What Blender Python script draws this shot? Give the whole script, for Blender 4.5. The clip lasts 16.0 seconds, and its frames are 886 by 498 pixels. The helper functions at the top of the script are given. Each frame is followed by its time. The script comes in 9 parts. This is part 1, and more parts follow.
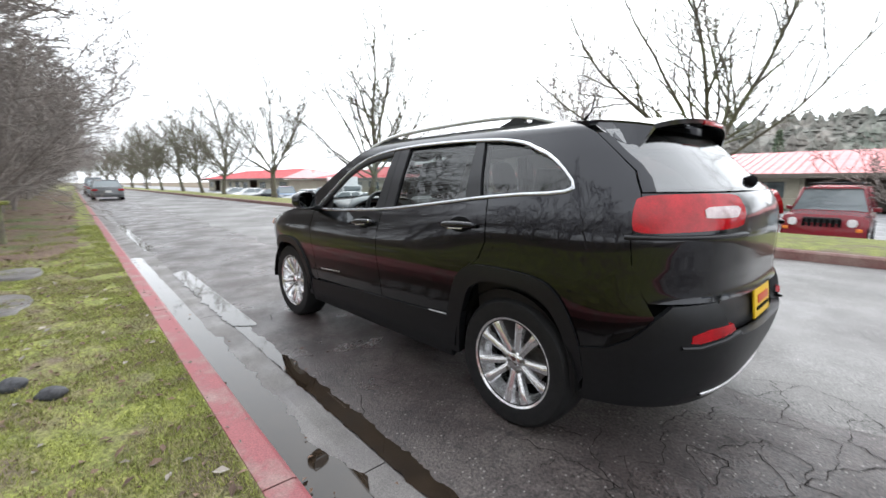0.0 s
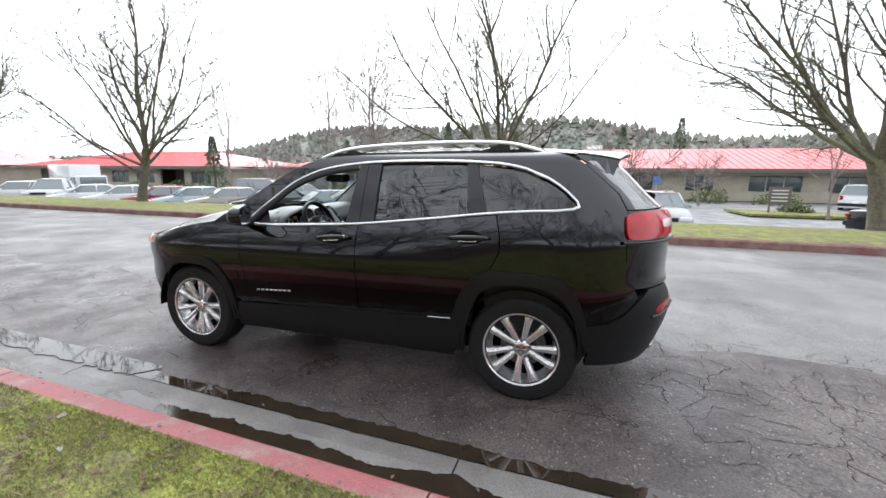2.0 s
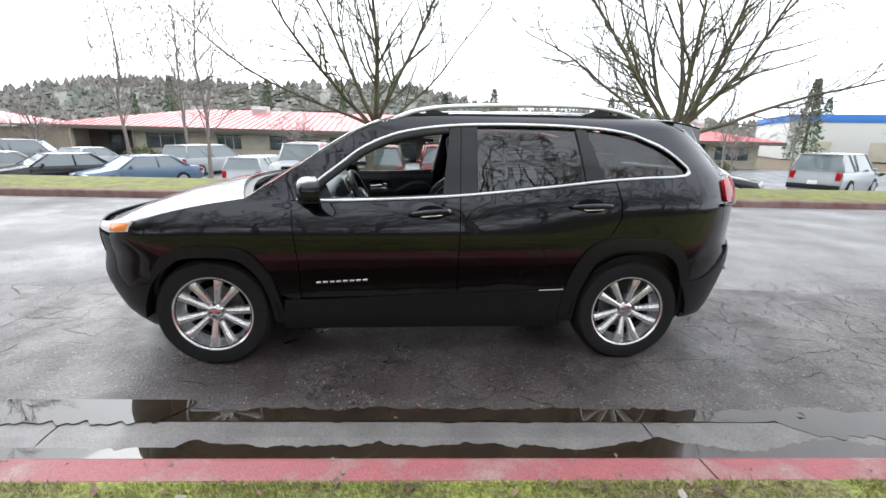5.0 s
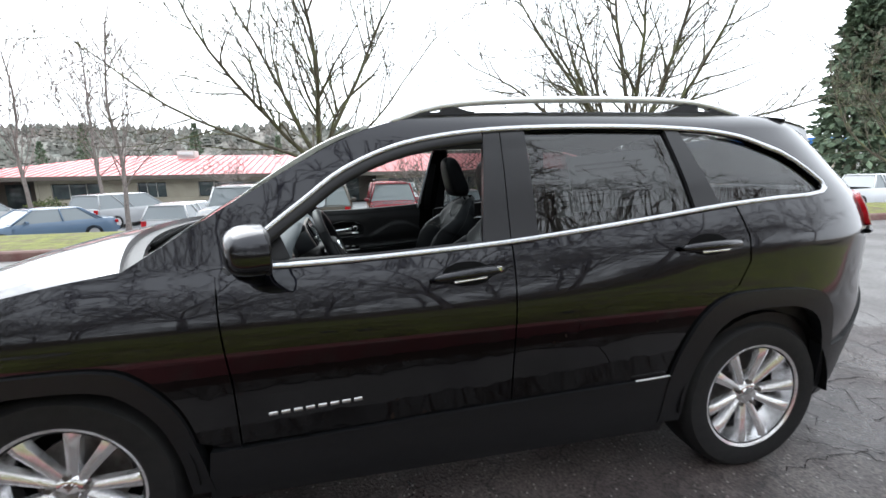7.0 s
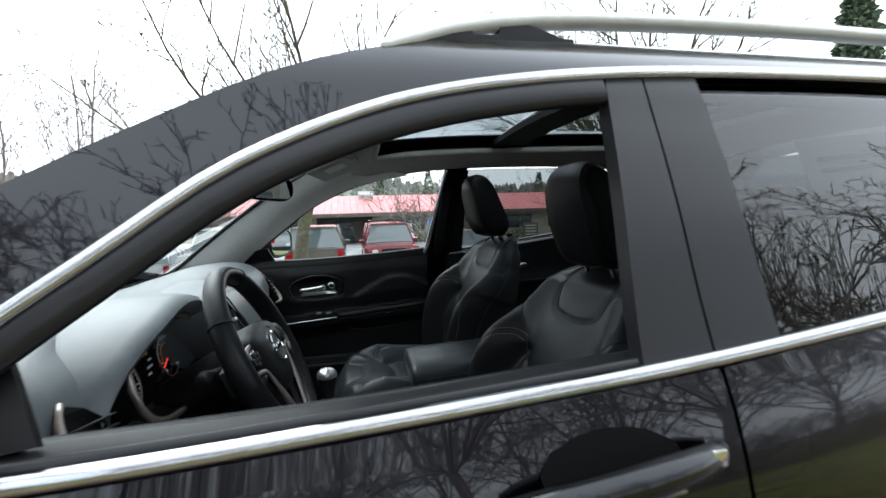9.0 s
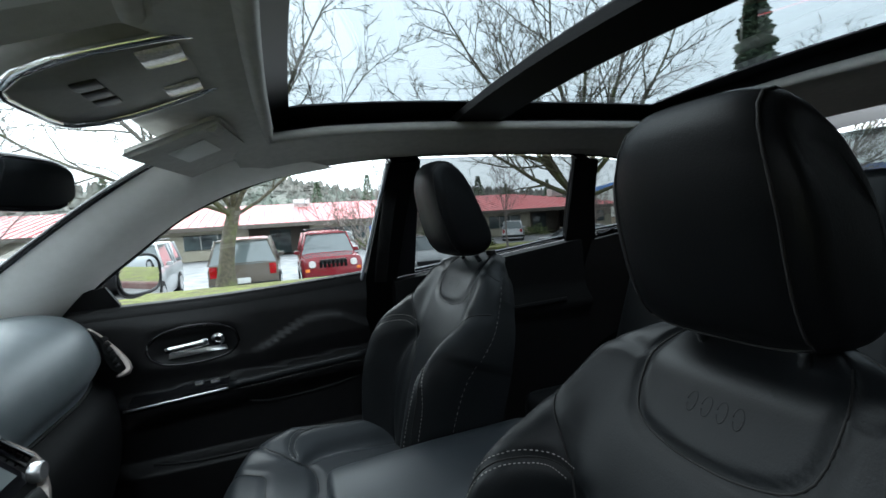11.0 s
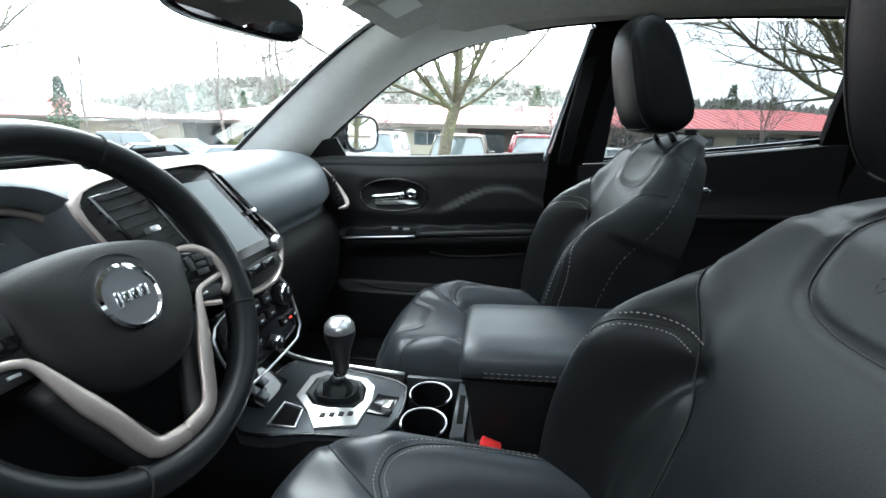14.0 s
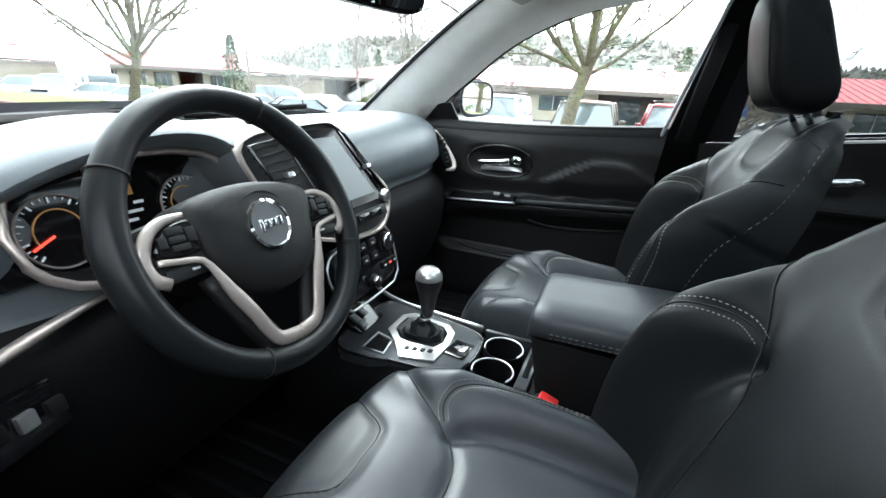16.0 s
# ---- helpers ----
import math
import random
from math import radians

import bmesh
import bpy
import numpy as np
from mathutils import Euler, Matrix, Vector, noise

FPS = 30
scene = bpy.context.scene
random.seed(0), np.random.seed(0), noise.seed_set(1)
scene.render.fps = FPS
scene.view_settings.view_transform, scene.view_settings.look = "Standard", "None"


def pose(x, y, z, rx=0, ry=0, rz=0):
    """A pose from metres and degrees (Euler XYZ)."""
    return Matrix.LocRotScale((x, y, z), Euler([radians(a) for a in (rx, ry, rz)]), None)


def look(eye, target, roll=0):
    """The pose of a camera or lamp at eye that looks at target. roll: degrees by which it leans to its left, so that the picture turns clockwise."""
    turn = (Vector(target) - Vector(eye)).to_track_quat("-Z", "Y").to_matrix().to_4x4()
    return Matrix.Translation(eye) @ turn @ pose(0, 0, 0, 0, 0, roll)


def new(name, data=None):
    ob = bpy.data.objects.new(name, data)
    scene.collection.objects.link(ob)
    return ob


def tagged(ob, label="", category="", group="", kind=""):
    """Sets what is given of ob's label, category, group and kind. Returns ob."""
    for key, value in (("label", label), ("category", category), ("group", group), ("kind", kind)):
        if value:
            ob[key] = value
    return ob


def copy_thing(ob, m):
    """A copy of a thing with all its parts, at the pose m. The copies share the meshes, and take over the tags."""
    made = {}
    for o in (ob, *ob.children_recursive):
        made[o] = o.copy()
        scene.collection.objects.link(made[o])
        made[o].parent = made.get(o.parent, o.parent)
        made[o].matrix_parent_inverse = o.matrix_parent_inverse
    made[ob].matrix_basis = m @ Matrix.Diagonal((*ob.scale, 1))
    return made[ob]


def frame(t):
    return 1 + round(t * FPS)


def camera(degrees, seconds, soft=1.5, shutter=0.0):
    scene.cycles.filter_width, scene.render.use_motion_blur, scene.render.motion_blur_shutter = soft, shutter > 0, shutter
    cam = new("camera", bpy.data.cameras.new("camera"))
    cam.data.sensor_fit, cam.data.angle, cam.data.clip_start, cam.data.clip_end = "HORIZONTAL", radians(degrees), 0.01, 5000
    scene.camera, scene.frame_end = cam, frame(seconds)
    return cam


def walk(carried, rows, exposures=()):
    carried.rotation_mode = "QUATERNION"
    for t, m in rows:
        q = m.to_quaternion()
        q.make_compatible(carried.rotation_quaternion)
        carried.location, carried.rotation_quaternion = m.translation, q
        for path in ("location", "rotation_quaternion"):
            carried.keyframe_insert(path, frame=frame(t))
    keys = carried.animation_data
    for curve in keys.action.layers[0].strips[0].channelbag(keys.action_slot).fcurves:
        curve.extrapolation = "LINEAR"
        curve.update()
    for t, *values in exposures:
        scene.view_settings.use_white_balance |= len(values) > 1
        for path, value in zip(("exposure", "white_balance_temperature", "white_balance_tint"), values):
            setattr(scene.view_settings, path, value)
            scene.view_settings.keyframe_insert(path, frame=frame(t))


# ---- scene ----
cam = camera(91.4, 16.0, soft=1.5, shutter=0.3)
PATH = [
    (0, (2.708, -2.637, 1.326), (1.263, -1.291, 1.008), -0.3),
    (0.5, (2.49, -2.926, 1.375), (1.312, -1.351, 1.009), -1.2),
    (1, (2.243, -3.118, 1.409), (1.256, -1.411, 1.076), -1.2),
    (1.5, (1.999, -3.29, 1.488), (1.158, -1.514, 1.115), -0.1),
    (2, (1.704, -3.534, 1.505), (1.082, -1.669, 1.139), 0.3),
    (2.5, (1.42, -3.689, 1.601), (0.882, -1.802, 1.212), 1.2),
    (3, (1.063, -3.715, 1.594), (0.669, -1.8, 1.176), 1.4),
    (3.5, (0.742, -3.731, 1.603), (0.49, -1.807, 1.12), 2.1),
    (3.7, (0.599, -3.745, 1.607), (0.435, -1.826, 1.067), 2.1),
    (5.8, (-0.309, -3.096, 1.416), (-0.117, -1.151, 0.993), 1.0),
    (6, (-0.32, -2.963, 1.421), (-0.171, -1.007, 1.031), 1.2),
    (6.5, (-0.371, -2.674, 1.372), (-0.083, -0.726, 1.024), 1.3),
    (7, (-0.392, -2.366, 1.377), (0.019, -0.44, 1.031), -1.0),
    (7.5, (-0.334, -2.088, 1.403), (0.09, -0.147, 1.173), 0.0),
    (8, (-0.371, -1.84, 1.383), (0.179, 0.07, 1.163), 1.2),
    (8.2, (-0.36, -1.739, 1.345), (0.18, 0.176, 1.143), 0.5),
    (10.3, (-0.173, -0.823, 1.316), (0.157, 1.145, 1.174), -2.8),
    (10.5, (-0.163, -0.778, 1.319), (0.241, 1.176, 1.182), -2.7),
    (11, (-0.151, -0.714, 1.333), (0.54, 1.157, 1.183), -3.5),
    (11.5, (-0.151, -0.689, 1.314), (0.589, 1.152, 1.061), -3.8),
    (12, (-0.134, -0.687, 1.283), (0.426, 1.205, 0.957), -1.6),
    (12.5, (-0.107, -0.693, 1.267), (0.249, 1.242, 0.904), -0.7),
    (13, (-0.087, -0.709, 1.245), (0.052, 1.237, 0.806), 0.0),
    (13.5, (-0.077, -0.73, 1.233), (-0.129, 1.204, 0.729), 0.6),
    (14, (-0.068, -0.752, 1.228), (-0.291, 1.161, 0.691), 1.2),
    (14.5, (-0.06, -0.767, 1.224), (-0.415, 1.107, 0.623), 2.5),
    (15, (-0.041, -0.78, 1.223), (-0.531, 1.039, 0.55), 2.8),
    (15.5, (-0.023, -0.794, 1.232), (-0.611, 0.985, 0.534), 3.3),
    (16, (-0.008, -0.811, 1.243), (-0.696, 0.93, 0.539), 3.2),
]
walk(cam, [(t, look(e, g, r)) for t, e, g, r in PATH], [(0, 0.0, 6200, 8), (3.7, 0.0, 6150, 8), (6, 0.15, 6100, 8), (8.2, 0.0, 6050, 7), (9.4, 0.4, 5900, 4), (11, 0.65, 5800, 3), (12, 1.05, 5750, 3), (13, 1.5, 5800, 3), (14.5, 1.8, 5900, 4), (16, 1.9, 5950, 4)])

# ---- light: bright overcast sky ----
world = bpy.data.worlds.new("overcast_sky")
scene.world = world
world.use_nodes = True
wn, wl = world.node_tree.nodes, world.node_tree.links
wn.clear()
w_out = wn.new("ShaderNodeOutputWorld")
w_bg = wn.new("ShaderNodeBackground")
w_sky = wn.new("ShaderNodeTexSky")
w_sky.sky_type = 'NISHITA'
w_sky.sun_disc = False
w_sky.sun_elevation = radians(38)
w_sky.sun_rotation = radians(330)
w_sky.air_density = 1.0
w_sky.dust_density = 6.0
w_sky.ozone_density = 1.0
w_hsv = wn.new("ShaderNodeHueSaturation")
w_hsv.inputs["Saturation"].default_value = 0.12
w_mix = wn.new("ShaderNodeMix")
w_mix.data_type = 'RGBA'
w_mix.inputs["Factor"].default_value = 0.75
w_mix.inputs["B"].default_value = (10.5, 10.6, 10.9, 1)      # the even cloud layer
wl.new(w_sky.outputs["Color"], w_hsv.inputs["Color"])
wl.new(w_hsv.outputs["Color"], w_mix.inputs["A"])
wl.new(w_mix.outputs["Result"], w_bg.inputs["Color"])
w_bg.inputs["Strength"].default_value = 0.26
wl.new(w_bg.outputs["Background"], w_out.inputs["Surface"])
sun = new("sun", bpy.data.lights.new("sun", 'SUN'))
sun.data.energy, sun.data.angle, sun.data.color = 1.5, radians(40), (1.0, 0.97, 0.93)
sun.matrix_world = look((-10, 15, 23), (0, 0, 0))

# ---- materials ----
def mat(name, c1, c2=None, rough=0.5, metal=0.0, scale=6.0, fine=0.0, bump=0.0, bscale=120.0, coat=0.0,
        spec=0.5, c3=None, scale3=0.7, rvar=0.0, stretch=(1, 1, 1), island=0.0):
    """A procedural surface: two colours by a noise, a third by a broad one, relief and uneven gloss."""
    m = bpy.data.materials.new(name)
    m.use_nodes = True
    n, l = m.node_tree.nodes, m.node_tree.links
    b = n["Principled BSDF"]
    b.inputs["Roughness"].default_value = rough
    b.inputs["Metallic"].default_value = metal
    b.inputs["Coat Weight"].default_value = coat
    b.inputs["Coat Roughness"].default_value = 0.03
    b.inputs["Specular IOR Level"].default_value = spec
    b.inputs["Base Color"].default_value = (*c1, 1)
    tc = n.new("ShaderNodeTexCoord")
    mp = n.new("ShaderNodeMapping")
    mp.inputs["Scale"].default_value = stretch
    l.new(tc.outputs["Object"], mp.inputs["Vector"])
    src = mp.outputs["Vector"]

    def noise_tex(s, detail=6.0, r=0.6):
        t = n.new("ShaderNodeTexNoise")
        t.inputs["Scale"].default_value, t.inputs["Detail"].default_value, t.inputs["Roughness"].default_value = s, detail, r
        l.new(src, t.inputs["Vector"])
        return t.outputs["Fac"]

    def ramp(fac, a, z):
        r = n.new("ShaderNodeMapRange")
        r.inputs["From Min"].default_value, r.inputs["From Max"].default_value = a, z
        l.new(fac, r.inputs["Value"])
        return r.outputs["Result"]

    def blend(fac, a, c):
        x = n.new("ShaderNodeMix")
        x.data_type = 'RGBA'
        l.new(fac, x.inputs["Factor"])
        if isinstance(a, tuple):
            x.inputs["A"].default_value = (*a, 1)
        else:
            l.new(a, x.inputs["A"])
        x.inputs["B"].default_value = (*c, 1)
        return x.outputs["Result"]
    col = None
    if c2:
        col = blend(ramp(noise_tex(scale), 0.35, 0.65), c1, c2)
    if c3:
        col = blend(ramp(noise_tex(scale3, 4.0), 0.48, 0.66), col or c1, c3)
    if fine:
        v = n.new("ShaderNodeHueSaturation")
        f = n.new("ShaderNodeMapRange")
        f.inputs["From Min"].default_value, f.inputs["From Max"].default_value = 0.3, 0.7
        f.inputs["To Min"].default_value, f.inputs["To Max"].default_value = 1 - fine, 1 + fine
        l.new(noise_tex(bscale, 2.0), f.inputs["Value"])
        l.new(f.outputs["Result"], v.inputs["Value"])
        if col:
            l.new(col, v.inputs["Color"])
        else:
            v.inputs["Color"].default_value = (*c1, 1)
        col = v.outputs["Color"]
    if island:
        g = n.new("ShaderNodeNewGeometry")
        o = n.new("ShaderNodeObjectInfo")
        ad = n.new("ShaderNodeMath")
        l.new(g.outputs["Random Per Island"], ad.inputs[0])
        l.new(o.outputs["Random"], ad.inputs[1])
        fr = n.new("ShaderNodeMath")
        fr.operation = 'FRACT'
        l.new(ad.outputs[0], fr.inputs[0])
        f = n.new("ShaderNodeMapRange")
        f.inputs["To Min"].default_value, f.inputs["To Max"].default_value = 1 - island, 1 + island
        l.new(fr.outputs[0], f.inputs["Value"])
        v = n.new("ShaderNodeHueSaturation")
        l.new(f.outputs["Result"], v.inputs["Value"])
        if col:
            l.new(col, v.inputs["Color"])
        else:
            v.inputs["Color"].default_value = (*c1, 1)
        col = v.outputs["Color"]
    if col:
        l.new(col, b.inputs["Base Color"])
    if rvar:
        f = n.new("ShaderNodeMapRange")
        f.inputs["To Min"].default_value, f.inputs["To Max"].default_value = max(0.02, rough - rvar), min(1, rough + rvar)
        f.inputs["From Min"].default_value, f.inputs["From Max"].default_value = 0.35, 0.65
        l.new(noise_tex(scale3 * 1.7, 5.0), f.inputs["Value"])
        l.new(f.outputs["Result"], b.inputs["Roughness"])
    if bump:
        bp = n.new("ShaderNodeBump")
        bp.inputs["Strength"].default_value, bp.inputs["Distance"].default_value = 1.0, bump
        l.new(noise_tex(bscale, 3.0), bp.inputs["Height"])
        l.new(bp.outputs["Normal"], b.inputs["Normal"])
    return m


def glass(name, tint=(0.9, 0.95, 0.93), dark=0.0, rough=0.0, gloss=0.07):
    """Thin glass: clear or tinted see-through with a mirror gloss that grows at grazing angles."""
    m = bpy.data.materials.new(name)
    m.use_nodes = True
    n, l = m.node_tree.nodes, m.node_tree.links
    n.clear()
    o = n.new("ShaderNodeOutputMaterial")
    t = n.new("ShaderNodeBsdfTransparent")
    k = 1 - dark
    t.inputs["Color"].default_value = (tint[0] * k, tint[1] * k, tint[2] * k, 1)
    g = n.new("ShaderNodeBsdfGlossy")
    g.inputs["Roughness"].default_value = rough
    w = n.new("ShaderNodeLayerWeight")
    w.inputs["Blend"].default_value = 0.5
    pw = n.new("ShaderNodeMath")
    pw.operation = 'POWER'
    pw.inputs[1].default_value = 4.0
    l.new(w.outputs["Facing"], pw.inputs[0])
    f = n.new("ShaderNodeMapRange")
    f.inputs["To Min"].default_value, f.inputs["To Max"].default_value = gloss, 0.95
    l.new(pw.outputs[0], f.inputs["Value"])
    x = n.new("ShaderNodeMixShader")
    l.new(f.outputs["Result"], x.inputs[0])
    l.new(t.outputs[0], x.inputs[1])
    l.new(g.outputs[0], x.inputs[2])
    l.new(x.outputs[0], o.inputs["Surface"])
    return m


def glow(name, c, s):
    m = bpy.data.materials.new(name)
    m.use_nodes = True
    b = m.node_tree.nodes["Principled BSDF"]
    b.inputs["Base Color"].default_value = (*c, 1)
    b.inputs["Emission Color"].default_value = (*c, 1)
    b.inputs["Emission Strength"].default_value = s
    return m


M_PAINT = mat("black_metallic_paint", (0.0080, 0.0081, 0.0112), rough=0.28, metal=1.0, coat=0.92, fine=0.2, bscale=900)
M_CLAD = mat("matte_black_cladding", (0.0050, 0.0053, 0.0062), (0.0075, 0.008, 0.0092), rough=0.40, spec=0.35, scale=40, bump=0.0004, bscale=600)
M_GLOSSBLK = mat("satin_black_trim", (0.012, 0.012, 0.014), rough=0.3, spec=0.4)
M_ALLOY = mat("polished_alloy", (0.86, 0.86, 0.87), rough=0.2, metal=0.85)
M_CHROME = mat("chrome", (0.86, 0.87, 0.88), rough=0.07, metal=1.0)
M_TRIMCHROME = mat("bright_trim", (0.52, 0.53, 0.55), rough=0.12, metal=1.0)
M_SATIN = mat("satin_silver", (0.62, 0.62, 0.62), rough=0.28, metal=0.9)
M_ALU = mat("brushed_rail", (0.82, 0.83, 0.84), rough=0.34, metal=0.35)
M_TYRE = mat("tyre_rubber", (0.006, 0.006, 0.0065), (0.010, 0.010, 0.010), rough=0.65, spec=0.3, scale=30, bump=0.0008, bscale=200)
M_DARK = mat("underbody_black", (0.004, 0.004, 0.004), rough=0.9, spec=0.1)
M_DISC = mat("brake_disc_steel", (0.22, 0.21, 0.2), (0.12, 0.11, 0.1), rough=0.45, metal=0.9, scale=20)
M_RED = mat("red_lens", (0.26, 0.0008, 0.004), (0.44, 0.002, 0.009), rough=0.10, spec=0.5, scale=14, fine=0.25, bscale=160)
M_CLEARLENS = mat("clear_lens", (0.75, 0.72, 0.72), rough=0.1, coat=1.0, fine=0.2, bscale=200)
M_AMBER = mat("amber_lens", (0.85, 0.22, 0.02), rough=0.12, coat=1.0)
M_REVERSE = mat("pink_clear_lens", (0.42, 0.30, 0.31), (0.55, 0.46, 0.46), rough=0.12, coat=1.0, scale=30, fine=0.3, bscale=260)
M_TINT = glass("privacy_glass", (0.88, 0.93, 0.92), 0.77, gloss=0.075)
M_SUNGLASS = glass("tinted_roof_glass", (0.86, 0.95, 0.97), 0.66, gloss=0.08)
M_REAR = glass("rain_filmed_glass", (0.8, 0.92, 0.88), 0.86, rough=0.10, gloss=0.24)
M_GLASS = glass("clear_glass", (0.93, 0.97, 0.95), 0.05)
M_MIRROR = mat("mirror_glass", (0.85, 0.87, 0.88), rough=0.01, metal=1.0)

M_ASPHALT = mat("worn_asphalt", (0.13, 0.124, 0.121), (0.175, 0.169, 0.163), rough=0.6, scale=1.3, fine=0.6, bump=0.003, bscale=110, c3=(0.095, 0.087, 0.086), scale3=0.35, rvar=0.22)


def crack(m, scale, width, mask_scale, lo, hi, colour, speck=0.86, chip=(0.42, 0.40, 0.38)):
    """Crack lines in patches, and pale chips of stone, over a material's colour."""
    n, l = m.node_tree.nodes, m.node_tree.links
    b = n["Principled BSDF"]
    col = b.inputs["Base Color"].links[0].from_socket
    tc = n.new("ShaderNodeTexCoord")
    nz = n.new("ShaderNodeTexNoise")
    nz.inputs["Scale"].default_value, nz.inputs["Detail"].default_value = 3.0, 6.0
    l.new(tc.outputs["Object"], nz.inputs["Vector"])
    ad = n.new("ShaderNodeMix")
    ad.data_type = 'VECTOR'
    ad.inputs["Factor"].default_value = 0.3
    l.new(tc.outputs["Object"], ad.inputs["A"])
    l.new(nz.outputs["Color"], ad.inputs["B"])
    v = n.new("ShaderNodeTexVoronoi")
    v.feature = 'DISTANCE_TO_EDGE'
    v.inputs["Scale"].default_value = scale
    l.new(ad.outputs["Result"], v.inputs["Vector"])
    r = n.new("ShaderNodeMapRange")
    r.inputs["From Min"].default_value, r.inputs["From Max"].default_value = width, 0.0
    l.new(v.outputs["Distance"], r.inputs["Value"])
    mk_ = n.new("ShaderNodeTexNoise")
    mk_.inputs["Scale"].default_value, mk_.inputs["Detail"].default_value = mask_scale, 4.0
    l.new(tc.outputs["Object"], mk_.inputs["Vector"])
    rm_ = n.new("ShaderNodeMapRange")
    rm_.inputs["From Min"].default_value, rm_.inputs["From Max"].default_value = lo, hi
    l.new(mk_.outputs["Fac"], rm_.inputs["Value"])
    mu = n.new("ShaderNodeMath")
    mu.operation = 'MULTIPLY'
    l.new(r.outputs["Result"], mu.inputs[0])
    l.new(rm_.outputs["Result"], mu.inputs[1])
    x = n.new("ShaderNodeMix")
    x.data_type = 'RGBA'
    x.inputs["B"].default_value = (*colour, 1)
    l.new(mu.outputs[0], x.inputs["Factor"])
    l.new(col, x.inputs["A"])
    out = x.outputs["Result"]
    if speck:
        s = n.new("ShaderNodeTexVoronoi")
        s.inputs["Scale"].default_value = 44.0
        l.new(tc.outputs["Object"], s.inputs["Vector"])
        sr = n.new("ShaderNodeMapRange")
        sr.inputs["From Min"].default_value, sr.inputs["From Max"].default_value = 0.30, 0.10
        l.new(s.outputs["Distance"], sr.inputs["Value"])
        sc = n.new("ShaderNodeSeparateColor")
        l.new(s.outputs["Color"], sc.inputs["Color"])
        gt = n.new("ShaderNodeMath")
        gt.operation = 'GREATER_THAN'
        gt.inputs[1].default_value = speck
        l.new(sc.outputs["Red"], gt.inputs[0])
        m2 = n.new("ShaderNodeMath")
        m2.operation = 'MULTIPLY'
        l.new(sr.outputs["Result"], m2.inputs[0])
        l.new(gt.outputs[0], m2.inputs[1])
        y = n.new("ShaderNodeMix")
        y.data_type = 'RGBA'
        y.inputs["B"].default_value = (*chip, 1)
        l.new(m2.outputs[0], y.inputs["Factor"])
        l.new(out, y.inputs["A"])
        out = y.outputs["Result"]
    l.new(out, b.inputs["Base Color"])
    return m


crack(M_ASPHALT, 3.4, 0.022, 0.35, 0.55, 0.62, (0.03, 0.027, 0.025), 0.9)
M_NEARASPHALT = crack(mat("damp_coarse_asphalt", (0.036, 0.028, 0.027), (0.060, 0.048, 0.046), rough=0.42, scale=5, fine=0.75, bump=0.006, bscale=70, c3=(0.085, 0.072, 0.066), scale3=0.9, rvar=0.2), 4.2, 0.024, 0.5, 0.51, 0.58, (0.014, 0.012, 0.012), 0.80, (0.30, 0.28, 0.265))
M_CONCRETE = mat("gutter_concrete", (0.105, 0.097, 0.092), (0.155, 0.145, 0.138), rough=0.5, scale=3, fine=0.4, bump=0.001, bscale=150, c3=(0.11, 0.10, 0.10), scale3=1.2, rvar=0.2)
M_REDKERB = mat("red_kerb_paint", (0.255, 0.068, 0.075), (0.19, 0.055, 0.06), rough=0.6, scale=5, fine=0.25, bump=0.0015, bscale=120, c3=(0.24, 0.14, 0.13), scale3=5.0)
M_BROWNKERB = mat("worn_red_kerb", (0.13, 0.05, 0.045), (0.20, 0.13, 0.11), rough=0.7, scale=3, fine=0.3, bscale=60)
M_CRACK = mat("crack_dark", (0.022, 0.02, 0.019), rough=0.9, spec=0.1)
M_GRASS = mat("mossy_grass", (0.118, 0.130, 0.034), (0.225, 0.240, 0.052), rough=0.92, scale=5, fine=0.55, bump=0.02, bscale=45, c3=(0.13, 0.10, 0.066), scale3=2.4)
M_LITTER = mat("leaf_litter", (0.085, 0.05, 0.035), (0.15, 0.10, 0.07), rough=0.9, scale=9, fine=0.6, bump=0.03, bscale=30, c3=(0.07, 0.09, 0.02), scale3=0.8)
M_LOT = mat("car_park_asphalt", (0.13, 0.13, 0.135), (0.19, 0.19, 0.195), rough=0.6, scale=1.0, fine=0.3, bscale=60, rvar=0.2)
M_PUDDLE = mat("puddle_water", (0.018, 0.013, 0.009), (0.030, 0.021, 0.014), rough=0.03, spec=0.5, scale=6)
M_BARK = mat("bark", (0.068, 0.057, 0.045), (0.12, 0.105, 0.075), rough=0.9, scale=14, fine=0.4, bump=0.01, bscale=40, c3=(0.13, 0.14, 0.065), scale3=2.0)
M_BARKG = mat("pale_bark", (0.16, 0.135, 0.12), (0.24, 0.21, 0.19), rough=0.9, scale=12, fine=0.4, bscale=40)
M_TWIG = mat("thicket_twigs", (0.17, 0.15, 0.135), (0.27, 0.24, 0.22), rough=0.9, scale=2, fine=0.3, bscale=30)
M_ROOF = mat("red_metal_roof", (0.55, 0.13, 0.14), (0.62, 0.19, 0.19), rough=0.45, scale=1.2, fine=0.06, bscale=20)
M_WALL = mat("beige_wall", (0.36, 0.33, 0.26), (0.42, 0.39, 0.31), rough=0.85, scale=1.0, fine=0.1, bscale=30)
M_FASCIA = mat("dark_fascia", (0.10, 0.085, 0.07), rough=0.7, fine=0.2, bscale=20)
M_PANE = mat("office_window", (0.03, 0.04, 0.045), rough=0.06, c2=(0.09, 0.12, 0.12), scale=0.6)
M_FRAME = mat("window_frame", (0.5, 0.5, 0.47), rough=0.5)
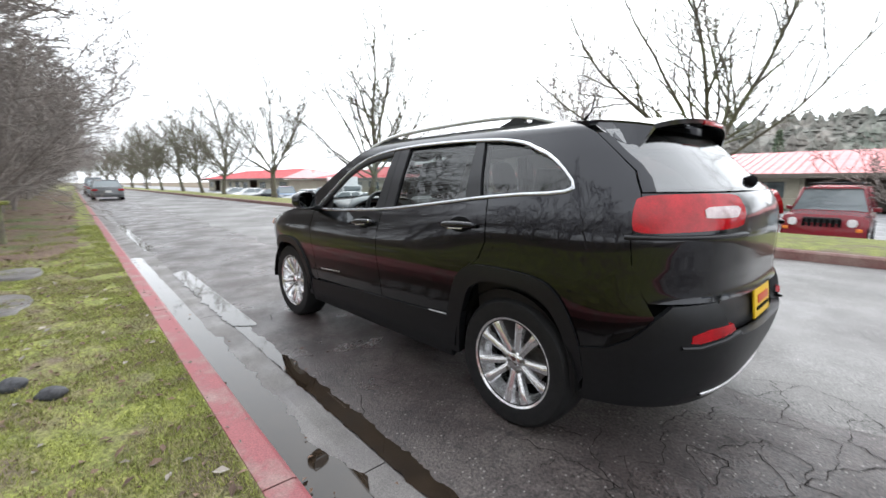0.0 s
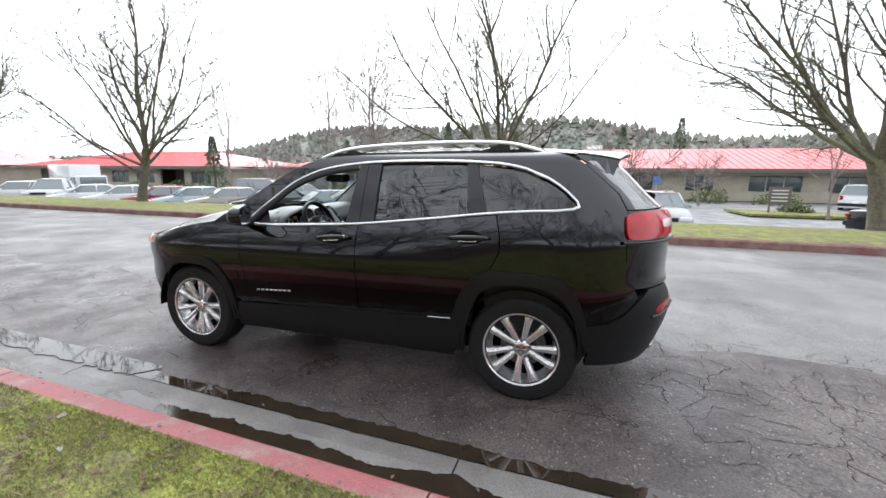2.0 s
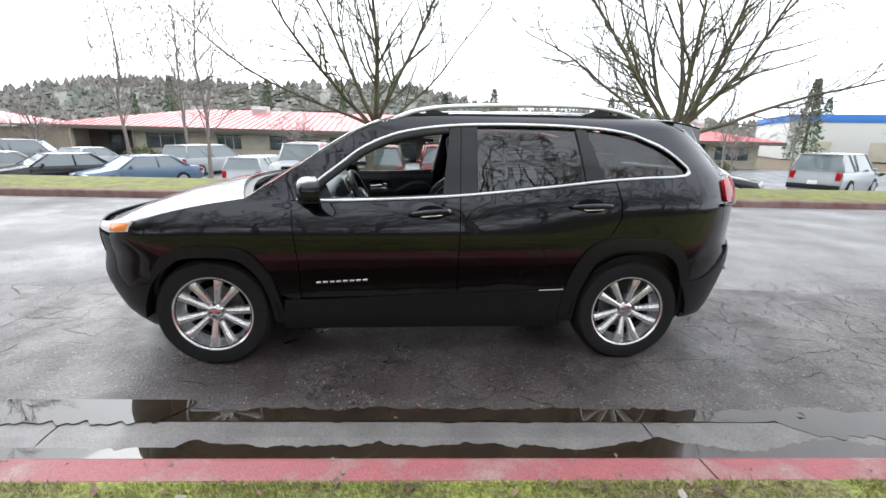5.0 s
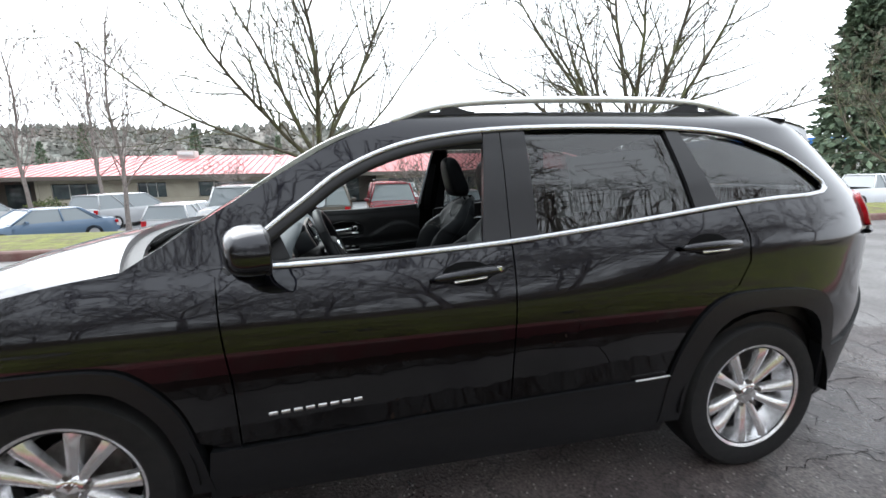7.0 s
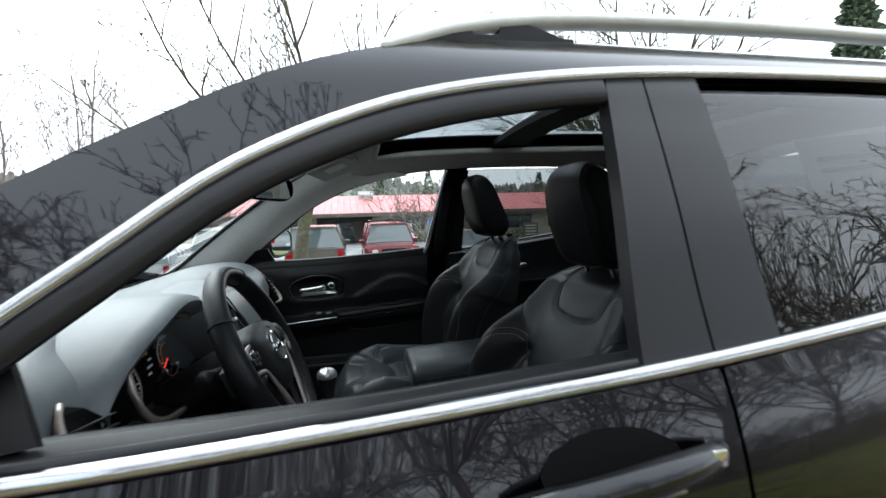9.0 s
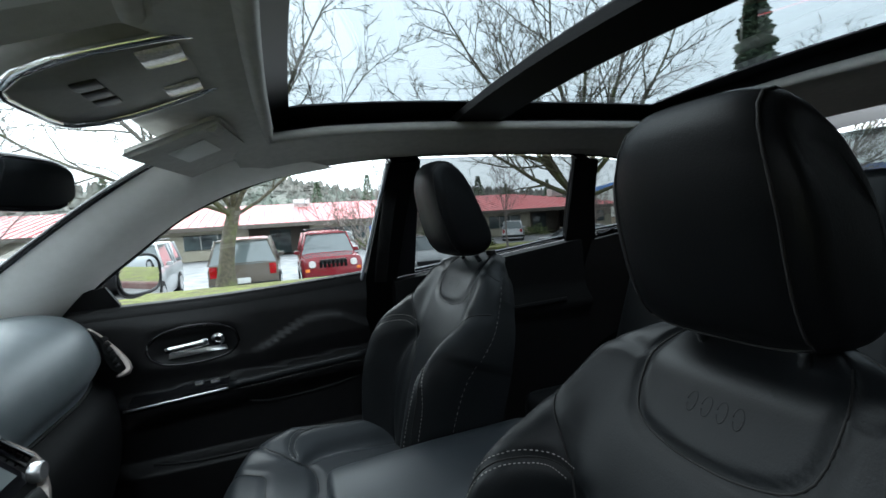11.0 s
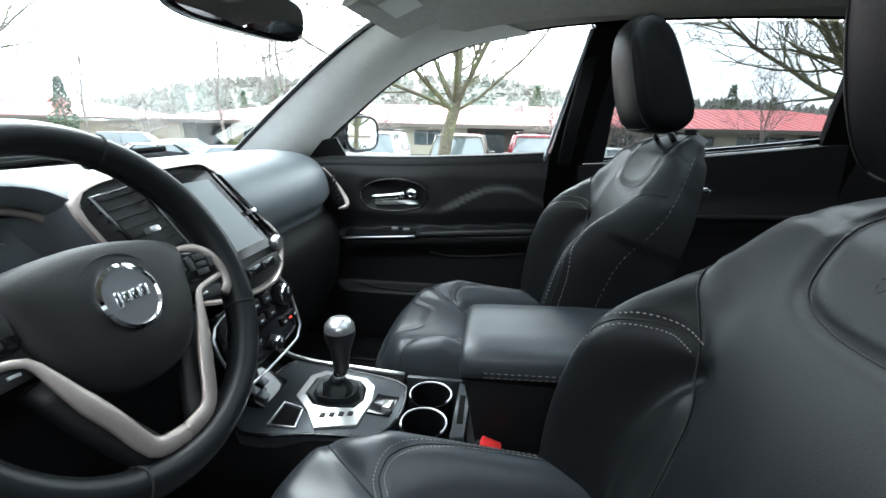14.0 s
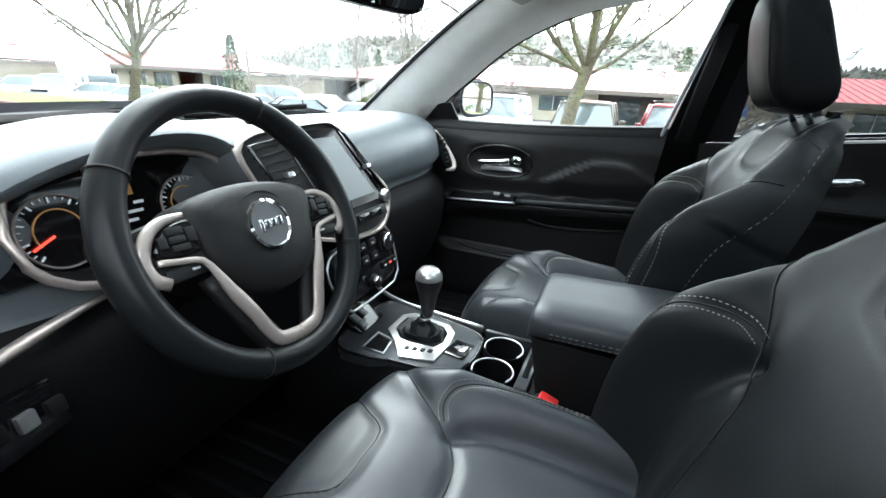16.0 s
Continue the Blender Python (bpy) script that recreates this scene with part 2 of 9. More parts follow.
M_NEEDLE = mat("conifer_needles", (0.07, 0.105, 0.065), (0.125, 0.165, 0.10), rough=0.8, scale=1.5, fine=0.4, bscale=12, island=0.35)
M_SHRUB = mat("shrub_leaves", (0.06, 0.09, 0.03), (0.13, 0.14, 0.05), rough=0.8, scale=2, fine=0.4, bscale=15, island=0.4)
# Greys lightened so the hill's own colour carries distance haze.
M_HILL = mat("hazed_wooded_hill", (0.15, 0.156, 0.138), (0.20, 0.18, 0.16), rough=1.0, scale=0.05, fine=0.3, bscale=0.6, c3=(0.135, 0.15, 0.125), scale3=0.02, island=0.25)

# ---- builders ----
def mk(name, verts, faces, material, parent=None, smooth=False, normals=None, label=""):
    """One mesh object, as a thing or as a part under parent."""
    me = bpy.data.meshes.new(name)
    me.from_pydata([tuple(v) for v in verts], [], faces)
    me.materials.append(material)
    if smooth:
        me.polygons.foreach_set("use_smooth", [True] * len(me.polygons))
    if normals is not None:
        me.normals_split_custom_set_from_vertices(normals)
    me.update()
    ob = new(name, me)
    if parent:
        ob.parent = parent
    if label:
        tagged(ob, label)
    return ob


def thing(name, label, category, group="", at=None):
    ob = new(name)
    ob.empty_display_size = 0.1
    if at is not None:
        ob.matrix_world = at
    return tagged(ob, label, category, group)


def part(name, bm, material, parent, label="", smooth=True, bevel=0.0, seg=2):
    """Links a bmesh as one mesh object under a thing or a part."""
    if bevel:
        bmesh.ops.bevel(bm, geom=list(bm.edges), offset=bevel, segments=seg, profile=0.6, affect='EDGES', clamp_overlap=True)
    me = bpy.data.meshes.new(name)
    bm.to_mesh(me)
    bm.free()
    me.materials.append(material)
    if smooth:
        me.polygons.foreach_set("use_smooth", [True] * len(me.polygons))
        me.set_sharp_from_angle(angle=radians(40))
    ob = new(name, me)
    if parent:
        ob.parent = parent
    if label:
        tagged(ob, label)
    return ob


def box_bm(size, at=(0, 0, 0), turn=(0, 0, 0), taper=1.0):
    bm = bmesh.new()
    bmesh.ops.create_cube(bm, size=1)
    for v in bm.verts:
        k = taper if v.co.z > 0 else 1
        v.co = Vector((v.co.x * size[0] * k, v.co.y * size[1] * k, v.co.z * size[2]))
    bm.transform(pose(*at, *turn))
    return bm


def box(name, size, at, material, parent, turn=(0, 0, 0), bevel=0.004, label="", taper=1.0, seg=2):
    return part(name, box_bm(size, at, turn, taper), material, parent, label, bevel=min(bevel, min(size) * 0.45), seg=seg)


def cyl_bm(r1, r2, depth, at=(0, 0, 0), turn=(0, 0, 0), n=24):
    bm = bmesh.new()
    bmesh.ops.create_cone(bm, cap_ends=True, segments=n, radius1=r1, radius2=r2, depth=depth)
    bm.transform(pose(*at, *turn))
    return bm


def cyl(name, r, depth, at, material, parent, turn=(0, 0, 0), r2=None, n=24, bevel=0.0, label=""):
    bm = cyl_bm(r, r if r2 is None else r2, depth, at, turn, n)
    if bevel:
        es = [e for e in bm.edges if len(e.link_faces) == 2 and e.calc_face_angle(0) > 0.9]
        bmesh.ops.bevel(bm, geom=es, offset=bevel, segments=2, profile=0.5, affect='EDGES')
    return part(name, bm, material, parent, label)


def spline(keys):
    """A smooth curve through (u, value) keys, as a function of u."""
    u = np.array([k[0] for k in keys], float)
    v = np.array([k[1:] for k in keys], float)
    d = np.zeros_like(v)
    s = np.diff(v, axis=0) / np.diff(u)[:, None]
    d[0], d[-1] = s[0], s[-1]
    h = np.diff(u)[:, None]
    d[1:-1] = (s[:-1] * h[1:] + s[1:] * h[:-1]) / (h[1:] + h[:-1])

    def at(x):
        x = min(max(x, u[0]), u[-1])
        i = min(max(int(np.searchsorted(u, x)) - 1, 0), len(u) - 2)
        h1 = u[i + 1] - u[i]
        t = (x - u[i]) / h1
        r = ((2 * t ** 3 - 3 * t * t + 1) * v[i] + (t ** 3 - 2 * t * t + t) * h1 * d[i]
             + (3 * t * t - 2 * t ** 3) * v[i + 1] + (t ** 3 - t * t) * h1 * d[i + 1])
        return float(r[0]) if len(r) == 1 else r
    return at


def smooth_line(pts, step=0.03, closed=False):
    """A Catmull-Rom line through points (2D or 3D), sampled at about step."""
    p = [np.array(q, float) for q in pts]
    n = len(p)
    out = []
    for i in range(n if closed else n - 1):
        a, b = p[i], p[(i + 1) % n]
        a0 = p[i - 1] if (i > 0 or closed) else 2 * a - b
        b1 = p[(i + 2) % n] if (i + 2 < n or closed) else 2 * b - a
        k = max(1, int(np.linalg.norm(b - a) / step))
        for j in range(k):
            t = j / k
            out.append(0.5 * (2 * a + (b - a0) * t + (2 * a0 - 5 * a + 4 * b - b1) * t * t + (3 * a - a0 - 3 * b + b1) * t ** 3))
    if not closed:
        out.append(p[-1])
    return out


def tube(name, pts, radius, material, parent, n=10, closed=False, flat=1.0, up=(0, 0, 1), label=""):
    """A round or flattened bar along points; radius may be a list."""
    p = [Vector(q) for q in pts]
    m = len(p)
    rad = radius if isinstance(radius, (list, tuple)) else [radius] * m
    vs, fs = [], []
    up = Vector(up)
    for i in range(m):
        a = p[i - 1] if (i > 0 or closed) else p[i]
        b = p[(i + 1) % m] if (i < m - 1 or closed) else p[i]
        t = (b - a).normalized()
        s = t.cross(up)
        s = s.normalized() if s.length > 1e-4 else Vector((1, 0, 0))
        v = s.cross(t).normalized()
        for k in range(n):
            w = 2 * math.pi * k / n
            vs.append(p[i] + s * math.cos(w) * rad[i] + v * math.sin(w) * rad[i] * flat)
    for i in range(m if closed else m - 1):
        j = (i + 1) % m
        for k in range(n):
            k2 = (k + 1) % n
            fs.append((i * n + k, i * n + k2, j * n + k2, j * n + k))
    if not closed:
        fs.append(tuple(range(n - 1, -1, -1)))
        fs.append(tuple((m - 1) * n + k for k in range(n)))
    return mk(name, vs, fs, material, parent, True, label=label)


def lathe(name, prof, at, material, parent, axis='y', n=40, label=""):
    """A turned shape; prof holds (radius, height along the axis)."""
    vs, fs = [], []
    for i in range(n):
        a = 2 * math.pi * i / n
        for r, h in prof:
            q = (r * math.cos(a), h, r * math.sin(a)) if axis == 'y' else ((r * math.cos(a), r * math.sin(a), h) if axis == 'z' else (h, r * math.cos(a), r * math.sin(a)))
            vs.append(Vector(q) + Vector(at))
    k = len(prof)
    for i in range(n):
        j = (i + 1) % n
        for t in range(k - 1):
            fs.append((i * k + t, i * k + t + 1, j * k + t + 1, j * k + t))
    ob = mk(name, vs, fs, material, parent, True, label=label)
    ob.data.set_sharp_from_angle(angle=radians(45))
    return ob


def clip(poly, axis, lo, hi):
    for sign, lim in ((1, lo), (-1, hi)):
        out = []
        for i in range(len(poly)):
            a, b = poly[i - 1], poly[i]
            da, db = sign * (a[axis] - lim), sign * (b[axis] - lim)
            if (da < 0) != (db < 0):
                t = da / (da - db)
                out.append((a[0] + (b[0] - a[0]) * t, a[1] + (b[1] - a[1]) * t))
            if db >= 0:
                out.append(b)
        poly = out
        if len(poly) < 3:
            return []
    return poly


def sheet(name, poly, surf, material, parent, thick=0.0, step=(0.05, 0.05), flip=False, label="", smooth=True):
    """A 2D outline laid on a curved surface surf(u, v, offset), with thickness inwards and true edges."""
    poly = [(float(a), float(b)) for a, b in poly]
    dense = []
    for i in range(len(poly)):
        a, b = poly[i - 1], poly[i]
        k = max(1, int(math.hypot(b[0] - a[0], b[1] - a[1]) / max(step)))
        dense += [(a[0] + (b[0] - a[0]) * j / k, a[1] + (b[1] - a[1]) * j / k) for j in range(k)]
    us, vs_ = [q[0] for q in dense], [q[1] for q in dense]
    index, uv, faces = {}, [], []
    for iu in range(math.floor(min(us) / step[0]), math.ceil(max(us) / step[0])):
        col = clip(dense, 0, iu * step[0], (iu + 1) * step[0])
        if not col:
            continue
        lo, hi = min(q[1] for q in col), max(q[1] for q in col)
        for iv in range(math.floor(lo / step[1]), math.ceil(hi / step[1])):
            cell = clip(col, 1, iv * step[1], (iv + 1) * step[1])
            f = []
            for q in cell:
                key = (round(q[0], 4), round(q[1], 4))
                if key not in index:
                    index[key] = len(uv)
                    uv.append(key)
                if not f or (f[-1] != index[key] and f[0] != index[key]):
                    f.append(index[key])
            if len(f) > 2 and len(set(f)) == len(f):
                area = sum(uv[f[i - 1]][0] * uv[f[i]][1] - uv[f[i]][0] * uv[f[i - 1]][1] for i in range(len(f)))
                if abs(area) > 1e-8:
                    faces.append(f if (area > 0) != flip else f[::-1])
    e = 2e-3
    pts, nor = [], []
    for q in uv:
        p = Vector(surf(q[0], q[1], 0))
        du = Vector(surf(q[0] + e, q[1], 0)) - Vector(surf(q[0] - e, q[1], 0))
        dv = Vector(surf(q[0], q[1] + e, 0)) - Vector(surf(q[0], q[1] - e, 0))
        nn = du.cross(dv)
        nn = nn.normalized() if nn.length > 1e-12 else Vector((0, 0, 1))
        pts.append(p)
        nor.append(-nn if flip else nn)
    n0 = len(pts)
    allf = list(faces)
    if thick:
        edges = {}
        for f in faces:
            for i in range(len(f)):
                edges[(f[i - 1], f[i])] = 1
        inner = [p - m * thick for p, m in zip(pts, nor)]
        pts2, nor2 = pts + inner, nor + [-m for m in nor]
        allf += [[i + n0 for i in f[::-1]] for f in faces]
        q0 = np.array(dense)
        q1 = np.roll(q0, -1, axis=0)
        qd = q1 - q0
        ql = np.maximum((qd ** 2).sum(1), 1e-12)

        def rim(a, b):
            m = (np.array(uv[a]) + np.array(uv[b])) / 2
            t = np.clip(((m - q0) * qd).sum(1) / ql, 0, 1)
            return ((q0 + qd * t[:, None] - m) ** 2).sum(1).min() < 4e-7
        for a, b in list(edges):
            if (b, a) not in edges and rim(a, b):
                base = len(pts2)
                t = (pts[b] - pts[a]).cross(nor[a])
                t = t.normalized() if t.length > 1e-9 else nor[a]
                pts2 += [pts[a], pts[b], inner[b], inner[a]]
                nor2 += [t] * 4
                allf.append([base + 3, base + 2, base + 1, base])
        pts, nor = pts2, nor2
    return mk(name, pts, allf, material, parent, smooth, [tuple(q) for q in nor] if smooth else None, label)


def strip_on(name, line, surf, width, proud, material, parent, flip=False, closed=False, label=""):
    """A raised moulding along a 2D line on a surface."""
    p = [np.array(q, float) for q in line]
    m = len(p)
    vs, fs = [], []
    prof = [(-0.5, -0.004), (-0.5, proud * 0.5), (-0.25, proud), (0.25, proud), (0.5, proud * 0.5), (0.5, -0.004)]
    for i in range(m):
        a = p[i - 1] if (i > 0 or closed) else p[i]
        b = p[(i + 1) % m] if (i < m - 1 or closed) else p[i]
        t = (b - a) / (np.linalg.norm(b - a) + 1e-9)
        s = np.array([-t[1], t[0]])
        for k, h in prof:
            q = p[i] + s * k * width
            vs.append(surf(q[0], q[1], h))
    n = len(prof)
    for i in range(m if closed else m - 1):
        j = (i + 1) % m
        for k in range(n - 1):
            f = (i * n + k, i * n + k + 1, j * n + k + 1, j * n + k)
            fs.append(f if flip else f[::-1])
    return mk(name, vs, fs, material, parent, True, label=label)

# ---- ground, road, kerbs ----
SL = -0.045          # the near kerb runs slightly askew to the car
FS = -0.018          # the far kerb


def near(x, d):
    """A place d metres from the near kerb's face towards the road."""
    return -1.93 + SL * x + d


def far_y(x):
    return 6.35 + FS * x


def lot_z(y):
    """The car park falls away from the road."""
    return -0.07 - 1.06 * min(max((y - 10.5) / 7.0, 0), 1)


def strip_mesh(name, xs, rows, material, smooth=False):
    """A long strip: rows are functions of x that give (y, z)."""
    vs = [(x, *r(x)) for x in xs for r in rows]
    k = len(rows)
    fs = [(i * k + j, (i + 1) * k + j, (i + 1) * k + j + 1, i * k + j + 1) for i in range(len(xs) - 1) for j in range(k - 1)]
    return mk(name, vs, fs, material, None, smooth)


xs_long = [-420, -250, -160, -110, -80, -60, -45, -35, -28, -22, -18, -14, -11, -8, -6, -4, -2, 0, 2, 4, 6, 8, 11, 15, 20, 30, 45, 70, 110, 200]
# ground to the horizon, under everything
gv, gf = [], []
gx = [-900, -500, -250, -120, -60, -30, 0, 30, 60, 120, 250, 500, 900]
gy = [-900, -400, -150, -60, -20, -3, -1, 6, 8, 10, 14, 18, 22, 26, 34, 60, 100, 200, 400, 900]
for x in gx:
    for y in gy:
        gv.append((x, y, (lot_z(y) if y > 9 else 0) - 0.16))
for i in range(len(gx) - 1):
    for j in range(len(gy) - 1):
        a = i * len(gy) + j
        gf.append((a, a + len(gy), a + len(gy) + 1, a + 1))
tagged(mk("ground", gv, gf, M_LITTER), "brown bare ground reaching the horizon", "ground", kind="structure")


def crown(x, f):
    y0, y1 = near(x, 0.42), far_y(x)
    return (y0 + (y1 - y0) * f, -0.026 + 0.014 * min(1, f / 0.03) + 0.05 * math.sin(math.pi * f))


road = strip_mesh("road", xs_long, [lambda x, f=f: crown(x, f) for f in (0, 0.03, 0.1, 0.2, 0.35, 0.5, 0.65, 0.8, 0.9, 1.0)], M_ASPHALT, True)
tagged(road, "grey cracked damp asphalt road", "road", kind="structure")

lane = strip_mesh("road_edge", [-60, -40, -28, -20] + [-14 + 0.5 * i for i in range(57)], [lambda x, d=d: (near(x, 0.432 + d + (0.34 * noise.noise(Vector((x * 0.7, 3, 0))) + 0.16 * noise.noise(Vector((x * 2.3, 7, 0))) if d > 1.9 else 0)), -0.022 + 0.016 * min(1, d / 0.2) + 0.0195 * d * (1 - 0.03 * d) + (0.003 if d < 2 else -0.002)) for d in (0, 0.05, 0.1, 0.2, 0.5, 1.0, 1.5, 1.9, 2.0, 2.04)], M_NEARASPHALT, True)
tagged(lane, "darker damp coarse asphalt along the gutter", "road", kind="structure")

kerb_near = thing("kerb_near", "red painted concrete kerb beside the gutter", "kerb")
tagged(kerb_near, kind="structure")
gutter = thing("gutter", "wet concrete gutter slabs along the red kerb", "gutter")
tagged(gutter, kind="structure")
SEG = 3.05
for i in range(-28, 6):
    x0, x1 = 1.14 + i * SEG + 0.005, 1.14 + (i + 1) * SEG - 0.005
    vs = []
    for x in (x0, x1):
        vs += [(x, near(x, 0.012), -0.06), (x, near(x, 0.0), 0.11), (x, near(x, -0.012), 0.133), (x, near(x, -0.03), 0.142), (x, near(x, -0.15), 0.146), (x, near(x, -0.16), 0.13), (x, near(x, -0.16), -0.06)]
    fs = [(k, k + 1, k + 8, k + 7) for k in range(6)] + [(0, 6, 5, 4, 3, 2, 1), (7, 8, 9, 10, 11, 12, 13)]
    mk("kerb_stone", vs, fs, M_REDKERB, kerb_near)
    vs = []
    for x in (x0, x1):
        vs += [(x, near(x, 0.43), -0.06), (x, near(x, 0.43), -0.014), (x, near(x, 0.42), -0.009), (x, near(x, 0.30), -0.008), (x, near(x, 0.1), -0.028), (x, near(x, 0.012), -0.022), (x, near(x, 0.012), -0.06)]
    fs = [(k, k + 7, k + 8, k + 1) for k in range(6)] + [(0, 1, 2, 3, 4, 5, 6), (13, 12, 11, 10, 9, 8, 7)]
    mk("gutter_slab", vs, fs, M_CONCRETE, gutter)

kerb_far = strip_mesh("kerb_far", xs_long, [lambda x: (far_y(x), -0.05), lambda x: (far_y(x) + 0.01, 0.12), lambda x: (far_y(x) + 0.04, 0.15), lambda x: (far_y(x) + 0.17, 0.15), lambda x: (far_y(x) + 0.17, 0.0)], M_BROWNKERB)
tagged(kerb_far, "worn reddish-brown concrete kerb of the far verge", "kerb", kind="structure")


def bumpy(name, x0, x1, nx, y0, y1, ny, zf, material, amp, sc):
    vs, fs = [], []
    for i in range(nx + 1):
        x = x0 + (x1 - x0) * i / nx
        for j in range(ny + 1):
            f = j / ny
            y = y0(x) + (y1(x) - y0(x)) * f
            h = noise.fractal(Vector((x * sc, y * sc, 0)), 0.7, 2.0, 4) * amp * min(1, f * 8, (1 - f) * 8 + 0.2)
            vs.append((x, y, zf(x, f) + h))
    k = ny + 1
    for i in range(nx):
        for j in range(ny):
            a = i * k + j
            fs.append((a, a + k, a + k + 1, a + 1))
    return mk(name, vs, fs, material, None, True)


tagged(bumpy("verge_near", -16, 10, 420, lambda x: near(x, -4.5), lambda x: near(x, -0.155), 70, lambda x, f: 0.15 + 0.12 * (1 - f), M_GRASS, 0.035, 1.6),
       "mossy trampled grass verge strewn with dead leaves", "verge", kind="structure")
tagged(bumpy("verge_distant", -420, -16, 200, lambda x: near(x, -4.5), lambda x: near(x, -0.155), 8, lambda x, f: 0.15 + 0.12 * (1 - f), M_GRASS, 0.05, 0.7),
       "grass verge running on beside the road", "verge", kind="structure")
tagged(bumpy("leaf_bank", -60, -4.6, 260, lambda x: near(x, -4.6), lambda x: near(x, -0.55 - 0.9 * max(0, (x + 7.5) / 2.9) + 0.22 * noise.noise(Vector((x * 1.3, 0, 0))) + 0.12 * noise.noise(Vector((x * 4.1, 2, 0)))), 30, lambda x, f: 0.185 + 0.13 * (1 - f) - 0.03 * (f > 0.97) - 0.05 * max(0, (x + 5.2) / 0.6), M_LITTER, 0.04, 2.2),
       "bank of brown fallen leaves at the thicket's edge", "leaf bank", kind="structure")
tagged(bumpy("woodland_floor", -420, 120, 270, lambda x: near(x, -60), lambda x: near(x, -4.45), 24, lambda x, f: 0.27 + 1.0 * (1 - f), M_LITTER, 0.12, 0.6),
       "brown leaf litter under the bare thicket", "ground", kind="structure")
tagged(bumpy("verge_far", -60, 50, 330, lambda x: far_y(x) + 0.165, lambda x: far_y(x) + 4.5, 14, lambda x, f: 0.155 + 0.05 * math.sin(3.1 * f) - 0.19 * f, M_GRASS, 0.03, 1.2),
       "strip of mossy grass between road and car park", "verge", kind="structure")
tagged(bumpy("verge_far_distant", -420, -60, 120, lambda x: far_y(x) + 0.165, lambda x: far_y(x) + 4.5, 4, lambda x, f: 0.155 - 0.19 * f, M_GRASS, 0.03, 1.2),
       "grass strip running on beside the road", "verge", kind="structure")
lot = strip_mesh("car_park", xs_long, [lambda x, y=y: (max(y, far_y(x) + 4.2), lot_z(y)) for y in (10.2, 10.6, 13, 15.5, 17.5, 19, 22, 25.5, 30, 39)], M_LOT)
tagged(lot, "grey asphalt car park sloping from the road", "car park", kind="structure")


# ---- trees ----
def grow(seed, trunk_h, height, limbs, spread, r0, depth=4, droop=0.0, lean=(0, 0), kids=(10, 7, 4), leader=False, min_r=0.003, limb_r=0.34, rise=0.06, reach=0.45, fan=(0.35, 1.15)):
    """A bare tree: a tapered trunk, rising limbs, side branches and fine twigs, and where each limb begins."""
    rnd = random.Random(seed)
    vs, fs, marks = [], [], []

    def branch(p, d, length, r, level):
        n = (7, 9, 5, 3, 2)[level]
        sides = (10, 6, 4, 3, 3)[level]
        pts, dirs = [p], [d]
        wob = (0.06, 0.09, 0.15, 0.2, 0.24)[level]
        for i in range(n):
            d = (d + Vector((rnd.gauss(0, wob), rnd.gauss(0, wob), rnd.gauss(0, wob) + (rise if level > 0 else 0) - droop * (level > 1)))).normalized()
            p = p + d * (length / n)
            pts.append(p)
            dirs.append(d)
        base = len(vs)
        if level < 2:
            marks.append((len(vs), len(fs)))
        for i, q in enumerate(pts):
            f = i / n
            rr = max(min_r, r * (1 - 0.85 * f) if level else r * (1 - 0.3 * f))
            if level == 0:
                rr *= 1 + 0.55 * max(0, 1 - f * 5) + 0.10 * max(0, f * 4 - 3)
            t = dirs[i]
            s = t.cross(Vector((0.3, 0.5, 0.81))).normalized()
            u = s.cross(t)
            if i == n and level:
                vs.append(q)
                break
            for k in range(sides):
                a = 2 * math.pi * k / sides
                w = rr * (1 + (0.1 * math.sin(3 * a + seed + i) if level == 0 else 0))
                vs.append(q + (s * math.cos(a) + u * math.sin(a)) * w)
        for i in range(n):
            for k in range(sides):
                k2 = (k + 1) % sides
                if i == n - 1 and level:
                    fs.append((base + i * sides + k, base + i * sides + k2, base + n * sides))
                else:
                    fs.append((base + i * sides + k, base + i * sides + k2, base + (i + 1) * sides + k2, base + (i + 1) * sides + k))
        if level >= depth:
            return
        if level == 0:
            for k in range(limbs):
                a = 2 * math.pi * (k + rnd.random() * 0.6) / limbs
                el = rnd.uniform(*fan) if k else 1.45
                dd = Vector((math.cos(a) * math.cos(el) * spread, math.sin(a) * math.cos(el) * spread, math.sin(el))).normalized()
                ln = (height - trunk_h) * rnd.uniform(0.65, 1.0)
                at = pts[-1] - dirs[-1] * (r * rnd.uniform(0.2, 1.6)) if not leader else pts[-1 - int(rnd.random() * n * 0.55)]
                branch(at, dd, ln, r * limb_r * rnd.uniform(0.75, 1.25), 1)
            if leader:
                branch(pts[-1], Vector((0, 0, 1)), height - trunk_h, r * 0.66, 1)
            return
        m = max(1, round(kids[level - 1] * rnd.uniform(0.75, 1.25)))
        for k in range(m):
            f = min(0.97, (0.14 if level == 1 else 0.2) + 0.84 * (k + rnd.random()) / m)
            i = min(n - 1, int(f * n))
            q = pts[i].lerp(pts[i + 1], f * n - i)
            side = Vector((rnd.gauss(0, 1), rnd.gauss(0, 1), rnd.gauss(0.1, 0.7)))
            side = (side - dirs[i] * side.dot(dirs[i])).normalized()
            dd = (dirs[i] * rnd.uniform(0.75, 1.2) + side * rnd.uniform(0.55, 0.95)).normalized()
            branch(q, dd, length * reach * rnd.uniform(0.6, 1.2) * (1.15 - 0.6 * f), max(min_r * 1.3, r * (1 - 0.7 * f) * rnd.uniform(0.45, 0.68)), level + 1)
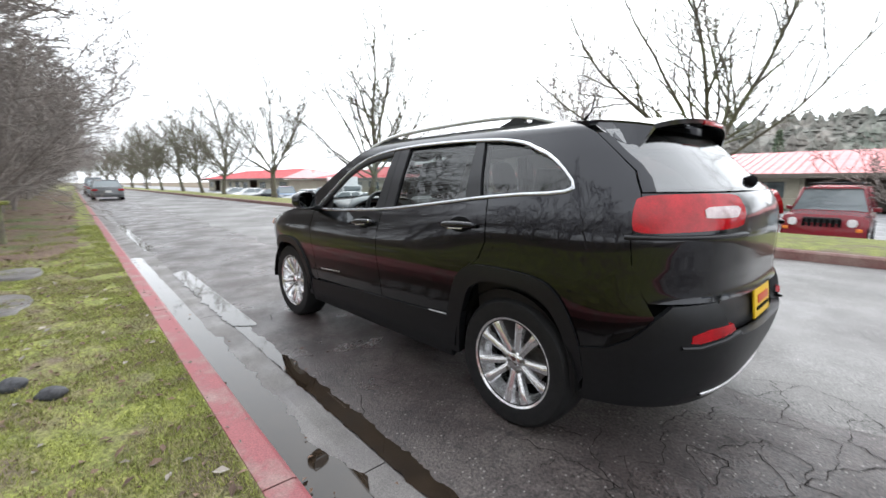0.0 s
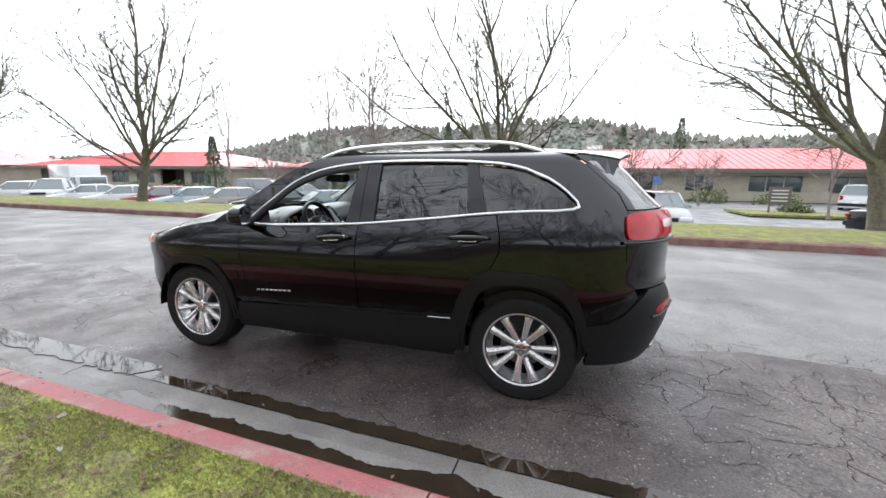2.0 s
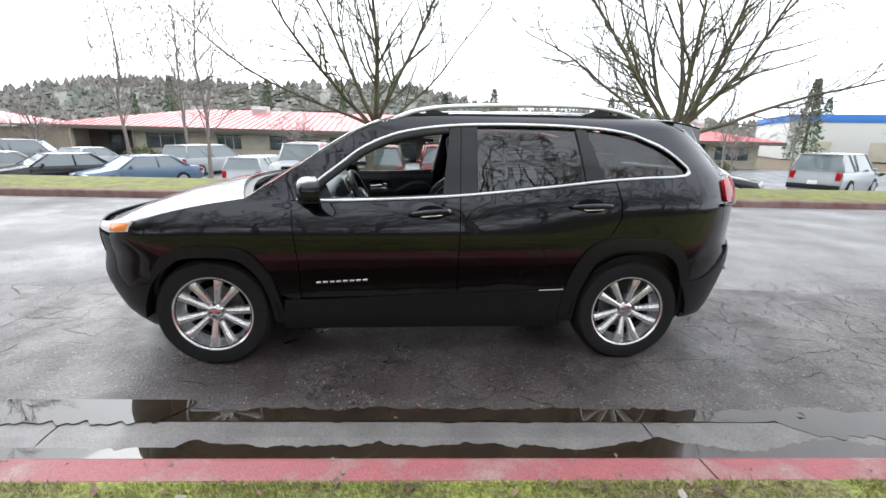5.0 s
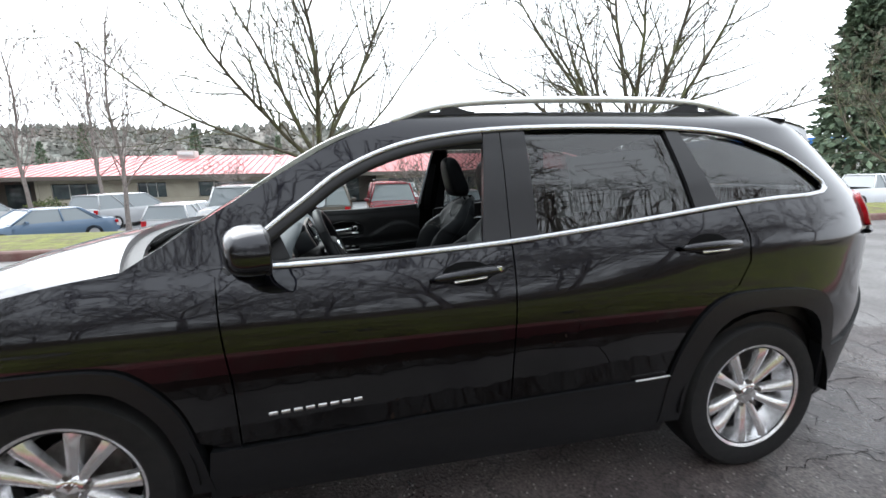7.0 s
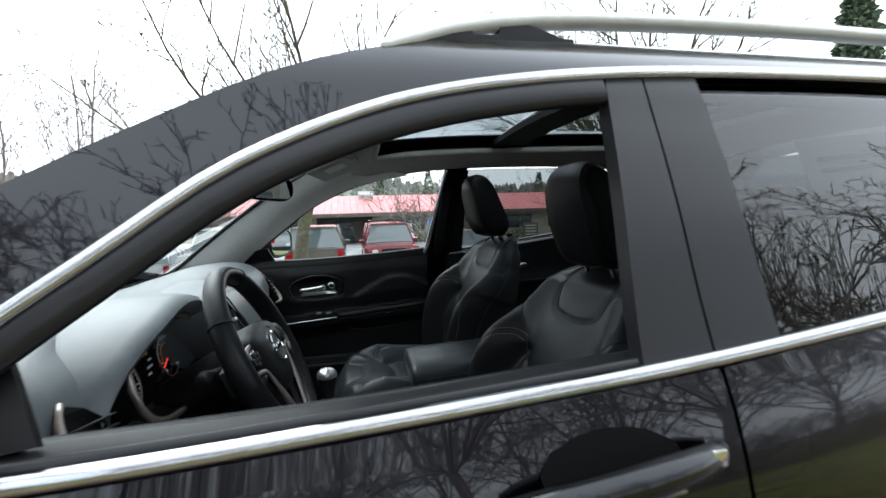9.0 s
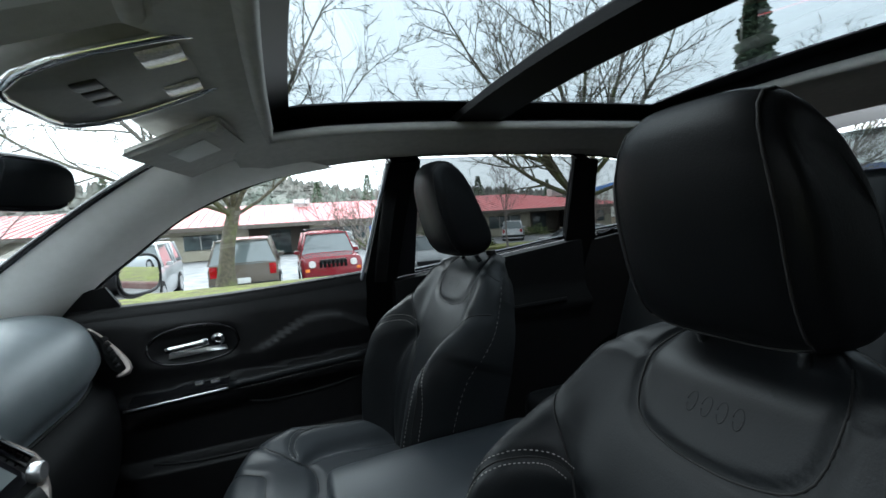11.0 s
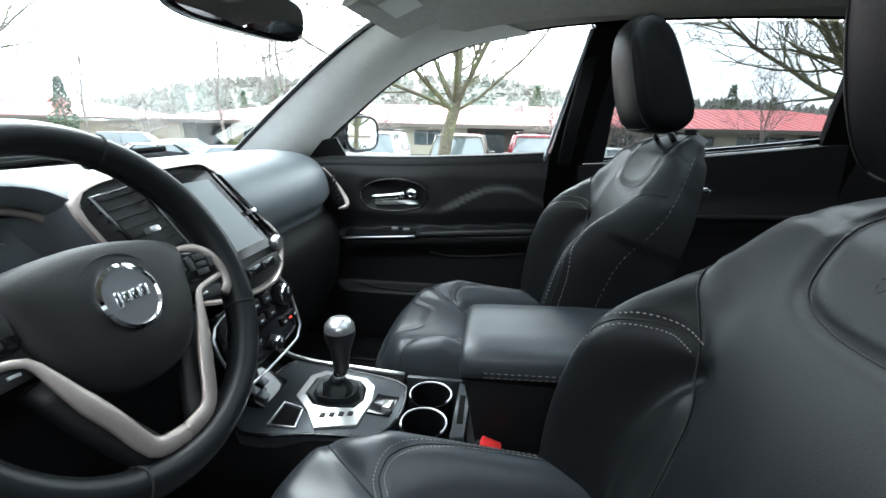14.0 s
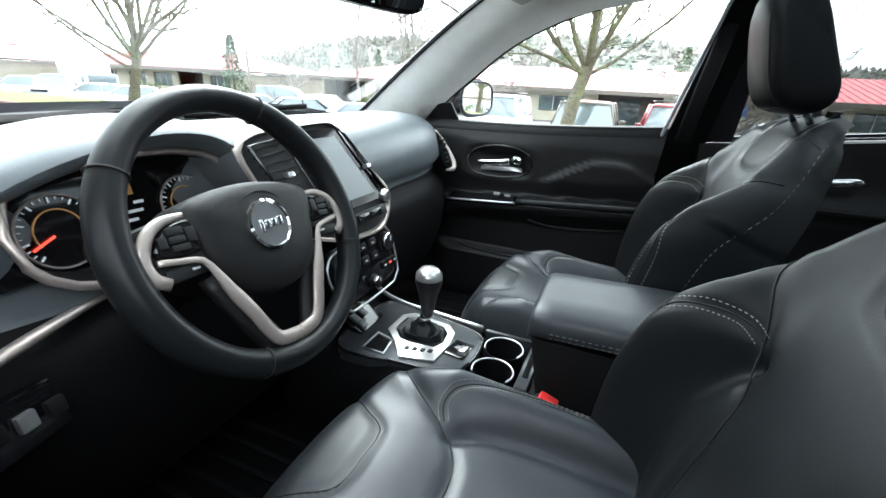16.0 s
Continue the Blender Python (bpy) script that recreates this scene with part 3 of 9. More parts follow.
    branch(Vector((0, 0, -0.15)), Vector((lean[0], lean[1], 1)).normalized(), trunk_h + 0.15, r0, 0)
    return vs, fs, marks + [(len(vs), len(fs))]


def bare_tree(name, label, spec, places, material, group="bare trees", limb_parts=True):
    first = None
    vs, fs, marks = grow(**spec)
    if limb_parts is False:
        marks = marks[:2] + marks[-1:]
    for x, y, z, turn, k in places:
        m = pose(x, y, z, 0, 0, turn) @ Matrix.Diagonal((k, k, k, 1))
        if first is None:
            first = thing(name, label, "tree", group)
            for i, ((a, c), (b, d)) in enumerate(zip(marks, marks[1:])):
                mk("trunk" if i == 0 else "limb" if limb_parts else "crown", vs[a:b], [tuple(k - a for k in f) for f in fs[c:d]], material, first, True)
            first.matrix_world = m
        else:
            t = copy_thing(first, Matrix.Identity(4))
            t.matrix_world = m


bare_tree("street_tree", "bare spreading street tree with mossy bark in the grass strip", dict(seed=3, trunk_h=1.9, height=9.2, limbs=10, spread=1.25, r0=0.19, kids=(14, 8, 4), min_r=0.006, limb_r=0.3),
          [(-1.5, 10.9, -0.08, 20, 1.05), (-28.5, 9.9, -0.05, 140, 1.1)], M_BARK)
bare_tree("street_tree", "bare many-limbed street tree with mossy bark in the grass strip", dict(seed=8, trunk_h=1.9, height=9.5, limbs=12, spread=1.3, r0=0.27, kids=(14, 8, 4), min_r=0.006, limb_r=0.28),
          [(8.95, 10.5, -0.06, 60, 1.05)], M_BARK)
bare_tree("street_tree", "bare upright street tree with dark trunk beside the road", dict(seed=12, trunk_h=2.3, height=9.6, limbs=12, spread=1.1, r0=0.18, kids=(11, 7, 3), leader=True, min_r=0.009),
          [(-16.3, 9.9, -0.05, 250, 1.0), (-40, 9.9, 0.0, 0, 1.05), (-47, 9.9, 0.0, 110, 0.95), (-55, 9.9, 0.0, 80, 1.1), (-66, 9.8, 0.0, 160, 1.0), (-78, 10, 0.0, 30, 1.1), (-92, 10, 0.0, 220, 1.1), (-110, 10, 0.0, 100, 1.1), (-130, 10, 0, 10, 1.1), (21, 10.6, -0.05, 50, 0.8)], M_BARK)
bare_tree("car_park_tree", "slender bare birch tree in the car park", dict(seed=21, trunk_h=3.0, height=11.0, limbs=8, spread=0.6, r0=0.11, kids=(9, 6, 2), leader=True, min_r=0.009, limb_r=0.28, fan=(0.6, 1.25)),
          [(-10.4, 20, -1.12, 0, 0.98), (-17.5, 33, -1.1, 60, 1.25), (-22.5, 34, -1.1, 120, 1.3), (-31, 30, -1.1, 200, 1.1), (14, 25, -1.0, 140, 0.62), (25, 30, -1.1, 20, 0.8), (31, 30, -1.1, 75, 0.85)], M_BARKG)
bare_tree("ornamental_tree", "small bushy bare tree by the offices", dict(seed=25, trunk_h=1.2, height=4.6, limbs=9, spread=1.3, r0=0.09, kids=(10, 6, 2), min_r=0.010),
          [(-9.0, 33, -1.1, 0, 1.0), (9.5, 33, -1.1, 90, 1.0), (-27, 31, -1.1, 200, 1.2), (3.0, 15.5, -0.85, 30, 0.95), (28, 33, -1.1, 150, 1.1)], M_BARKG)
rt = random.Random(77)
bare_tree("thicket_tree", "bare grey thicket tree leaning over the verge", dict(seed=31, trunk_h=2.0, height=7.0, limbs=10, spread=1.25, r0=0.085, kids=(11, 7, 3), droop=0.03, rise=0.02, reach=0.42, min_r=0.0075, fan=(0.25, 1.2)),
          [(-8.6 - i * 1.7 + rt.uniform(-0.6, 0.6), near(-8.6 - i * 1.7, -rt.uniform(2.6, 4.2)), 0.2, rt.uniform(0, 360), rt.uniform(1.1, 1.4)) for i in range(40)] + [(12.5 - i * 5.5, near(0, -6.6 - 1.1 * (i % 2)), 0.25, 67 * i, 1.5) for i in range(4)], M_TWIG, "thicket", limb_parts=False)
# Second list of places: unseen brush, added to darken the paint's low reflections.
bare_tree("thicket_tree", "bare brushy thicket tree in leaf litter", dict(seed=37, trunk_h=0.5, height=6.0, limbs=11, spread=1.0, r0=0.06, kids=(11, 7, 2), droop=0.0, rise=0.04, min_r=0.007),
          [(-8.2 - i * 1.6 + rt.uniform(-1, 1), near(-8.2 - i * 1.6, -rt.uniform(2.2, 6.0)), 0.25, rt.uniform(0, 360), rt.uniform(0.8, 1.2)) for i in range(44)] + [(12 - i * 0.75 + rt.uniform(-0.5, 0.5), near(12 - i * 0.75, -rt.uniform(5.2, 8.0)), 0.25, rt.uniform(0, 360), rt.uniform(0.30, 0.42)) for i in range(26)], M_TWIG, "thicket", limb_parts=False)
bare_tree("woodland_tree", "tall bare woodland tree behind the verge", dict(seed=41, trunk_h=3.4, height=14.0, limbs=12, spread=0.95, r0=0.15, kids=(10, 7, 2), leader=True, min_r=0.010, fan=(0.5, 1.2)),
          [(15 - i * 2.6 + rt.uniform(-1, 1), -13.5 - 2.4 * (i % 3) - rt.uniform(0, 2), 0.5, rt.uniform(0, 360), rt.uniform(0.7, 1.0)) for i in range(15)]
          + [(-120 - rt.uniform(0, 40), -8 + 2.2 * i, 0, rt.uniform(0, 360), rt.uniform(0.8, 1.2)) for i in range(15)], M_TWIG, "woodland", limb_parts=False)


# ---- buildings ----
def office(x0, x1, y0, depth, eave, ridge, zb, bays):
    """A long low office with a hipped red metal roof, fascia, walls and window bays."""
    b = thing("office_building", "long low beige office building with red metal roof", "building", "offices")
    th = 0.25
    ov = 1.6
    mk("roof", [(x0 - ov, y0 - ov, eave), (x1 + ov, y0 - ov, eave), (x1 + ov, y0 + depth + ov, eave), (x0 - ov, y0 + depth + ov, eave),
                (x0 + depth / 2, y0 + depth / 2, ridge), (x1 - depth / 2, y0 + depth / 2, ridge)],
       [(0, 1, 5, 4), (1, 2, 5), (2, 3, 4, 5), (3, 0, 4), (3, 2, 1, 0)], M_ROOF, b)
    vs, fs = [], []
    n = int((x1 - x0 + 2 * ov) / 0.62)
    for i in range(1, n):
        x = x0 - ov + (x1 - x0 + 2 * ov) * i / n
        f = min(1, (x - x0 + ov) / (depth / 2 + ov), (x1 + ov - x) / (depth / 2 + ov))
        p, q = Vector((x, y0 - ov, eave)), Vector((x, y0 - ov + f * (depth / 2 + ov), eave + f * (ridge - eave)))
        k = len(vs)
        for a in (p, q):
            vs += [(a.x - 0.03, a.y, a.z + 0.003), (a.x - 0.02, a.y, a.z + 0.07), (a.x + 0.02, a.y, a.z + 0.07), (a.x + 0.03, a.y, a.z + 0.003)]
        fs += [(k + j, k + j + 1, k + j + 5, k + j + 4) for j in range(3)]
    tagged(mk("standing_seams", vs, fs, M_ROOF, b), "red standing seams", kind="stuff")
    box("fascia", (x1 - x0 + 2 * ov + 0.1, 0.12, 0.34), ((x0 + x1) / 2, y0 - ov - 0.02, eave - 0.16), M_FASCIA, b)
    box("soffit", (x1 - x0 + 2 * ov, ov, 0.05), ((x0 + x1) / 2, y0 - ov / 2, eave - 0.31), M_WALL, b)
    w = (x1 - x0) / bays
    top = eave - 0.33
    for i in range(bays):
        a = x0 + i * w
        kind = (i * 7 + bays) % 5
        if kind == 2:       # recessed entrance
            box("entrance_wall", (w - 0.02, th, top - zb), (a + w / 2, y0 + 2.2, (top + zb) / 2), M_FASCIA, b)
            box("glass_door", (1.8, 0.06, 2.15), (a + w / 2, y0 + 2.03, zb + 1.08), M_PANE, b)
            for s in (0.15, w - 0.15):
                box("porch_post", (0.22, 0.22, top - zb), (a + s, y0, (top + zb) / 2), M_WALL, b)
            continue
        box("wall", (w - 0.004, th, 0.85), (a + w / 2, y0, zb + 0.42), M_WALL, b, bevel=0)
        box("wall", (w - 0.004, th, top - zb - 2.15), (a + w / 2, y0, (top + zb + 2.15) / 2), M_WALL, b, bevel=0)
        pier = w * (0.16 if kind != 1 else 0.3)
        for s in (pier / 2, w - pier / 2):
            box("pier", (pier - 0.004, th - 0.01, 1.29), (a + s, y0, zb + 1.5), M_WALL, b, bevel=0)
        win = w - 2 * pier
        for k in range(3):
            box("pane", (win / 3 - 0.06, 0.04, 1.22), (a + pier + win / 3 * (k + 0.5), y0 + 0.03, zb + 1.5), M_PANE, b)
        for k in range(4):
            box("mullion", (0.06, 0.1, 1.28), (a + pier + win / 3 * k, y0, zb + 1.5), M_FRAME, b)
    box("rear_wall", (x1 - x0, th, top - zb), ((x0 + x1) / 2, y0 + depth, (top + zb) / 2), M_WALL, b)
    for x in (x0, x1):
        box("end_wall", (th, depth, top - zb), (x, y0 + depth / 2, (top + zb) / 2), M_WALL, b)
    return b


office(-31, 36, 40, 16, 1.62, 3.6, -1.13, 12)
office(-66, -37, 34, 14, 1.62, 3.5, -1.13, 7)
office(-120, -72, 30, 14, 1.7, 3.6, -1.13, 10)

# ---- wooded hill far behind ----
hv, hf = [], []
ridge_h = spline([(-700, 10), (-420, 12), (-310, 14), (-255, 24), (-215, 36), (-160, 40), (-100, 38), (-40, 42), (10, 40), (45, 30), (80, 24), (140, 25), (200, 20), (300, 14), (420, 10), (700, 8)])
hx = [(-700 + 10 * i) for i in range(141)]
for x in hx:
    for j, (y, f) in enumerate(((200, -0.06), (235, 0.25), (265, 0.6), (290, 0.85), (320, 1.0), (380, 0.8))):
        hv.append((x, y, ridge_h(x) * 0.8 * f + 2 * noise.noise(Vector((x * 0.03, j, 0))) - 1.5))
for i in range(140):
    for j in range(5):
        a = i * 6 + j
        hf.append((a, a + 6, a + 7, a + 1))
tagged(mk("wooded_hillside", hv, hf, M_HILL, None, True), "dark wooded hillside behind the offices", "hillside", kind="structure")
cv, cf = [], []
rnd = random.Random(5)
for i in range(3600):
    x = rnd.uniform(-520, 480)
    f = rnd.random()
    y = 215 + 105 * f
    h0 = ridge_h(x) * 0.8 * min(1, max(0, np.interp(y, [200, 235, 265, 290, 320], [0, 0.25, 0.6, 0.85, 1.0])))
    hh = rnd.uniform(2.2, 6.5)
    r = hh * rnd.uniform(0.42, 0.85)
    k = len(cv)
    tiers = 4 if rnd.random() < 0.35 else 2
    for t in range(tiers):
        zb, zt = h0 - 2 + hh * t / tiers, h0 - 2 + hh * (t + 1.5) / tiers
        rr = r * (1 - 0.75 * t / tiers)
        k = len(cv)
        m = 6
        for a in range(m):
            q = 2 * math.pi * a / m + t
            kk = rr * rnd.uniform(0.6, 1.2)
            cv.append((x + kk * math.cos(q), y + kk * math.sin(q), zb + rnd.uniform(-0.5, 0.5)))
        cv.append((x + rnd.uniform(-0.3, 0.3), y, zt))
        cf += [(k + a, k + (a + 1) % m, k + m) for a in range(m)]
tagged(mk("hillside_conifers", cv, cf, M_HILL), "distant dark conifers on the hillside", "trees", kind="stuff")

# ---- the black SUV: body ----
suv = thing("black_suv", "glossy black five-door SUV with chrome trim parked on the road", "car")
W0 = spline([(0.15, 0.80), (0.3, 0.868), (0.45, 0.886), (0.6, 0.905), (0.75, 0.927), (0.84, 0.937), (0.90, 0.9355), (0.95, 0.927), (1.0, 0.911), (1.05, 0.891), (1.09, 0.872), (1.16, 0.843), (1.3, 0.793), (1.45, 0.735), (1.56, 0.683), (1.6, 0.645), (1.64, 0.58)])
BELT = spline([(-1.2, 1.06), (-0.8, 1.08), (-0.3, 1.09), (0.19, 1.122), (0.73, 1.18), (1.1, 1.225), (1.47, 1.26), (2.2, 1.28)])
XR = spline([(0.15, 2.02), (0.3, 2.17), (0.45, 2.24), (0.6, 2.28), (0.76, 2.275), (0.82, 2.25), (0.95, 2.25), (1.1, 2.25), (1.2, 2.235), (1.26, 2.20), (1.32, 2.13), (1.42, 2.03), (1.52, 1.93), (1.6, 1.82), (1.66, 1.7)])
XF = spline([(0.15, -2.00), (0.25, -2.14), (0.4, -2.24), (0.55, -2.285), (0.7, -2.25), (0.8, -2.26), (0.9, -2.22), (0.97, -2.1), (1.05, -1.95), (1.2, -1.7)])
RA, RL = 1.40, 1.35        # where the rear corner begins, and its unrolled length
FA, FL = -1.20, 1.45


def half_width(x, z):
    k = min(max((z - 0.85) / 0.25, 0), 1)
    zz = z - (BELT(x) - 1.10) * k * k * (3 - 2 * k) * min(1, max(0, (1.62 - z) / 0.3))
    return W0(zz)


def side(sgn):
    def surf(s, z, off):
        def raw(s, z):
            if s > RA:
                th = min(max((s - RA) / RL, 0), 1.0) * math.pi / 2
                w = half_width(RA, z)
                n = 2.9
                c, q = max(math.cos(th), 0) ** (2 / n), math.sin(th) ** (2 / n)
                return Vector((RA + (XR(z) - RA) * q, sgn * w * c, z))
            if s < FA:
                th = min(max((FA - s) / FL, 0), 1.0) * math.pi / 2
                w = half_width(FA, z)
                n = 2.7
                c, q = max(math.cos(th), 0) ** (2 / n), math.sin(th) ** (2 / n)
                return Vector((FA + (XF(z) - FA) * q, sgn * w * c, z))
            return Vector((s, sgn * half_width(s, z), z))
        p = raw(s, z)
        if off:
            e = 0.004
            n = (raw(s + e, z) - raw(s - e, z)).cross(raw(s, z + e) - raw(s, z - e))
            if n.length > 1e-12:
                n.normalize()
                p = p + n * off * (-1 if sgn > 0 else 1)
        return p
    return surf


def s_of(xv, z, end=1):
    """The unrolled coordinate of the body's outside at length xv."""
    if end > 0:
        if xv <= RA:
            return xv
        q = min((xv - RA) / (XR(z) - RA), 1)
        return RA + RL * math.asin(min(1, q ** (2.9 / 2))) / (math.pi / 2)
    if xv >= FA:
        return xv
    q = min((FA - xv) / (FA - XF(z)), 1)
    return FA - FL * math.asin(min(1, q ** (2.7 / 2))) / (math.pi / 2)


# side-view lines (length, height)
WIN_TOP = smooth_line([(-0.80, 1.085), (-0.69, 1.185), (-0.56, 1.285), (-0.41, 1.395), (-0.22, 1.478), (-0.01, 1.522), (0.22, 1.545), (0.51, 1.555), (0.80, 1.555), (1.0, 1.548), (1.17, 1.535), (1.33, 1.503), (1.44, 1.445), (1.53, 1.37), (1.575, 1.315), (1.575, 1.285)], 0.04)
WIN_BOT = smooth_line([(1.575, 1.285), (1.54, 1.268), (1.47, 1.258), (1.1, 1.225), (0.73, 1.18), (0.19, 1.122), (-0.3, 1.092), (-0.6, 1.082), (-0.80, 1.085)], 0.05)
WINDOW = [tuple(q) for q in WIN_TOP[:-1]] + [tuple(q) for q in WIN_BOT[:-1]]
EDGE = smooth_line([(-1.10, 1.09), (-0.95, 1.184), (-0.77, 1.297), (-0.42, 1.497), (-0.17, 1.584), (0.1, 1.611), (0.5, 1.622), (1.0, 1.628), (1.4, 1.618), (1.62, 1.60)], 0.05)
F_ARCH = [(-1.665, 0.40), (-1.70, 0.55), (-1.655, 0.68), (-1.56, 0.765), (-1.44, 0.80), (-1.18, 0.80), (-1.07, 0.75), (-0.975, 0.62), (-0.93, 0.45), (-0.90, 0.30)]
F_WELL = [(-1.62, 0.30), (-1.66, 0.5), (-1.61, 0.63), (-1.52, 0.71), (-1.40, 0.74), (-1.20, 0.735), (-1.11, 0.69), (-1.035, 0.59), (-0.99, 0.45), (-0.97, 0.30)]
R_ARCH = [(0.86, 0.30), (0.885, 0.50), (0.93, 0.66), (1.0, 0.79), (1.10, 0.86), (1.25, 0.875), (1.50, 0.865), (1.62, 0.82), (1.70, 0.70), (1.745, 0.55), (1.76, 0.42)]
R_WELL = [(0.965, 0.30), (0.985, 0.48), (1.03, 0.62), (1.09, 0.73), (1.19, 0.785), (1.33, 0.80), (1.47, 0.79), (1.58, 0.74), (1.65, 0.64), (1.69, 0.50), (1.70, 0.30)]


def fs_(line):
    """Side-view points to unrolled ones, at both ends."""
    return [(s_of(x, z, 1 if x > 0 else -1), z) for x, z in line]


def body_side(sgn, nm):
    S = side(sgn)
    fl = sgn > 0
    kw = dict(thick=0.025, flip=fl)
    arch_f, arch_r = fs_(smooth_line(F_ARCH, 0.04)), fs_(smooth_line(R_ARCH, 0.04))
    # front wing
    g = 0.003
    hood_edge = smooth_line([(-1.10, 1.088), (-1.3, 1.055), (-1.5, 1.012), (-1.68, 0.962), (-1.8, 0.925), (-1.92, 0.885)], 0.06)
    wing = [(-0.83 - g, 1.06), (-0.86, 1.08), (-1.10, 1.088)] + fs_(hood_edge)[1:] + [(s_of(-1.97, .83, -1), 0.83), (s_of(-1.97, .6, -1), 0.62), (s_of(-1.9, .5, -1), 0.5)] + arch_f[3:-4] + [(-0.80 - g, 0.44), (-0.80 - g, 0.7)]
    sheet("front_wing", wing, S, M_PAINT, suv, **kw)
    # doors
    sill = lambda x: 0.468 + 0.04 * (x + 0.8) / 1.65
    belt_f = [tuple(q) for q in smooth_line([(-0.80, 1.072), (-0.6, 1.07), (-0.3, 1.08), (0.0, 1.098), (0.19 - g, 1.11)], 0.06)]
    fd = [(-0.80 + g, sill(-0.8)), (0.185 - g, sill(0.19)), (0.185 - g, 0.8), (0.19 - g, 1.11)] + belt_f[::-1][1:] + [(-0.83 + g, 1.05), (-0.80 + g, 0.7)]
    door = sheet("front_door", fd, S, M_PAINT, suv, **kw)
    rd = [(0.185 + g, sill(0.19)), (0.86, sill(0.86))] + arch_r[1:4] + [(1.06, 0.845), (1.15, 0.90), (1.2, 1.0), (1.195, 1.1), (1.165, 1.218)] + [tuple(q) for q in smooth_line([(1.1, 1.212), (0.73, 1.168), (0.19 + g, 1.11)], 0.06)] + [(0.185 + g, 0.8)]
    rdoor = sheet("rear_door", rd, S, M_PAINT, suv, **kw)
    # rear quarter with the pillar up to the roof
    tail_l = [(s_of(2.0, .8), 0.80), (s_of(1.94, .95), 0.97), (s_of(1.93, 1.06), 1.07), (s_of(1.93, 1.26), 1.265), (s_of(1.875, 1.36), 1.36), (s_of(1.77, 1.46), 1.45), (s_of(1.66, 1.55), 1.545), (1.60, 1.602)]
    edge = [tuple(q) for q in EDGE]
    top_rev = [q for q in edge[::-1] if q[0] < 1.6]
    win_up = [tuple(q) for q in WIN_TOP]
    bot_rear = [(1.575, 1.285), (1.54, 1.26), (1.47, 1.248), (1.17 + g, 1.222)]
    quarter = [(1.17 + g, 1.222), (1.2 + g, 1.1), (1.205 + g, 1.0), (1.155 + g, 0.9), (1.07, 0.85)] + arch_r[5:-2] + [(s_of(1.76, .58), 0.56), (s_of(1.86, .58), 0.585), (s_of(1.95, .64), 0.64), (s_of(2.03, .74), 0.735)] + tail_l + top_rev + [(-1.10, 1.088), (-0.86, 1.08), (-0.80, 1.085)] + win_up[1:] + bot_rear[1:-1]
    sheet("body_side", quarter, S, M_PAINT, suv, **kw)
    # wheel-arch and sill cladding
    flare_f = arch_f + fs_(smooth_line(F_WELL, 0.04))[::-1]
    So = lambda s, z, off: S(s, z, off + 0.016)
    sheet("arch_flare", flare_f, So, M_CLAD, suv, thick=0.05, flip=fl)
    sheet("arch_flare", arch_r + fs_(smooth_line(R_WELL, 0.04))[::-1], So, M_CLAD, suv, thick=0.05, flip=fl)
    sheet("sill_cladding", [(-0.925, 0.25), (0.89, 0.25), (0.885, 0.515), (0.6, 0.508), (-0.1, 0.485), (-0.80, 0.452), (-0.90, 0.452)], lambda s, z, off: S(s, z, off + 0.012), M_CLAD, suv, thick=0.05, flip=fl)
    strip_on("sill_bright_strip", [(0.72, 0.520), (0.80, 0.523), (0.88, 0.527)], So, 0.006, 0.003, M_SATIN, suv, fl)
    # window surround
    line = [tuple(q) for q in WIN_TOP[:-1]] + [tuple(q) for q in WIN_BOT[:-1]]
    strip_on("chrome_window_surround", line, S, 0.018, 0.007, M_TRIMCHROME, suv, fl, closed=True)
    # blacked-out pillars
    topz = lambda x: float(np.interp(x, [q[0] for q in WIN_TOP[:-2]], [q[1] for q in WIN_TOP[:-2]])) - 0.008
    botz = lambda x: float(np.interp(x, [q[0] for q in WIN_BOT[::-1]], [q[1] for q in WIN_BOT[::-1]])) + 0.008
    Si = lambda s, z, off: S(s, z, off - 0.004)
    for a, b, c, d in ((0.082, 0.188, 0.130, 0.196) if sgn < 0 else (0.105, 0.188, 0.190, 0.197), (0.192, 0.30, 0.20, 0.30), (0.985, 1.10, 0.935, 1.0)):
        sheet("window_pillar", [(a, botz(a)), (b, botz(b)), (d, topz(d)), (c, topz(c))], Si, M_GLOSSBLK, suv, thick=0.03, flip=fl)
    # frame of the front window
    fr = [q for q in [tuple(q) for q in WIN_TOP] if q[0] < (0.13 if sgn < 0 else -0.02)]
    strip_on("front_window_frame", fr, lambda s, z, off: S(s, z - (0.02 if sgn < 0 else 0.006), off - 0.012), 0.05 if sgn < 0 else 0.016, 0.012, M_GLOSSBLK, suv, fl)
    strip_on("waist_seal", [(x, botz(x) + 0.004) for x in np.arange(-0.72, 0.1, 0.05)], lambda s, z, off: S(s, z, off - 0.012), 0.014, 0.004, M_GLOSSBLK, suv, fl)
    Sg = lambda s, z, off: S(s, z, off - 0.018)
    rg = [(0.298, botz(0.3)), (0.99, botz(0.99)), (0.938, topz(0.94)), (0.7, topz(0.7)), (0.5, topz(0.5)), (0.298, topz(0.3))]
    gl = [sheet("rear_door_glass", rg, Sg, M_TINT, suv, flip=fl)]
    qg = [(1.095, botz(1.1)), (1.3, botz(1.3)), (1.47, botz(1.47)), (1.56, 1.29), (1.565, 1.315), (1.52, 1.37), (1.43, 1.44), (1.32, 1.495), (1.16, 1.527), (0.995, 1.540)]
    gl.append(sheet("quarter_glass", qg, Sg, M_TINT, suv, flip=fl))
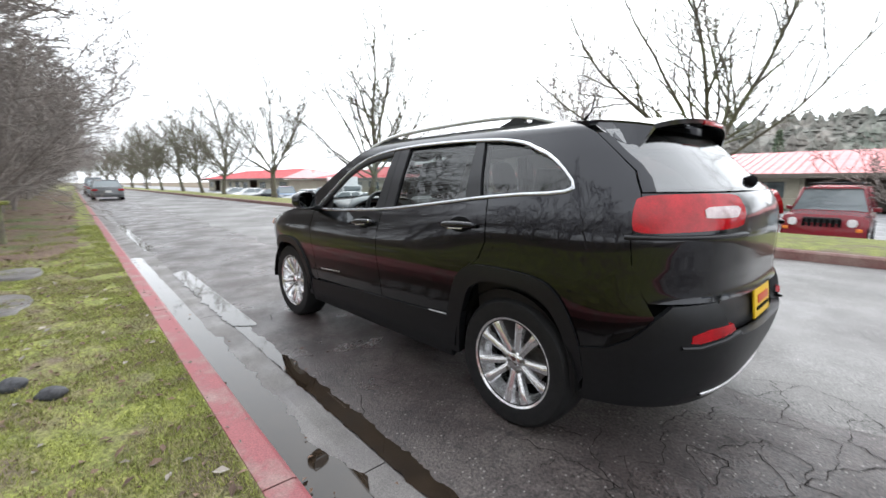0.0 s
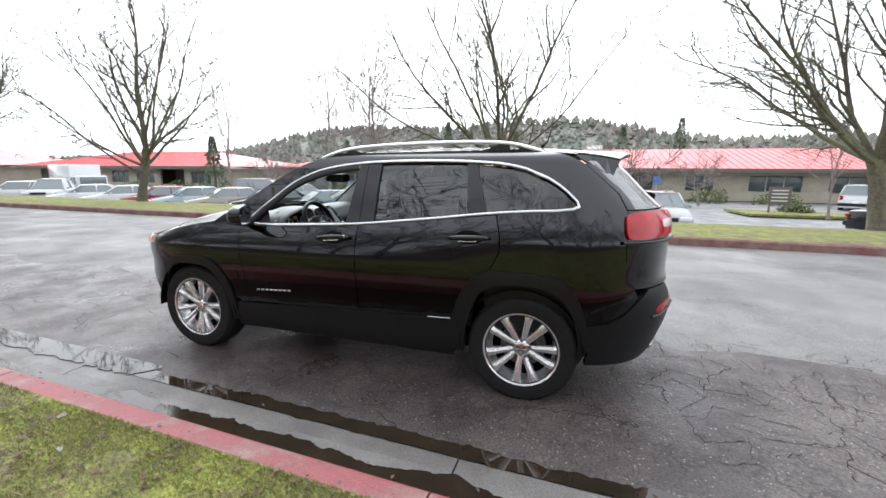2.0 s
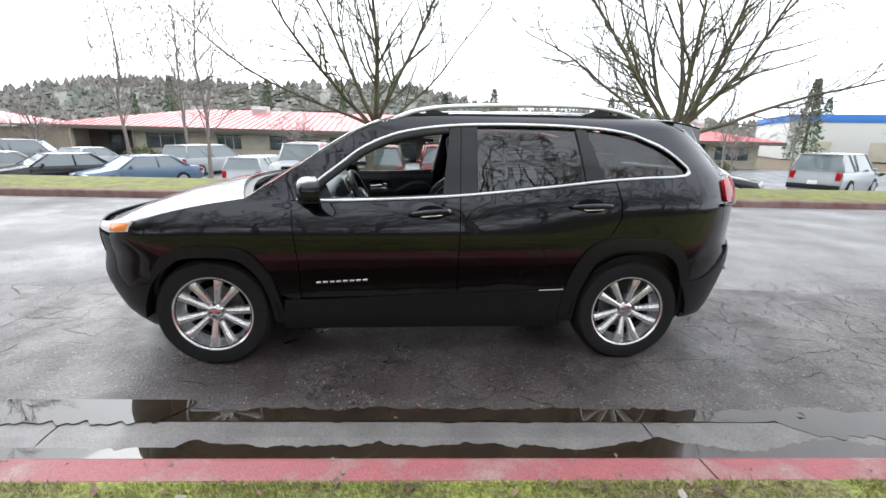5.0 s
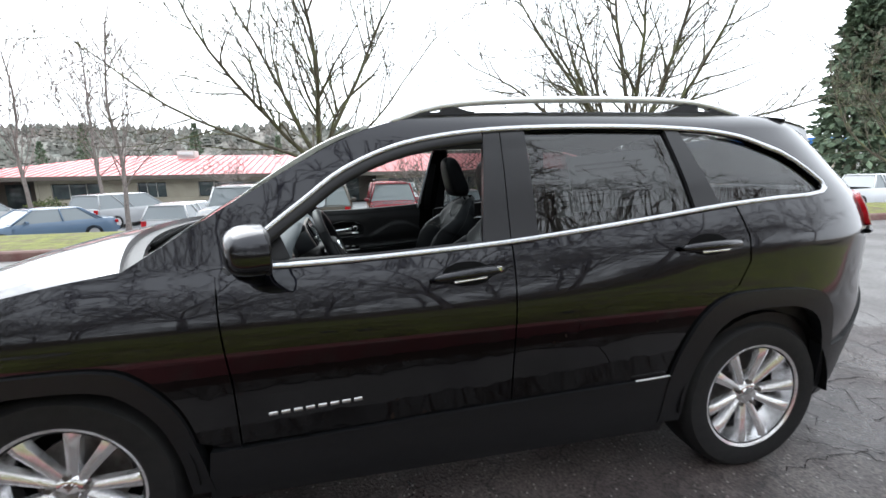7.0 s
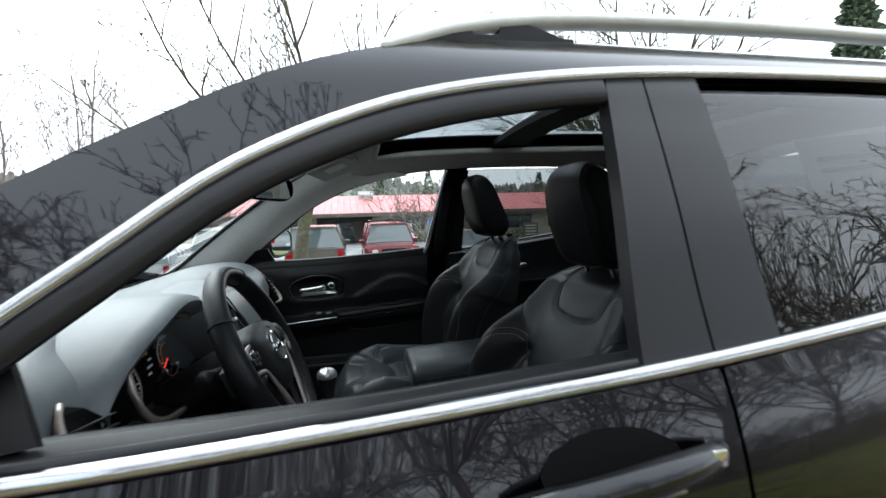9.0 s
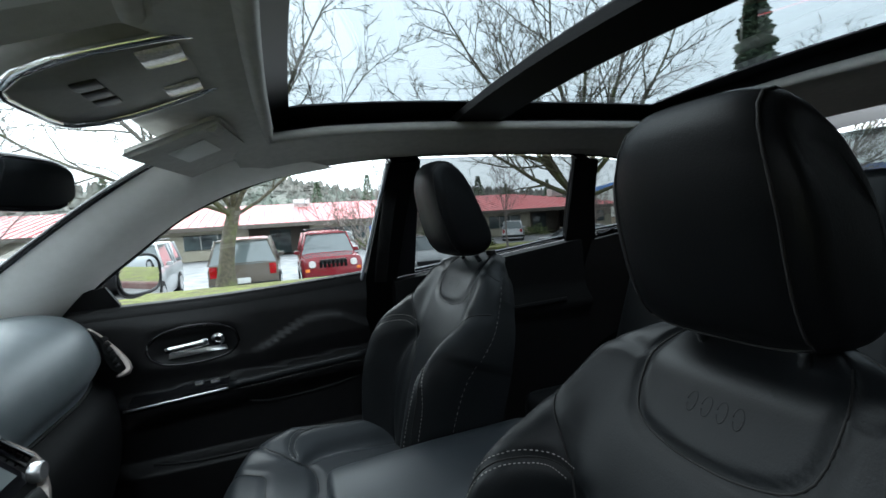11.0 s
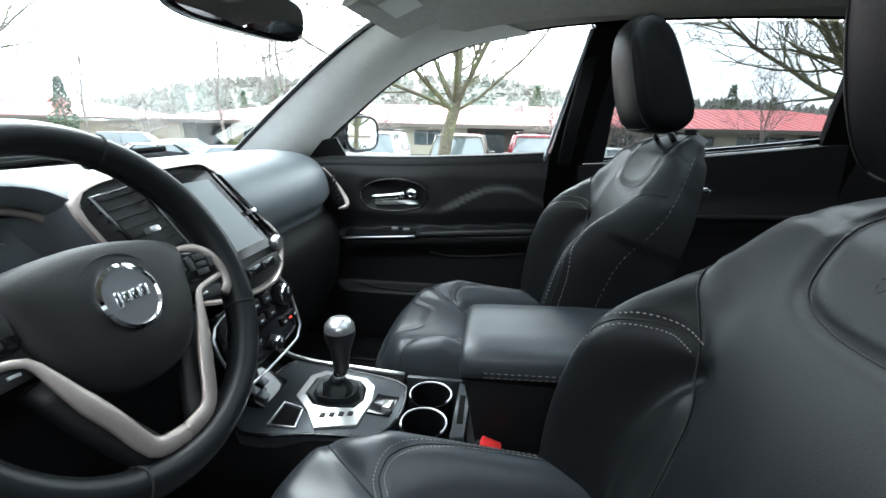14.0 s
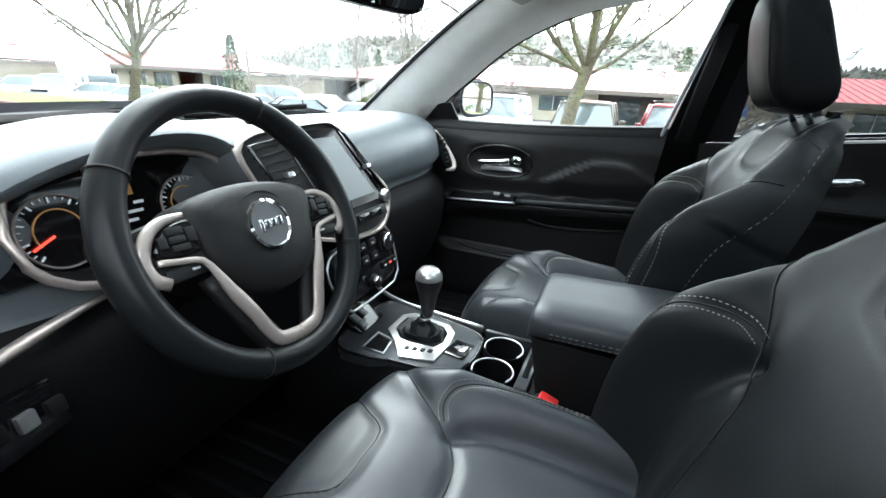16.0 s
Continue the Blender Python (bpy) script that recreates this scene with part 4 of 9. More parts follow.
    if sgn > 0:
        fg = [(-0.74, 1.10), (0.105, botz(0.105)), (0.188, topz(0.188))] + [(x, z - 0.008) for x, z in [tuple(q) for q in WIN_TOP][::-1] if -0.72 < x < 0.18]
        gl.append(sheet("front_door_glass", fg, Sg, M_GLASS, suv, flip=fl))
    for g_ in gl:
        g_.visible_shadow = False
    # corner of the rear: lamps and bumper
    s0, s1 = s_of(1.925, 1.18), RA + RL * 0.80
    lamp = smooth_line([(s0, 1.13), (s0 + 0.005, 1.21), (s0 + 0.06, 1.243), (s0 + 0.3, 1.25), (s1 - 0.05, 1.245), (s1, 1.21), (s1, 1.15), (s1 - 0.05, 1.118), (s0 + 0.3, 1.105), (s0 + 0.05, 1.10)], 0.008, True)
    So2 = lambda s, z, off: S(s, z, off + 0.018)
    lp = sheet("tail_lamp", lamp, So2, M_RED, suv, thick=0.05, step=(0.02, 0.02), flip=fl, label="red tail lamp")
    white = smooth_line([(s0 + 0.36, 1.160), (s0 + 0.355, 1.188), (s0 + 0.38, 1.198), (s1 - 0.05, 1.200), (s1 - 0.035, 1.188), (s1 - 0.06, 1.160)], 0.02, True)
    sheet("reversing_lamp", white, lambda s, z, off: S(s, z, off + 0.021), M_REVERSE, lp, thick=0.02, step=(0.02, 0.02), flip=fl)
    strip_on("lamp_lower_trim", [(s0 - 0.03 + 0.03 * i, 1.082) for i in range(24)], S, 0.02, 0.022, M_GLOSSBLK, suv, fl)
    # rear bumper half
    C = RA + RL
    bump = ([(s_of(1.74, .3), 0.30), (s_of(1.76, .42), 0.42), (s_of(1.745, .55), 0.56)] + [(s_of(1.86, .58), 0.582), (s_of(1.95, .64), 0.637), (s_of(2.03, .74), 0.732), (s_of(2.08, .78), 0.79), (s_of(2.2, .78), 0.797), (C - 0.42, 0.797), (C - 0.36, 0.66), (C - 0.30, 0.635), (C, 0.63), (C, 0.30)])
    sheet("rear_bumper", bump, lambda s, z, off: S(s, z, off + 0.012), M_CLAD, suv, thick=0.04, flip=fl)
    sheet("bumper_recess", [(C - 0.44, 0.785), (C - 0.38, 0.64), (C, 0.615), (C, 0.80), (C - 0.42, 0.80)], lambda s, z, off: S(s, z, off - 0.045), M_CLAD, suv, thick=0.02, flip=fl)
    rf = s_of(2.14, .66)
    sheet("reflector", [(rf, 0.632), (rf + 0.05, 0.628), (rf + 0.2, 0.65), (rf + 0.27, 0.668), (rf + 0.25, 0.70), (rf + 0.1, 0.69), (rf, 0.665)], lambda s, z, off: S(s, z, off + 0.014), M_RED, suv, thick=0.02, flip=fl)
    strip_on("reflector_bezel", [(rf - 0.05, 0.612), (rf + 0.05, 0.610), (rf + 0.2, 0.632), (rf + 0.3, 0.655)], lambda s, z, off: S(s, z, off + 0.012), 0.014, 0.012, M_GLOSSBLK, suv, fl)
    strip_on("skid_trim", [(C - 0.40 + 0.05 * i, 0.345) for i in range(9)], lambda s, z, off: S(s, z, off + 0.012), 0.018, 0.008, M_SATIN, suv, fl)
    # liftgate skin: below the glass
    gate = [(s_of(1.94, .9) + 0.008, 0.93), (s_of(2.0, .8) + 0.008, 0.80), (C, 0.80), (C, 1.262), (s_of(1.93, 1.26) + 0.006, 1.262), (s_of(1.93, 1.06) + 0.006, 1.07)]
    sheet("liftgate", gate, S, M_PAINT, suv, **kw)
    zs = [1.27, 1.33, 1.39, 1.45, 1.51, 1.56]
    lf = [(s_of(float(np.interp(z, [1.265, 1.36, 1.45, 1.56], [1.95, 1.90, 1.79, 1.67])), z), z) for z in zs]
    sheet("gate_pillar", [(s_of(1.93, 1.268) + 0.006, 1.268)] + [(a + 0.05, b) for a, b in lf[:-1]] + [(s_of(1.71, 1.54), 1.54), (s_of(1.67, 1.545), 1.54), (s_of(1.78, 1.455), 1.445), (s_of(1.882, 1.36), 1.36)], S, M_PAINT, suv, **kw)
    rw = sheet("rear_glass", [(lf[0][0] + 0.052, 1.272)] + [(a + 0.052, b) for a, b in lf[1:]] + [(C, 1.56), (C, 1.272)], lambda s, z, off: S(s, z, off - 0.004), M_REAR, suv, flip=fl)
    rw.visible_shadow = False
    # front bumper, headlamp
    Cf = FA - FL
    fb = [(s_of(-1.66, .3, -1), 0.20), (s_of(-1.665, .4, -1), 0.40), (s_of(-1.70, .55, -1), 0.55), (s_of(-1.75, .62, -1), 0.60), (s_of(-1.9, .5, -1), 0.5), (s_of(-1.97, .62, -1), 0.62), (s_of(-1.97, .83, -1), 0.83), (Cf, 0.83), (Cf, 0.22)]
    sheet("front_bumper", [(q[0] - 0.004, q[1]) for q in fb], S, M_CLAD, suv, thick=0.03, flip=fl)
    hl = [(s_of(-1.76, .94, -1), 0.935), (s_of(-1.80, .88, -1), 0.875), (s_of(-1.95, .85, -1), 0.855), (s_of(-2.08, .86, -1), 0.865), (s_of(-2.08, .89, -1), 0.895), (s_of(-1.93, .92, -1), 0.915)]
    hm = sheet("headlamp", hl, lambda s, z, off: S(s, z, off + 0.012), M_CLEARLENS, suv, thick=0.03, step=(0.02, 0.02), flip=fl)
    sheet("marker_lamp", [(s_of(-1.775, .93, -1), 0.925), (s_of(-1.805, .88, -1), 0.882), (s_of(-1.93, .86, -1), 0.865), (s_of(-1.92, .91, -1), 0.905)], lambda s, z, off: S(s, z, off + 0.016), M_AMBER, hm, thick=0.01, step=(0.02, 0.02), flip=fl)
    sheet("grille_half", [(s_of(-2.1, .88, -1), 0.875), (s_of(-2.1, .78, -1), 0.70), (Cf, 0.70), (Cf, 0.90), (s_of(-2.1, .88, -1), 0.90)], lambda s, z, off: S(s, z, off + 0.006), M_GLOSSBLK, suv, thick=0.01, flip=fl)
    # handles
    for hx, hz in ((0.01, 1.015), (1.005, 1.072)):
        slope = 0.09 if hx < 0.5 else 0.05
        pts = [S(hx - 0.135 + 0.27 * i / 12, hz + slope * (-0.135 + 0.27 * i / 12), 0.012 + 0.032 * math.sin(math.pi * i / 12) ** 0.6) for i in range(13)]
        h = tube("door_handle", pts, [0.010 + 0.009 * math.sin(math.pi * i / 12) ** 0.5 for i in range(13)], M_PAINT, door if hx < 0.5 else rdoor, n=10, label="black door handle with chrome strip")
        cup = smooth_line([(hx + 0.095 * math.cos(a), hz + 0.005 + 0.042 * math.sin(a)) for a in np.arange(0, 6.28, 0.5)], 0.02, True)
        sheet("handle_cup", cup, lambda s, z, off: S(s, z, off + 0.0015), M_DARK, h, flip=fl, step=(0.03, 0.03))
        strip_on("chrome_insert", [(hx - 0.06 + 0.02 * i, hz - 0.018 + slope * (-0.06 + 0.02 * i)) for i in range(7)], lambda s, z, off: S(s, z, off + 0.034), 0.010, 0.003, M_CHROME, h, fl)
    if sgn < 0:
        box("door_lock", (0.02, 0.006, 0.02), S(0.115, 1.026, 0.042), M_CHROME, door, bevel=0.003)
        # raised lettering on the door
        for i in range(8):
            a = -0.70 + i * 0.041
            strip_on("badge_bar", [(a, 0.570 + 0.06 * (i * 0.041)), (a + 0.029, 0.5722 + 0.06 * (i * 0.041))], S, 0.013, 0.004, M_SATIN, door, fl)
    sheet("mirror_base", [(-0.93, 1.02), (-0.77, 1.02), (-0.77, 1.10), (-0.80, 1.12), (-0.88, 1.09)], lambda s, z, off: S(s, z, off - 0.006), M_PAINT, suv, thick=0.02, flip=fl)
    # mirror
    thing_mirror(sgn)
    return S


def thing_mirror(sgn):
    """A door mirror: a rounded shell, flat behind, with its glass turned towards the driver."""
    m = pose(-0.672, -1.035, 1.158, 0, 0, 20) if sgn < 0 else pose(-0.630, 1.005, 1.198, 0, 0, -24)
    bm = bmesh.new()
    bmesh.ops.create_uvsphere(bm, u_segments=32, v_segments=20, radius=1, matrix=Matrix.Rotation(math.pi / 2, 4, 'Y'))
    for v in bm.verts:
        r = math.hypot(v.co.y, v.co.z)
        k = math.copysign(1, v.co.x)
        if k > 0 and r > 1e-6:       # the back stays full and flat
            v.co = Vector((min(1, (1 - r) * 5), v.co.y / r * min(1, r * 1.25), v.co.z / r * min(1, r * 1.25)))
        q = [math.copysign(abs(t) ** p, t) for t, p in zip(v.co, (0.8, 0.68, 0.68))]
        out = -sgn * q[1]            # +1 towards the car
        v.co = Vector((q[0] * (0.085 if q[0] < 0 else 0.026), q[1] * 0.102, q[2] * (0.080 if q[2] > 0 else 0.070) * (1 - 0.12 * max(0, -out)) + 0.008 * out * q[2]))
    bm.transform(m)
    body = part("mirror_housing", bm, M_PAINT, suv, "black door mirror")
    tube("mirror_foot", [(-0.755, sgn * 0.850, 1.080), (-0.745, sgn * 0.91, 1.092), (-0.72, sgn * 0.975, 1.115)], [0.040, 0.036, 0.034], M_CLAD, body, flat=0.8)
    rim = [(0.026, math.copysign(abs(math.cos(q)) ** 0.62, math.cos(q)) * 0.092, math.copysign(abs(math.sin(q)) ** 0.62, math.sin(q)) * 0.065 + 0.004) for q in np.arange(0, 6.28, 0.16)]
    tube("mirror_edge", [m @ Vector(p) for p in rim], 0.006, M_GLOSSBLK, body, n=6, closed=True)
    mk("mirror_glass", [m @ (Vector(p) + Vector((0.001, 0, 0))) for p in rim], [tuple(range(len(rim)))], M_MIRROR, body, label="mirror glass")
    return body


body_side(-1, "left")
body_side(1, "right")

# roof, with two glass panels let in
def roof_z(x, f):
    ze = float(np.interp(x, [q[0] for q in EDGE], [q[1] for q in EDGE]))
    return ze + 0.040 * (1 - f * f)


def roof_y(x):
    return half_width(x, float(np.interp(x, [q[0] for q in EDGE], [q[1] for q in EDGE])))


def roof_surf(x, v, off):
    xx = x - 0.022 * (1 - v * v) * max(0, (0.25 - x) / 0.45) if x < 0.25 else x + 0.06 * (1 - v * v) * max(0, (x - 1.2) / 0.4)
    return Vector((xx, v * roof_y(x), roof_z(x, v) + off))


SUN_A, SUN_B, SUN_V = -0.15, 1.07, 0.84
for poly in ([(-0.17, -1), (1.62, -1), (1.62, -SUN_V), (-0.17, -SUN_V)], [(-0.17, SUN_V), (1.62, SUN_V), (1.62, 1), (-0.17, 1)],
             [(-0.17, -SUN_V), (SUN_A, -SUN_V), (SUN_A, SUN_V), (-0.17, SUN_V)], [(SUN_B, -SUN_V), (1.62, -SUN_V), (1.62, SUN_V), (SUN_B, SUN_V)]):
    sheet("roof_panel", poly, roof_surf, M_PAINT, suv, thick=0.02, step=(0.08, 0.08))
for a, b in ((SUN_A, 0.37), (0.41, SUN_B)):
    g_ = sheet("sunroof_glass", [(a, -SUN_V), (b, -SUN_V), (b, SUN_V), (a, SUN_V)], lambda x, v, off: roof_surf(x, v, off + 0.002), M_SUNGLASS, suv, step=(0.08, 0.08))
    g_.visible_shadow = False
for poly in ([(SUN_A, -SUN_V), (SUN_B, -SUN_V), (SUN_B, -0.60), (SUN_A, -0.60)], [(SUN_A, 0.60), (SUN_B, 0.60), (SUN_B, SUN_V), (SUN_A, SUN_V)], [(SUN_A, -0.6), (-0.10, -0.6), (-0.10, 0.6), (SUN_A, 0.6)], [(0.98, -0.6), (SUN_B, -0.6), (SUN_B, 0.6), (0.98, 0.6)]):
    sheet("sunroof_band", poly, lambda x, v, off: roof_surf(x, v, off - 0.006), M_GLOSSBLK, suv, thick=0.004, step=(0.08, 0.08))
sheet("sunroof_crossbar", [(0.365, -SUN_V), (0.415, -SUN_V), (0.415, SUN_V), (0.365, SUN_V)], lambda x, v, off: roof_surf(x, v, off - 0.001), M_GLOSSBLK, suv, thick=0.03, step=(0.07, 0.08))

# windscreen
def ws(v, u, off):
    e = EDGE
    x = -1.10 + (-0.17 + 1.10) * u
    z = float(np.interp(x, [q[0] for q in e], [q[1] for q in e]))
    w = half_width(x, z) - 0.012
    return Vector((x - (0.12 - 0.10 * u) * (1 - v * v), v * w, z - 0.006 + (0.01 + 0.03 * u) * (1 - v * v) + off))


g_ = sheet("windscreen", [(-1, 0), (1, 0), (1, 1), (-1, 1)], ws, M_GLASS, suv, step=(0.1, 0.1), flip=False)
g_.visible_shadow = False
# bonnet
HOOD = smooth_line([(-1.10, 1.088), (-1.3, 1.055), (-1.5, 1.012), (-1.68, 0.962), (-1.8, 0.925), (-1.92, 0.885), (-2.05, 0.86), (-2.2, 0.85)], 0.05)


def hood_surf(x, v, off):
    z = float(np.interp(-x, [-q[0] for q in HOOD], [q[1] for q in HOOD]))
    w = side(1)(s_of(x, z, -1), z, 0).y
    xx = x - (0.16 * (x + 2.2) / 1.1 + 0.06 * (-1.1 - x) / 1.1) * (1 - v * v)
    return Vector((xx, v * w, z + (0.075 if x > -1.9 else 0.075 * max(0, (x + 2.2) / 0.3) ** 0.5) * (1 - abs(v) ** 3.5) + off))


sheet("bonnet", [(-2.18, -1), (-1.11, -1), (-1.11, 1), (-2.18, 1)], hood_surf, M_PAINT, suv, thick=0.02, step=(0.06, 0.08), flip=False)
sheet("cowl", [(-1.112, -0.97), (-1.05, -0.97), (-1.05, 0.97), (-1.112, 0.97)], lambda x, v, off: hood_surf(x, v, off) + Vector((0, 0, -0.02)), M_CLAD, suv, thick=0.02, step=(0.06, 0.08))
for a, b in ((-0.62, 0.05), (0.12, 0.62)):
    tube("wiper", [ws(a + (b - a) * i / 8, 0.03 + 0.05 * i / 8, 0.012) for i in range(9)], 0.009, M_DARK, suv, n=6)

# roof rails
RAIL_X, RAIL_H = [-0.22, -0.11, 0.05, 0.3, 0.6, 0.9, 1.12, 1.26, 1.40], [0.0, 0.022, 0.040, 0.050, 0.055, 0.055, 0.050, 0.034, 0.0]
for sgn in (-1, 1):
    yy = lambda x: sgn * (roof_y(x) - 0.02)
    pts = [(x, yy(x), roof_z(x, 1) + h) for x, h in zip(RAIL_X, RAIL_H)]
    rail = tube("roof_rail", smooth_line(pts, 0.06), 0.023, M_ALU, suv, n=12, flat=0.62, label="silver roof rail")
    for a, b, c, d in ((-0.20, 0.12, -0.07, -0.02), (1.02, 1.38, 1.19, 1.25)):
        hole = lambda x: 0.010 if c < x < d else max(0.006, float(np.interp(x, RAIL_X, RAIL_H)) * min(1, max(0.05, (b - x if a < 0 else x - a) / 0.12)))
        xs = sorted(list(np.linspace(a, b, 15)) + [c - 0.003, c + 0.003, d - 0.003, d + 0.003])
        vs = [(x, yy(x) + w, roof_z(x, 1) + h) for x in xs for w, h in ((-0.016, -0.012), (0.016, -0.012), (0.016, hole(x)), (-0.016, hole(x)))]
        fs = [(4 * i + j, 4 * i + (j + 1) % 4, 4 * i + 4 + (j + 1) % 4, 4 * i + 4 + j) for i in range(len(xs) - 1) for j in range(4)]
        fs += [(3, 2, 1, 0), tuple(len(vs) - 4 + j for j in range(4))]
        mk("rail_foot", vs, fs, M_GLOSSBLK, rail)

# spoiler over the rear glass
def spo(x, v, off):
    k = (x - 1.60) / 0.42
    xx = 1.60 + k * (0.37 - 0.09 * v * v)
    w = 0.60 - 0.05 * k
    z = 1.642 - 0.030 * abs(v) ** 2.2 - 0.022 * k * k - 0.02 * k * abs(v) ** 3
    return Vector((xx, v * w, z + off))


sheet("spoiler", [(1.595, -1), (2.02, -1), (2.02, 1), (1.595, 1)], spo, M_PAINT, suv, thick=0.022, step=(0.05, 0.08))
for sgn in (-1, 1):
    vs = [spo(1.60, sgn, -0.01), spo(1.75, sgn, -0.01), spo(1.9, sgn, -0.01), spo(2.02, sgn, -0.01)]
    dn = [Vector((1.70, sgn * 0.66, 1.54)), Vector((1.75, sgn * 0.655, 1.51)), Vector((1.80, sgn * 0.64, 1.48)), Vector((1.84, sgn * 0.62, 1.455))]
    vv = vs + dn
    vv = vv + [v + Vector((0, -sgn * 0.03, 0)) for v in vv]
    fs = [(0, 1, 5, 4), (1, 2, 6, 5), (2, 3, 7, 6), (8, 12, 13, 9), (9, 13, 14, 10), (10, 14, 15, 11), (3, 11, 15, 7), (4, 5, 13, 12), (5, 6, 14, 13), (6, 7, 15, 14), (0, 8, 9, 1), (1, 9, 10, 2), (2, 10, 11, 3), (0, 4, 12, 8)]
    fs = fs if sgn < 0 else [f[::-1] for f in fs]
    mk("spoiler_fin", vv, fs, M_PAINT, suv)
box("high_brake_lamp", (0.015, 0.30, 0.02), (1.962, 0, 1.602), M_RED, suv)
tube("rear_wiper", [(2.13, 0.02, 1.30), (2.15, 0.03, 1.31), (2.10, 0.30, 1.33), (2.05, 0.42, 1.35)], [0.03, 0.03, 0.01, 0.008], M_DARK, suv, n=8)
tube("antenna", [(1.36, -0.25, 1.66), (1.40, -0.25, 1.70), (1.43, -0.25, 1.80)], [0.012, 0.004, 0.003], M_DARK, suv, n=6)
# plate
plate = box("number_plate", (0.012, 0.30, 0.15), (2.250, 0, 0.722), mat("plate_yellow", (0.75, 0.48, 0.01), rough=0.4), suv, turn=(0, -6, 0), label="yellow dealer plate")
box("plate_mark", (0.004, 0.2, 0.04), (2.257, 0, 0.737), mat("plate_red", (0.5, 0.06, 0.02), rough=0.4), plate, turn=(0, -6, 0))
box("plate_mark", (0.004, 0.24, 0.018), (2.261, 0, 0.692), M_DARK, plate, turn=(0, -6, 0))
# underbody
box("underbody", (3.3, 1.4, 0.2), (0, 0, 0.34), M_DARK, suv, bevel=0.05)
for sx in (-1.34, 1.345):
    for sgn in (-1, 1):
        vs, fs = [], []
        for i in range(17):
            a = math.pi * i / 16
            for y in (0.55, 0.905):
                vs.append((sx + 0.40 * math.cos(a), sgn * y, 0.34 + 0.42 * math.sin(a)))
        fs = [(2 * i, 2 * i + 2, 2 * i + 3, 2 * i + 1) for i in range(16)] + [tuple(range(0, 34, 2))]
        mk("wheel_well", vs, fs, M_DARK, suv, True)


# wheels
def wheel(x, sgn):
    yc = sgn * 0.780
    o = -0.085          # outward
    at = (x, 0, 0.355)
    prof = [(0.228, -0.095), (0.245, -0.108), (0.27, -0.114), (0.31, -0.114), (0.338, -0.105), (0.352, -0.088), (0.357, -0.05), (0.358, 0.05), (0.352, 0.088), (0.33, 0.112), (0.27, 0.114), (0.228, 0.1)]
    flip_ = -sgn
    ob = lathe("wheel", [(r, yc - h * flip_ * 1.0) for r, h in prof], at, M_TYRE, suv, n=56, label="wheel with black road tyre")
    rim = lathe("rim", [(r, yc + sgn * h) for r, h in ((0.20, 0.02), (0.225, 0.06), (0.230, 0.100), (0.247, 0.108), (0.250, 0.100), (0.238, 0.07), (0.228, -0.02), (0.22, -0.09), (0.18, -0.09))], at, M_ALLOY, ob, n=56, label="polished alloy rim")
    cyl("brake_disc", 0.15, 0.02, (x, yc - sgn * 0.02, 0.355), M_DISC, ob, turn=(90, 0, 0), n=40)
    cyl("rim_back", 0.225, 0.01, (x, yc - sgn * 0.06, 0.355), M_DARK, ob, turn=(90, 0, 0), n=40)
    lathe("hub_cap", [(r, yc + sgn * h) for r, h in ((0.062, 0.045), (0.060, 0.066), (0.048, 0.078), (0.034, 0.080), (0.032, 0.084), (0.001, 0.086))], at, M_CHROME, ob, n=32)
    vs, fs = [], []
    for i in range(10):
        a = 2 * math.pi * (i + 0.09 * (1 if i % 2 else -1)) / 10 + 0.16
        for (r, w, h) in ((0.045, 0.017, 0.072), (0.10, 0.0185, 0.082), (0.16, 0.0215, 0.093), (0.205, 0.0245, 0.101), (0.238, 0.031, 0.098)):
            for q, d in ((-1.15, -0.032), (-0.95, -0.007), (-0.12, 0.002), (0.12, 0.002), (0.95, -0.007), (1.15, -0.032)):
                aa = a + q * w / r
                vs.append((x + r * math.cos(aa), yc + sgn * (h + d), 0.355 + r * math.sin(aa)))
        b = i * 30
        for j in range(4):
            for k in range(5):
                f = (b + j * 6 + k, b + j * 6 + k + 1, b + (j + 1) * 6 + k + 1, b + (j + 1) * 6 + k)
                fs.append(f if sgn < 0 else f[::-1])
    for i in range(10):
        b = i * 30
        sp = mk("spoke", vs[b:b + 30], [tuple(v - b for v in f) for f in fs[i * 20:(i + 1) * 20]], M_ALLOY, ob, True)
        sp.data.set_sharp_from_angle(angle=radians(35))
    for i in range(5):
        a = 2 * math.pi * i / 5 + 0.3
        cyl("wheel_nut", 0.011, 0.02, (x + 0.057 * math.cos(a), yc + sgn * 0.076, 0.355 + 0.057 * math.sin(a)), M_DISC, ob, turn=(90, 0, 0), n=6)


for x in (-1.35, 1.35):
    for sgn in (-1, 1):
        wheel(x, sgn)

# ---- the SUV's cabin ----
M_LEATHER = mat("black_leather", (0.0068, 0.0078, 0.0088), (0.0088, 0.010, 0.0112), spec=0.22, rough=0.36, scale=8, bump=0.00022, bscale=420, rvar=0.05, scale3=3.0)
# Lighter copy of the leather: skylight on cushions and lid is in the colour.
M_LITLEATHER = mat("leather_lit_from_above", (0.020, 0.0235, 0.0275), (0.025, 0.029, 0.0335), spec=0.45, rough=0.40, scale=8, bump=0.00022, bscale=420, rvar=0.05, scale3=3.0)
# The same leather again, blackened to hold the headrests' shade.
M_SHADELEATHER = mat("leather_in_shade", (0.0034, 0.0038, 0.0044), (0.0046, 0.0052, 0.0058), spec=0.12, rough=0.42, scale=8, bump=0.00025, bscale=520, rvar=0.05, scale3=3.0)
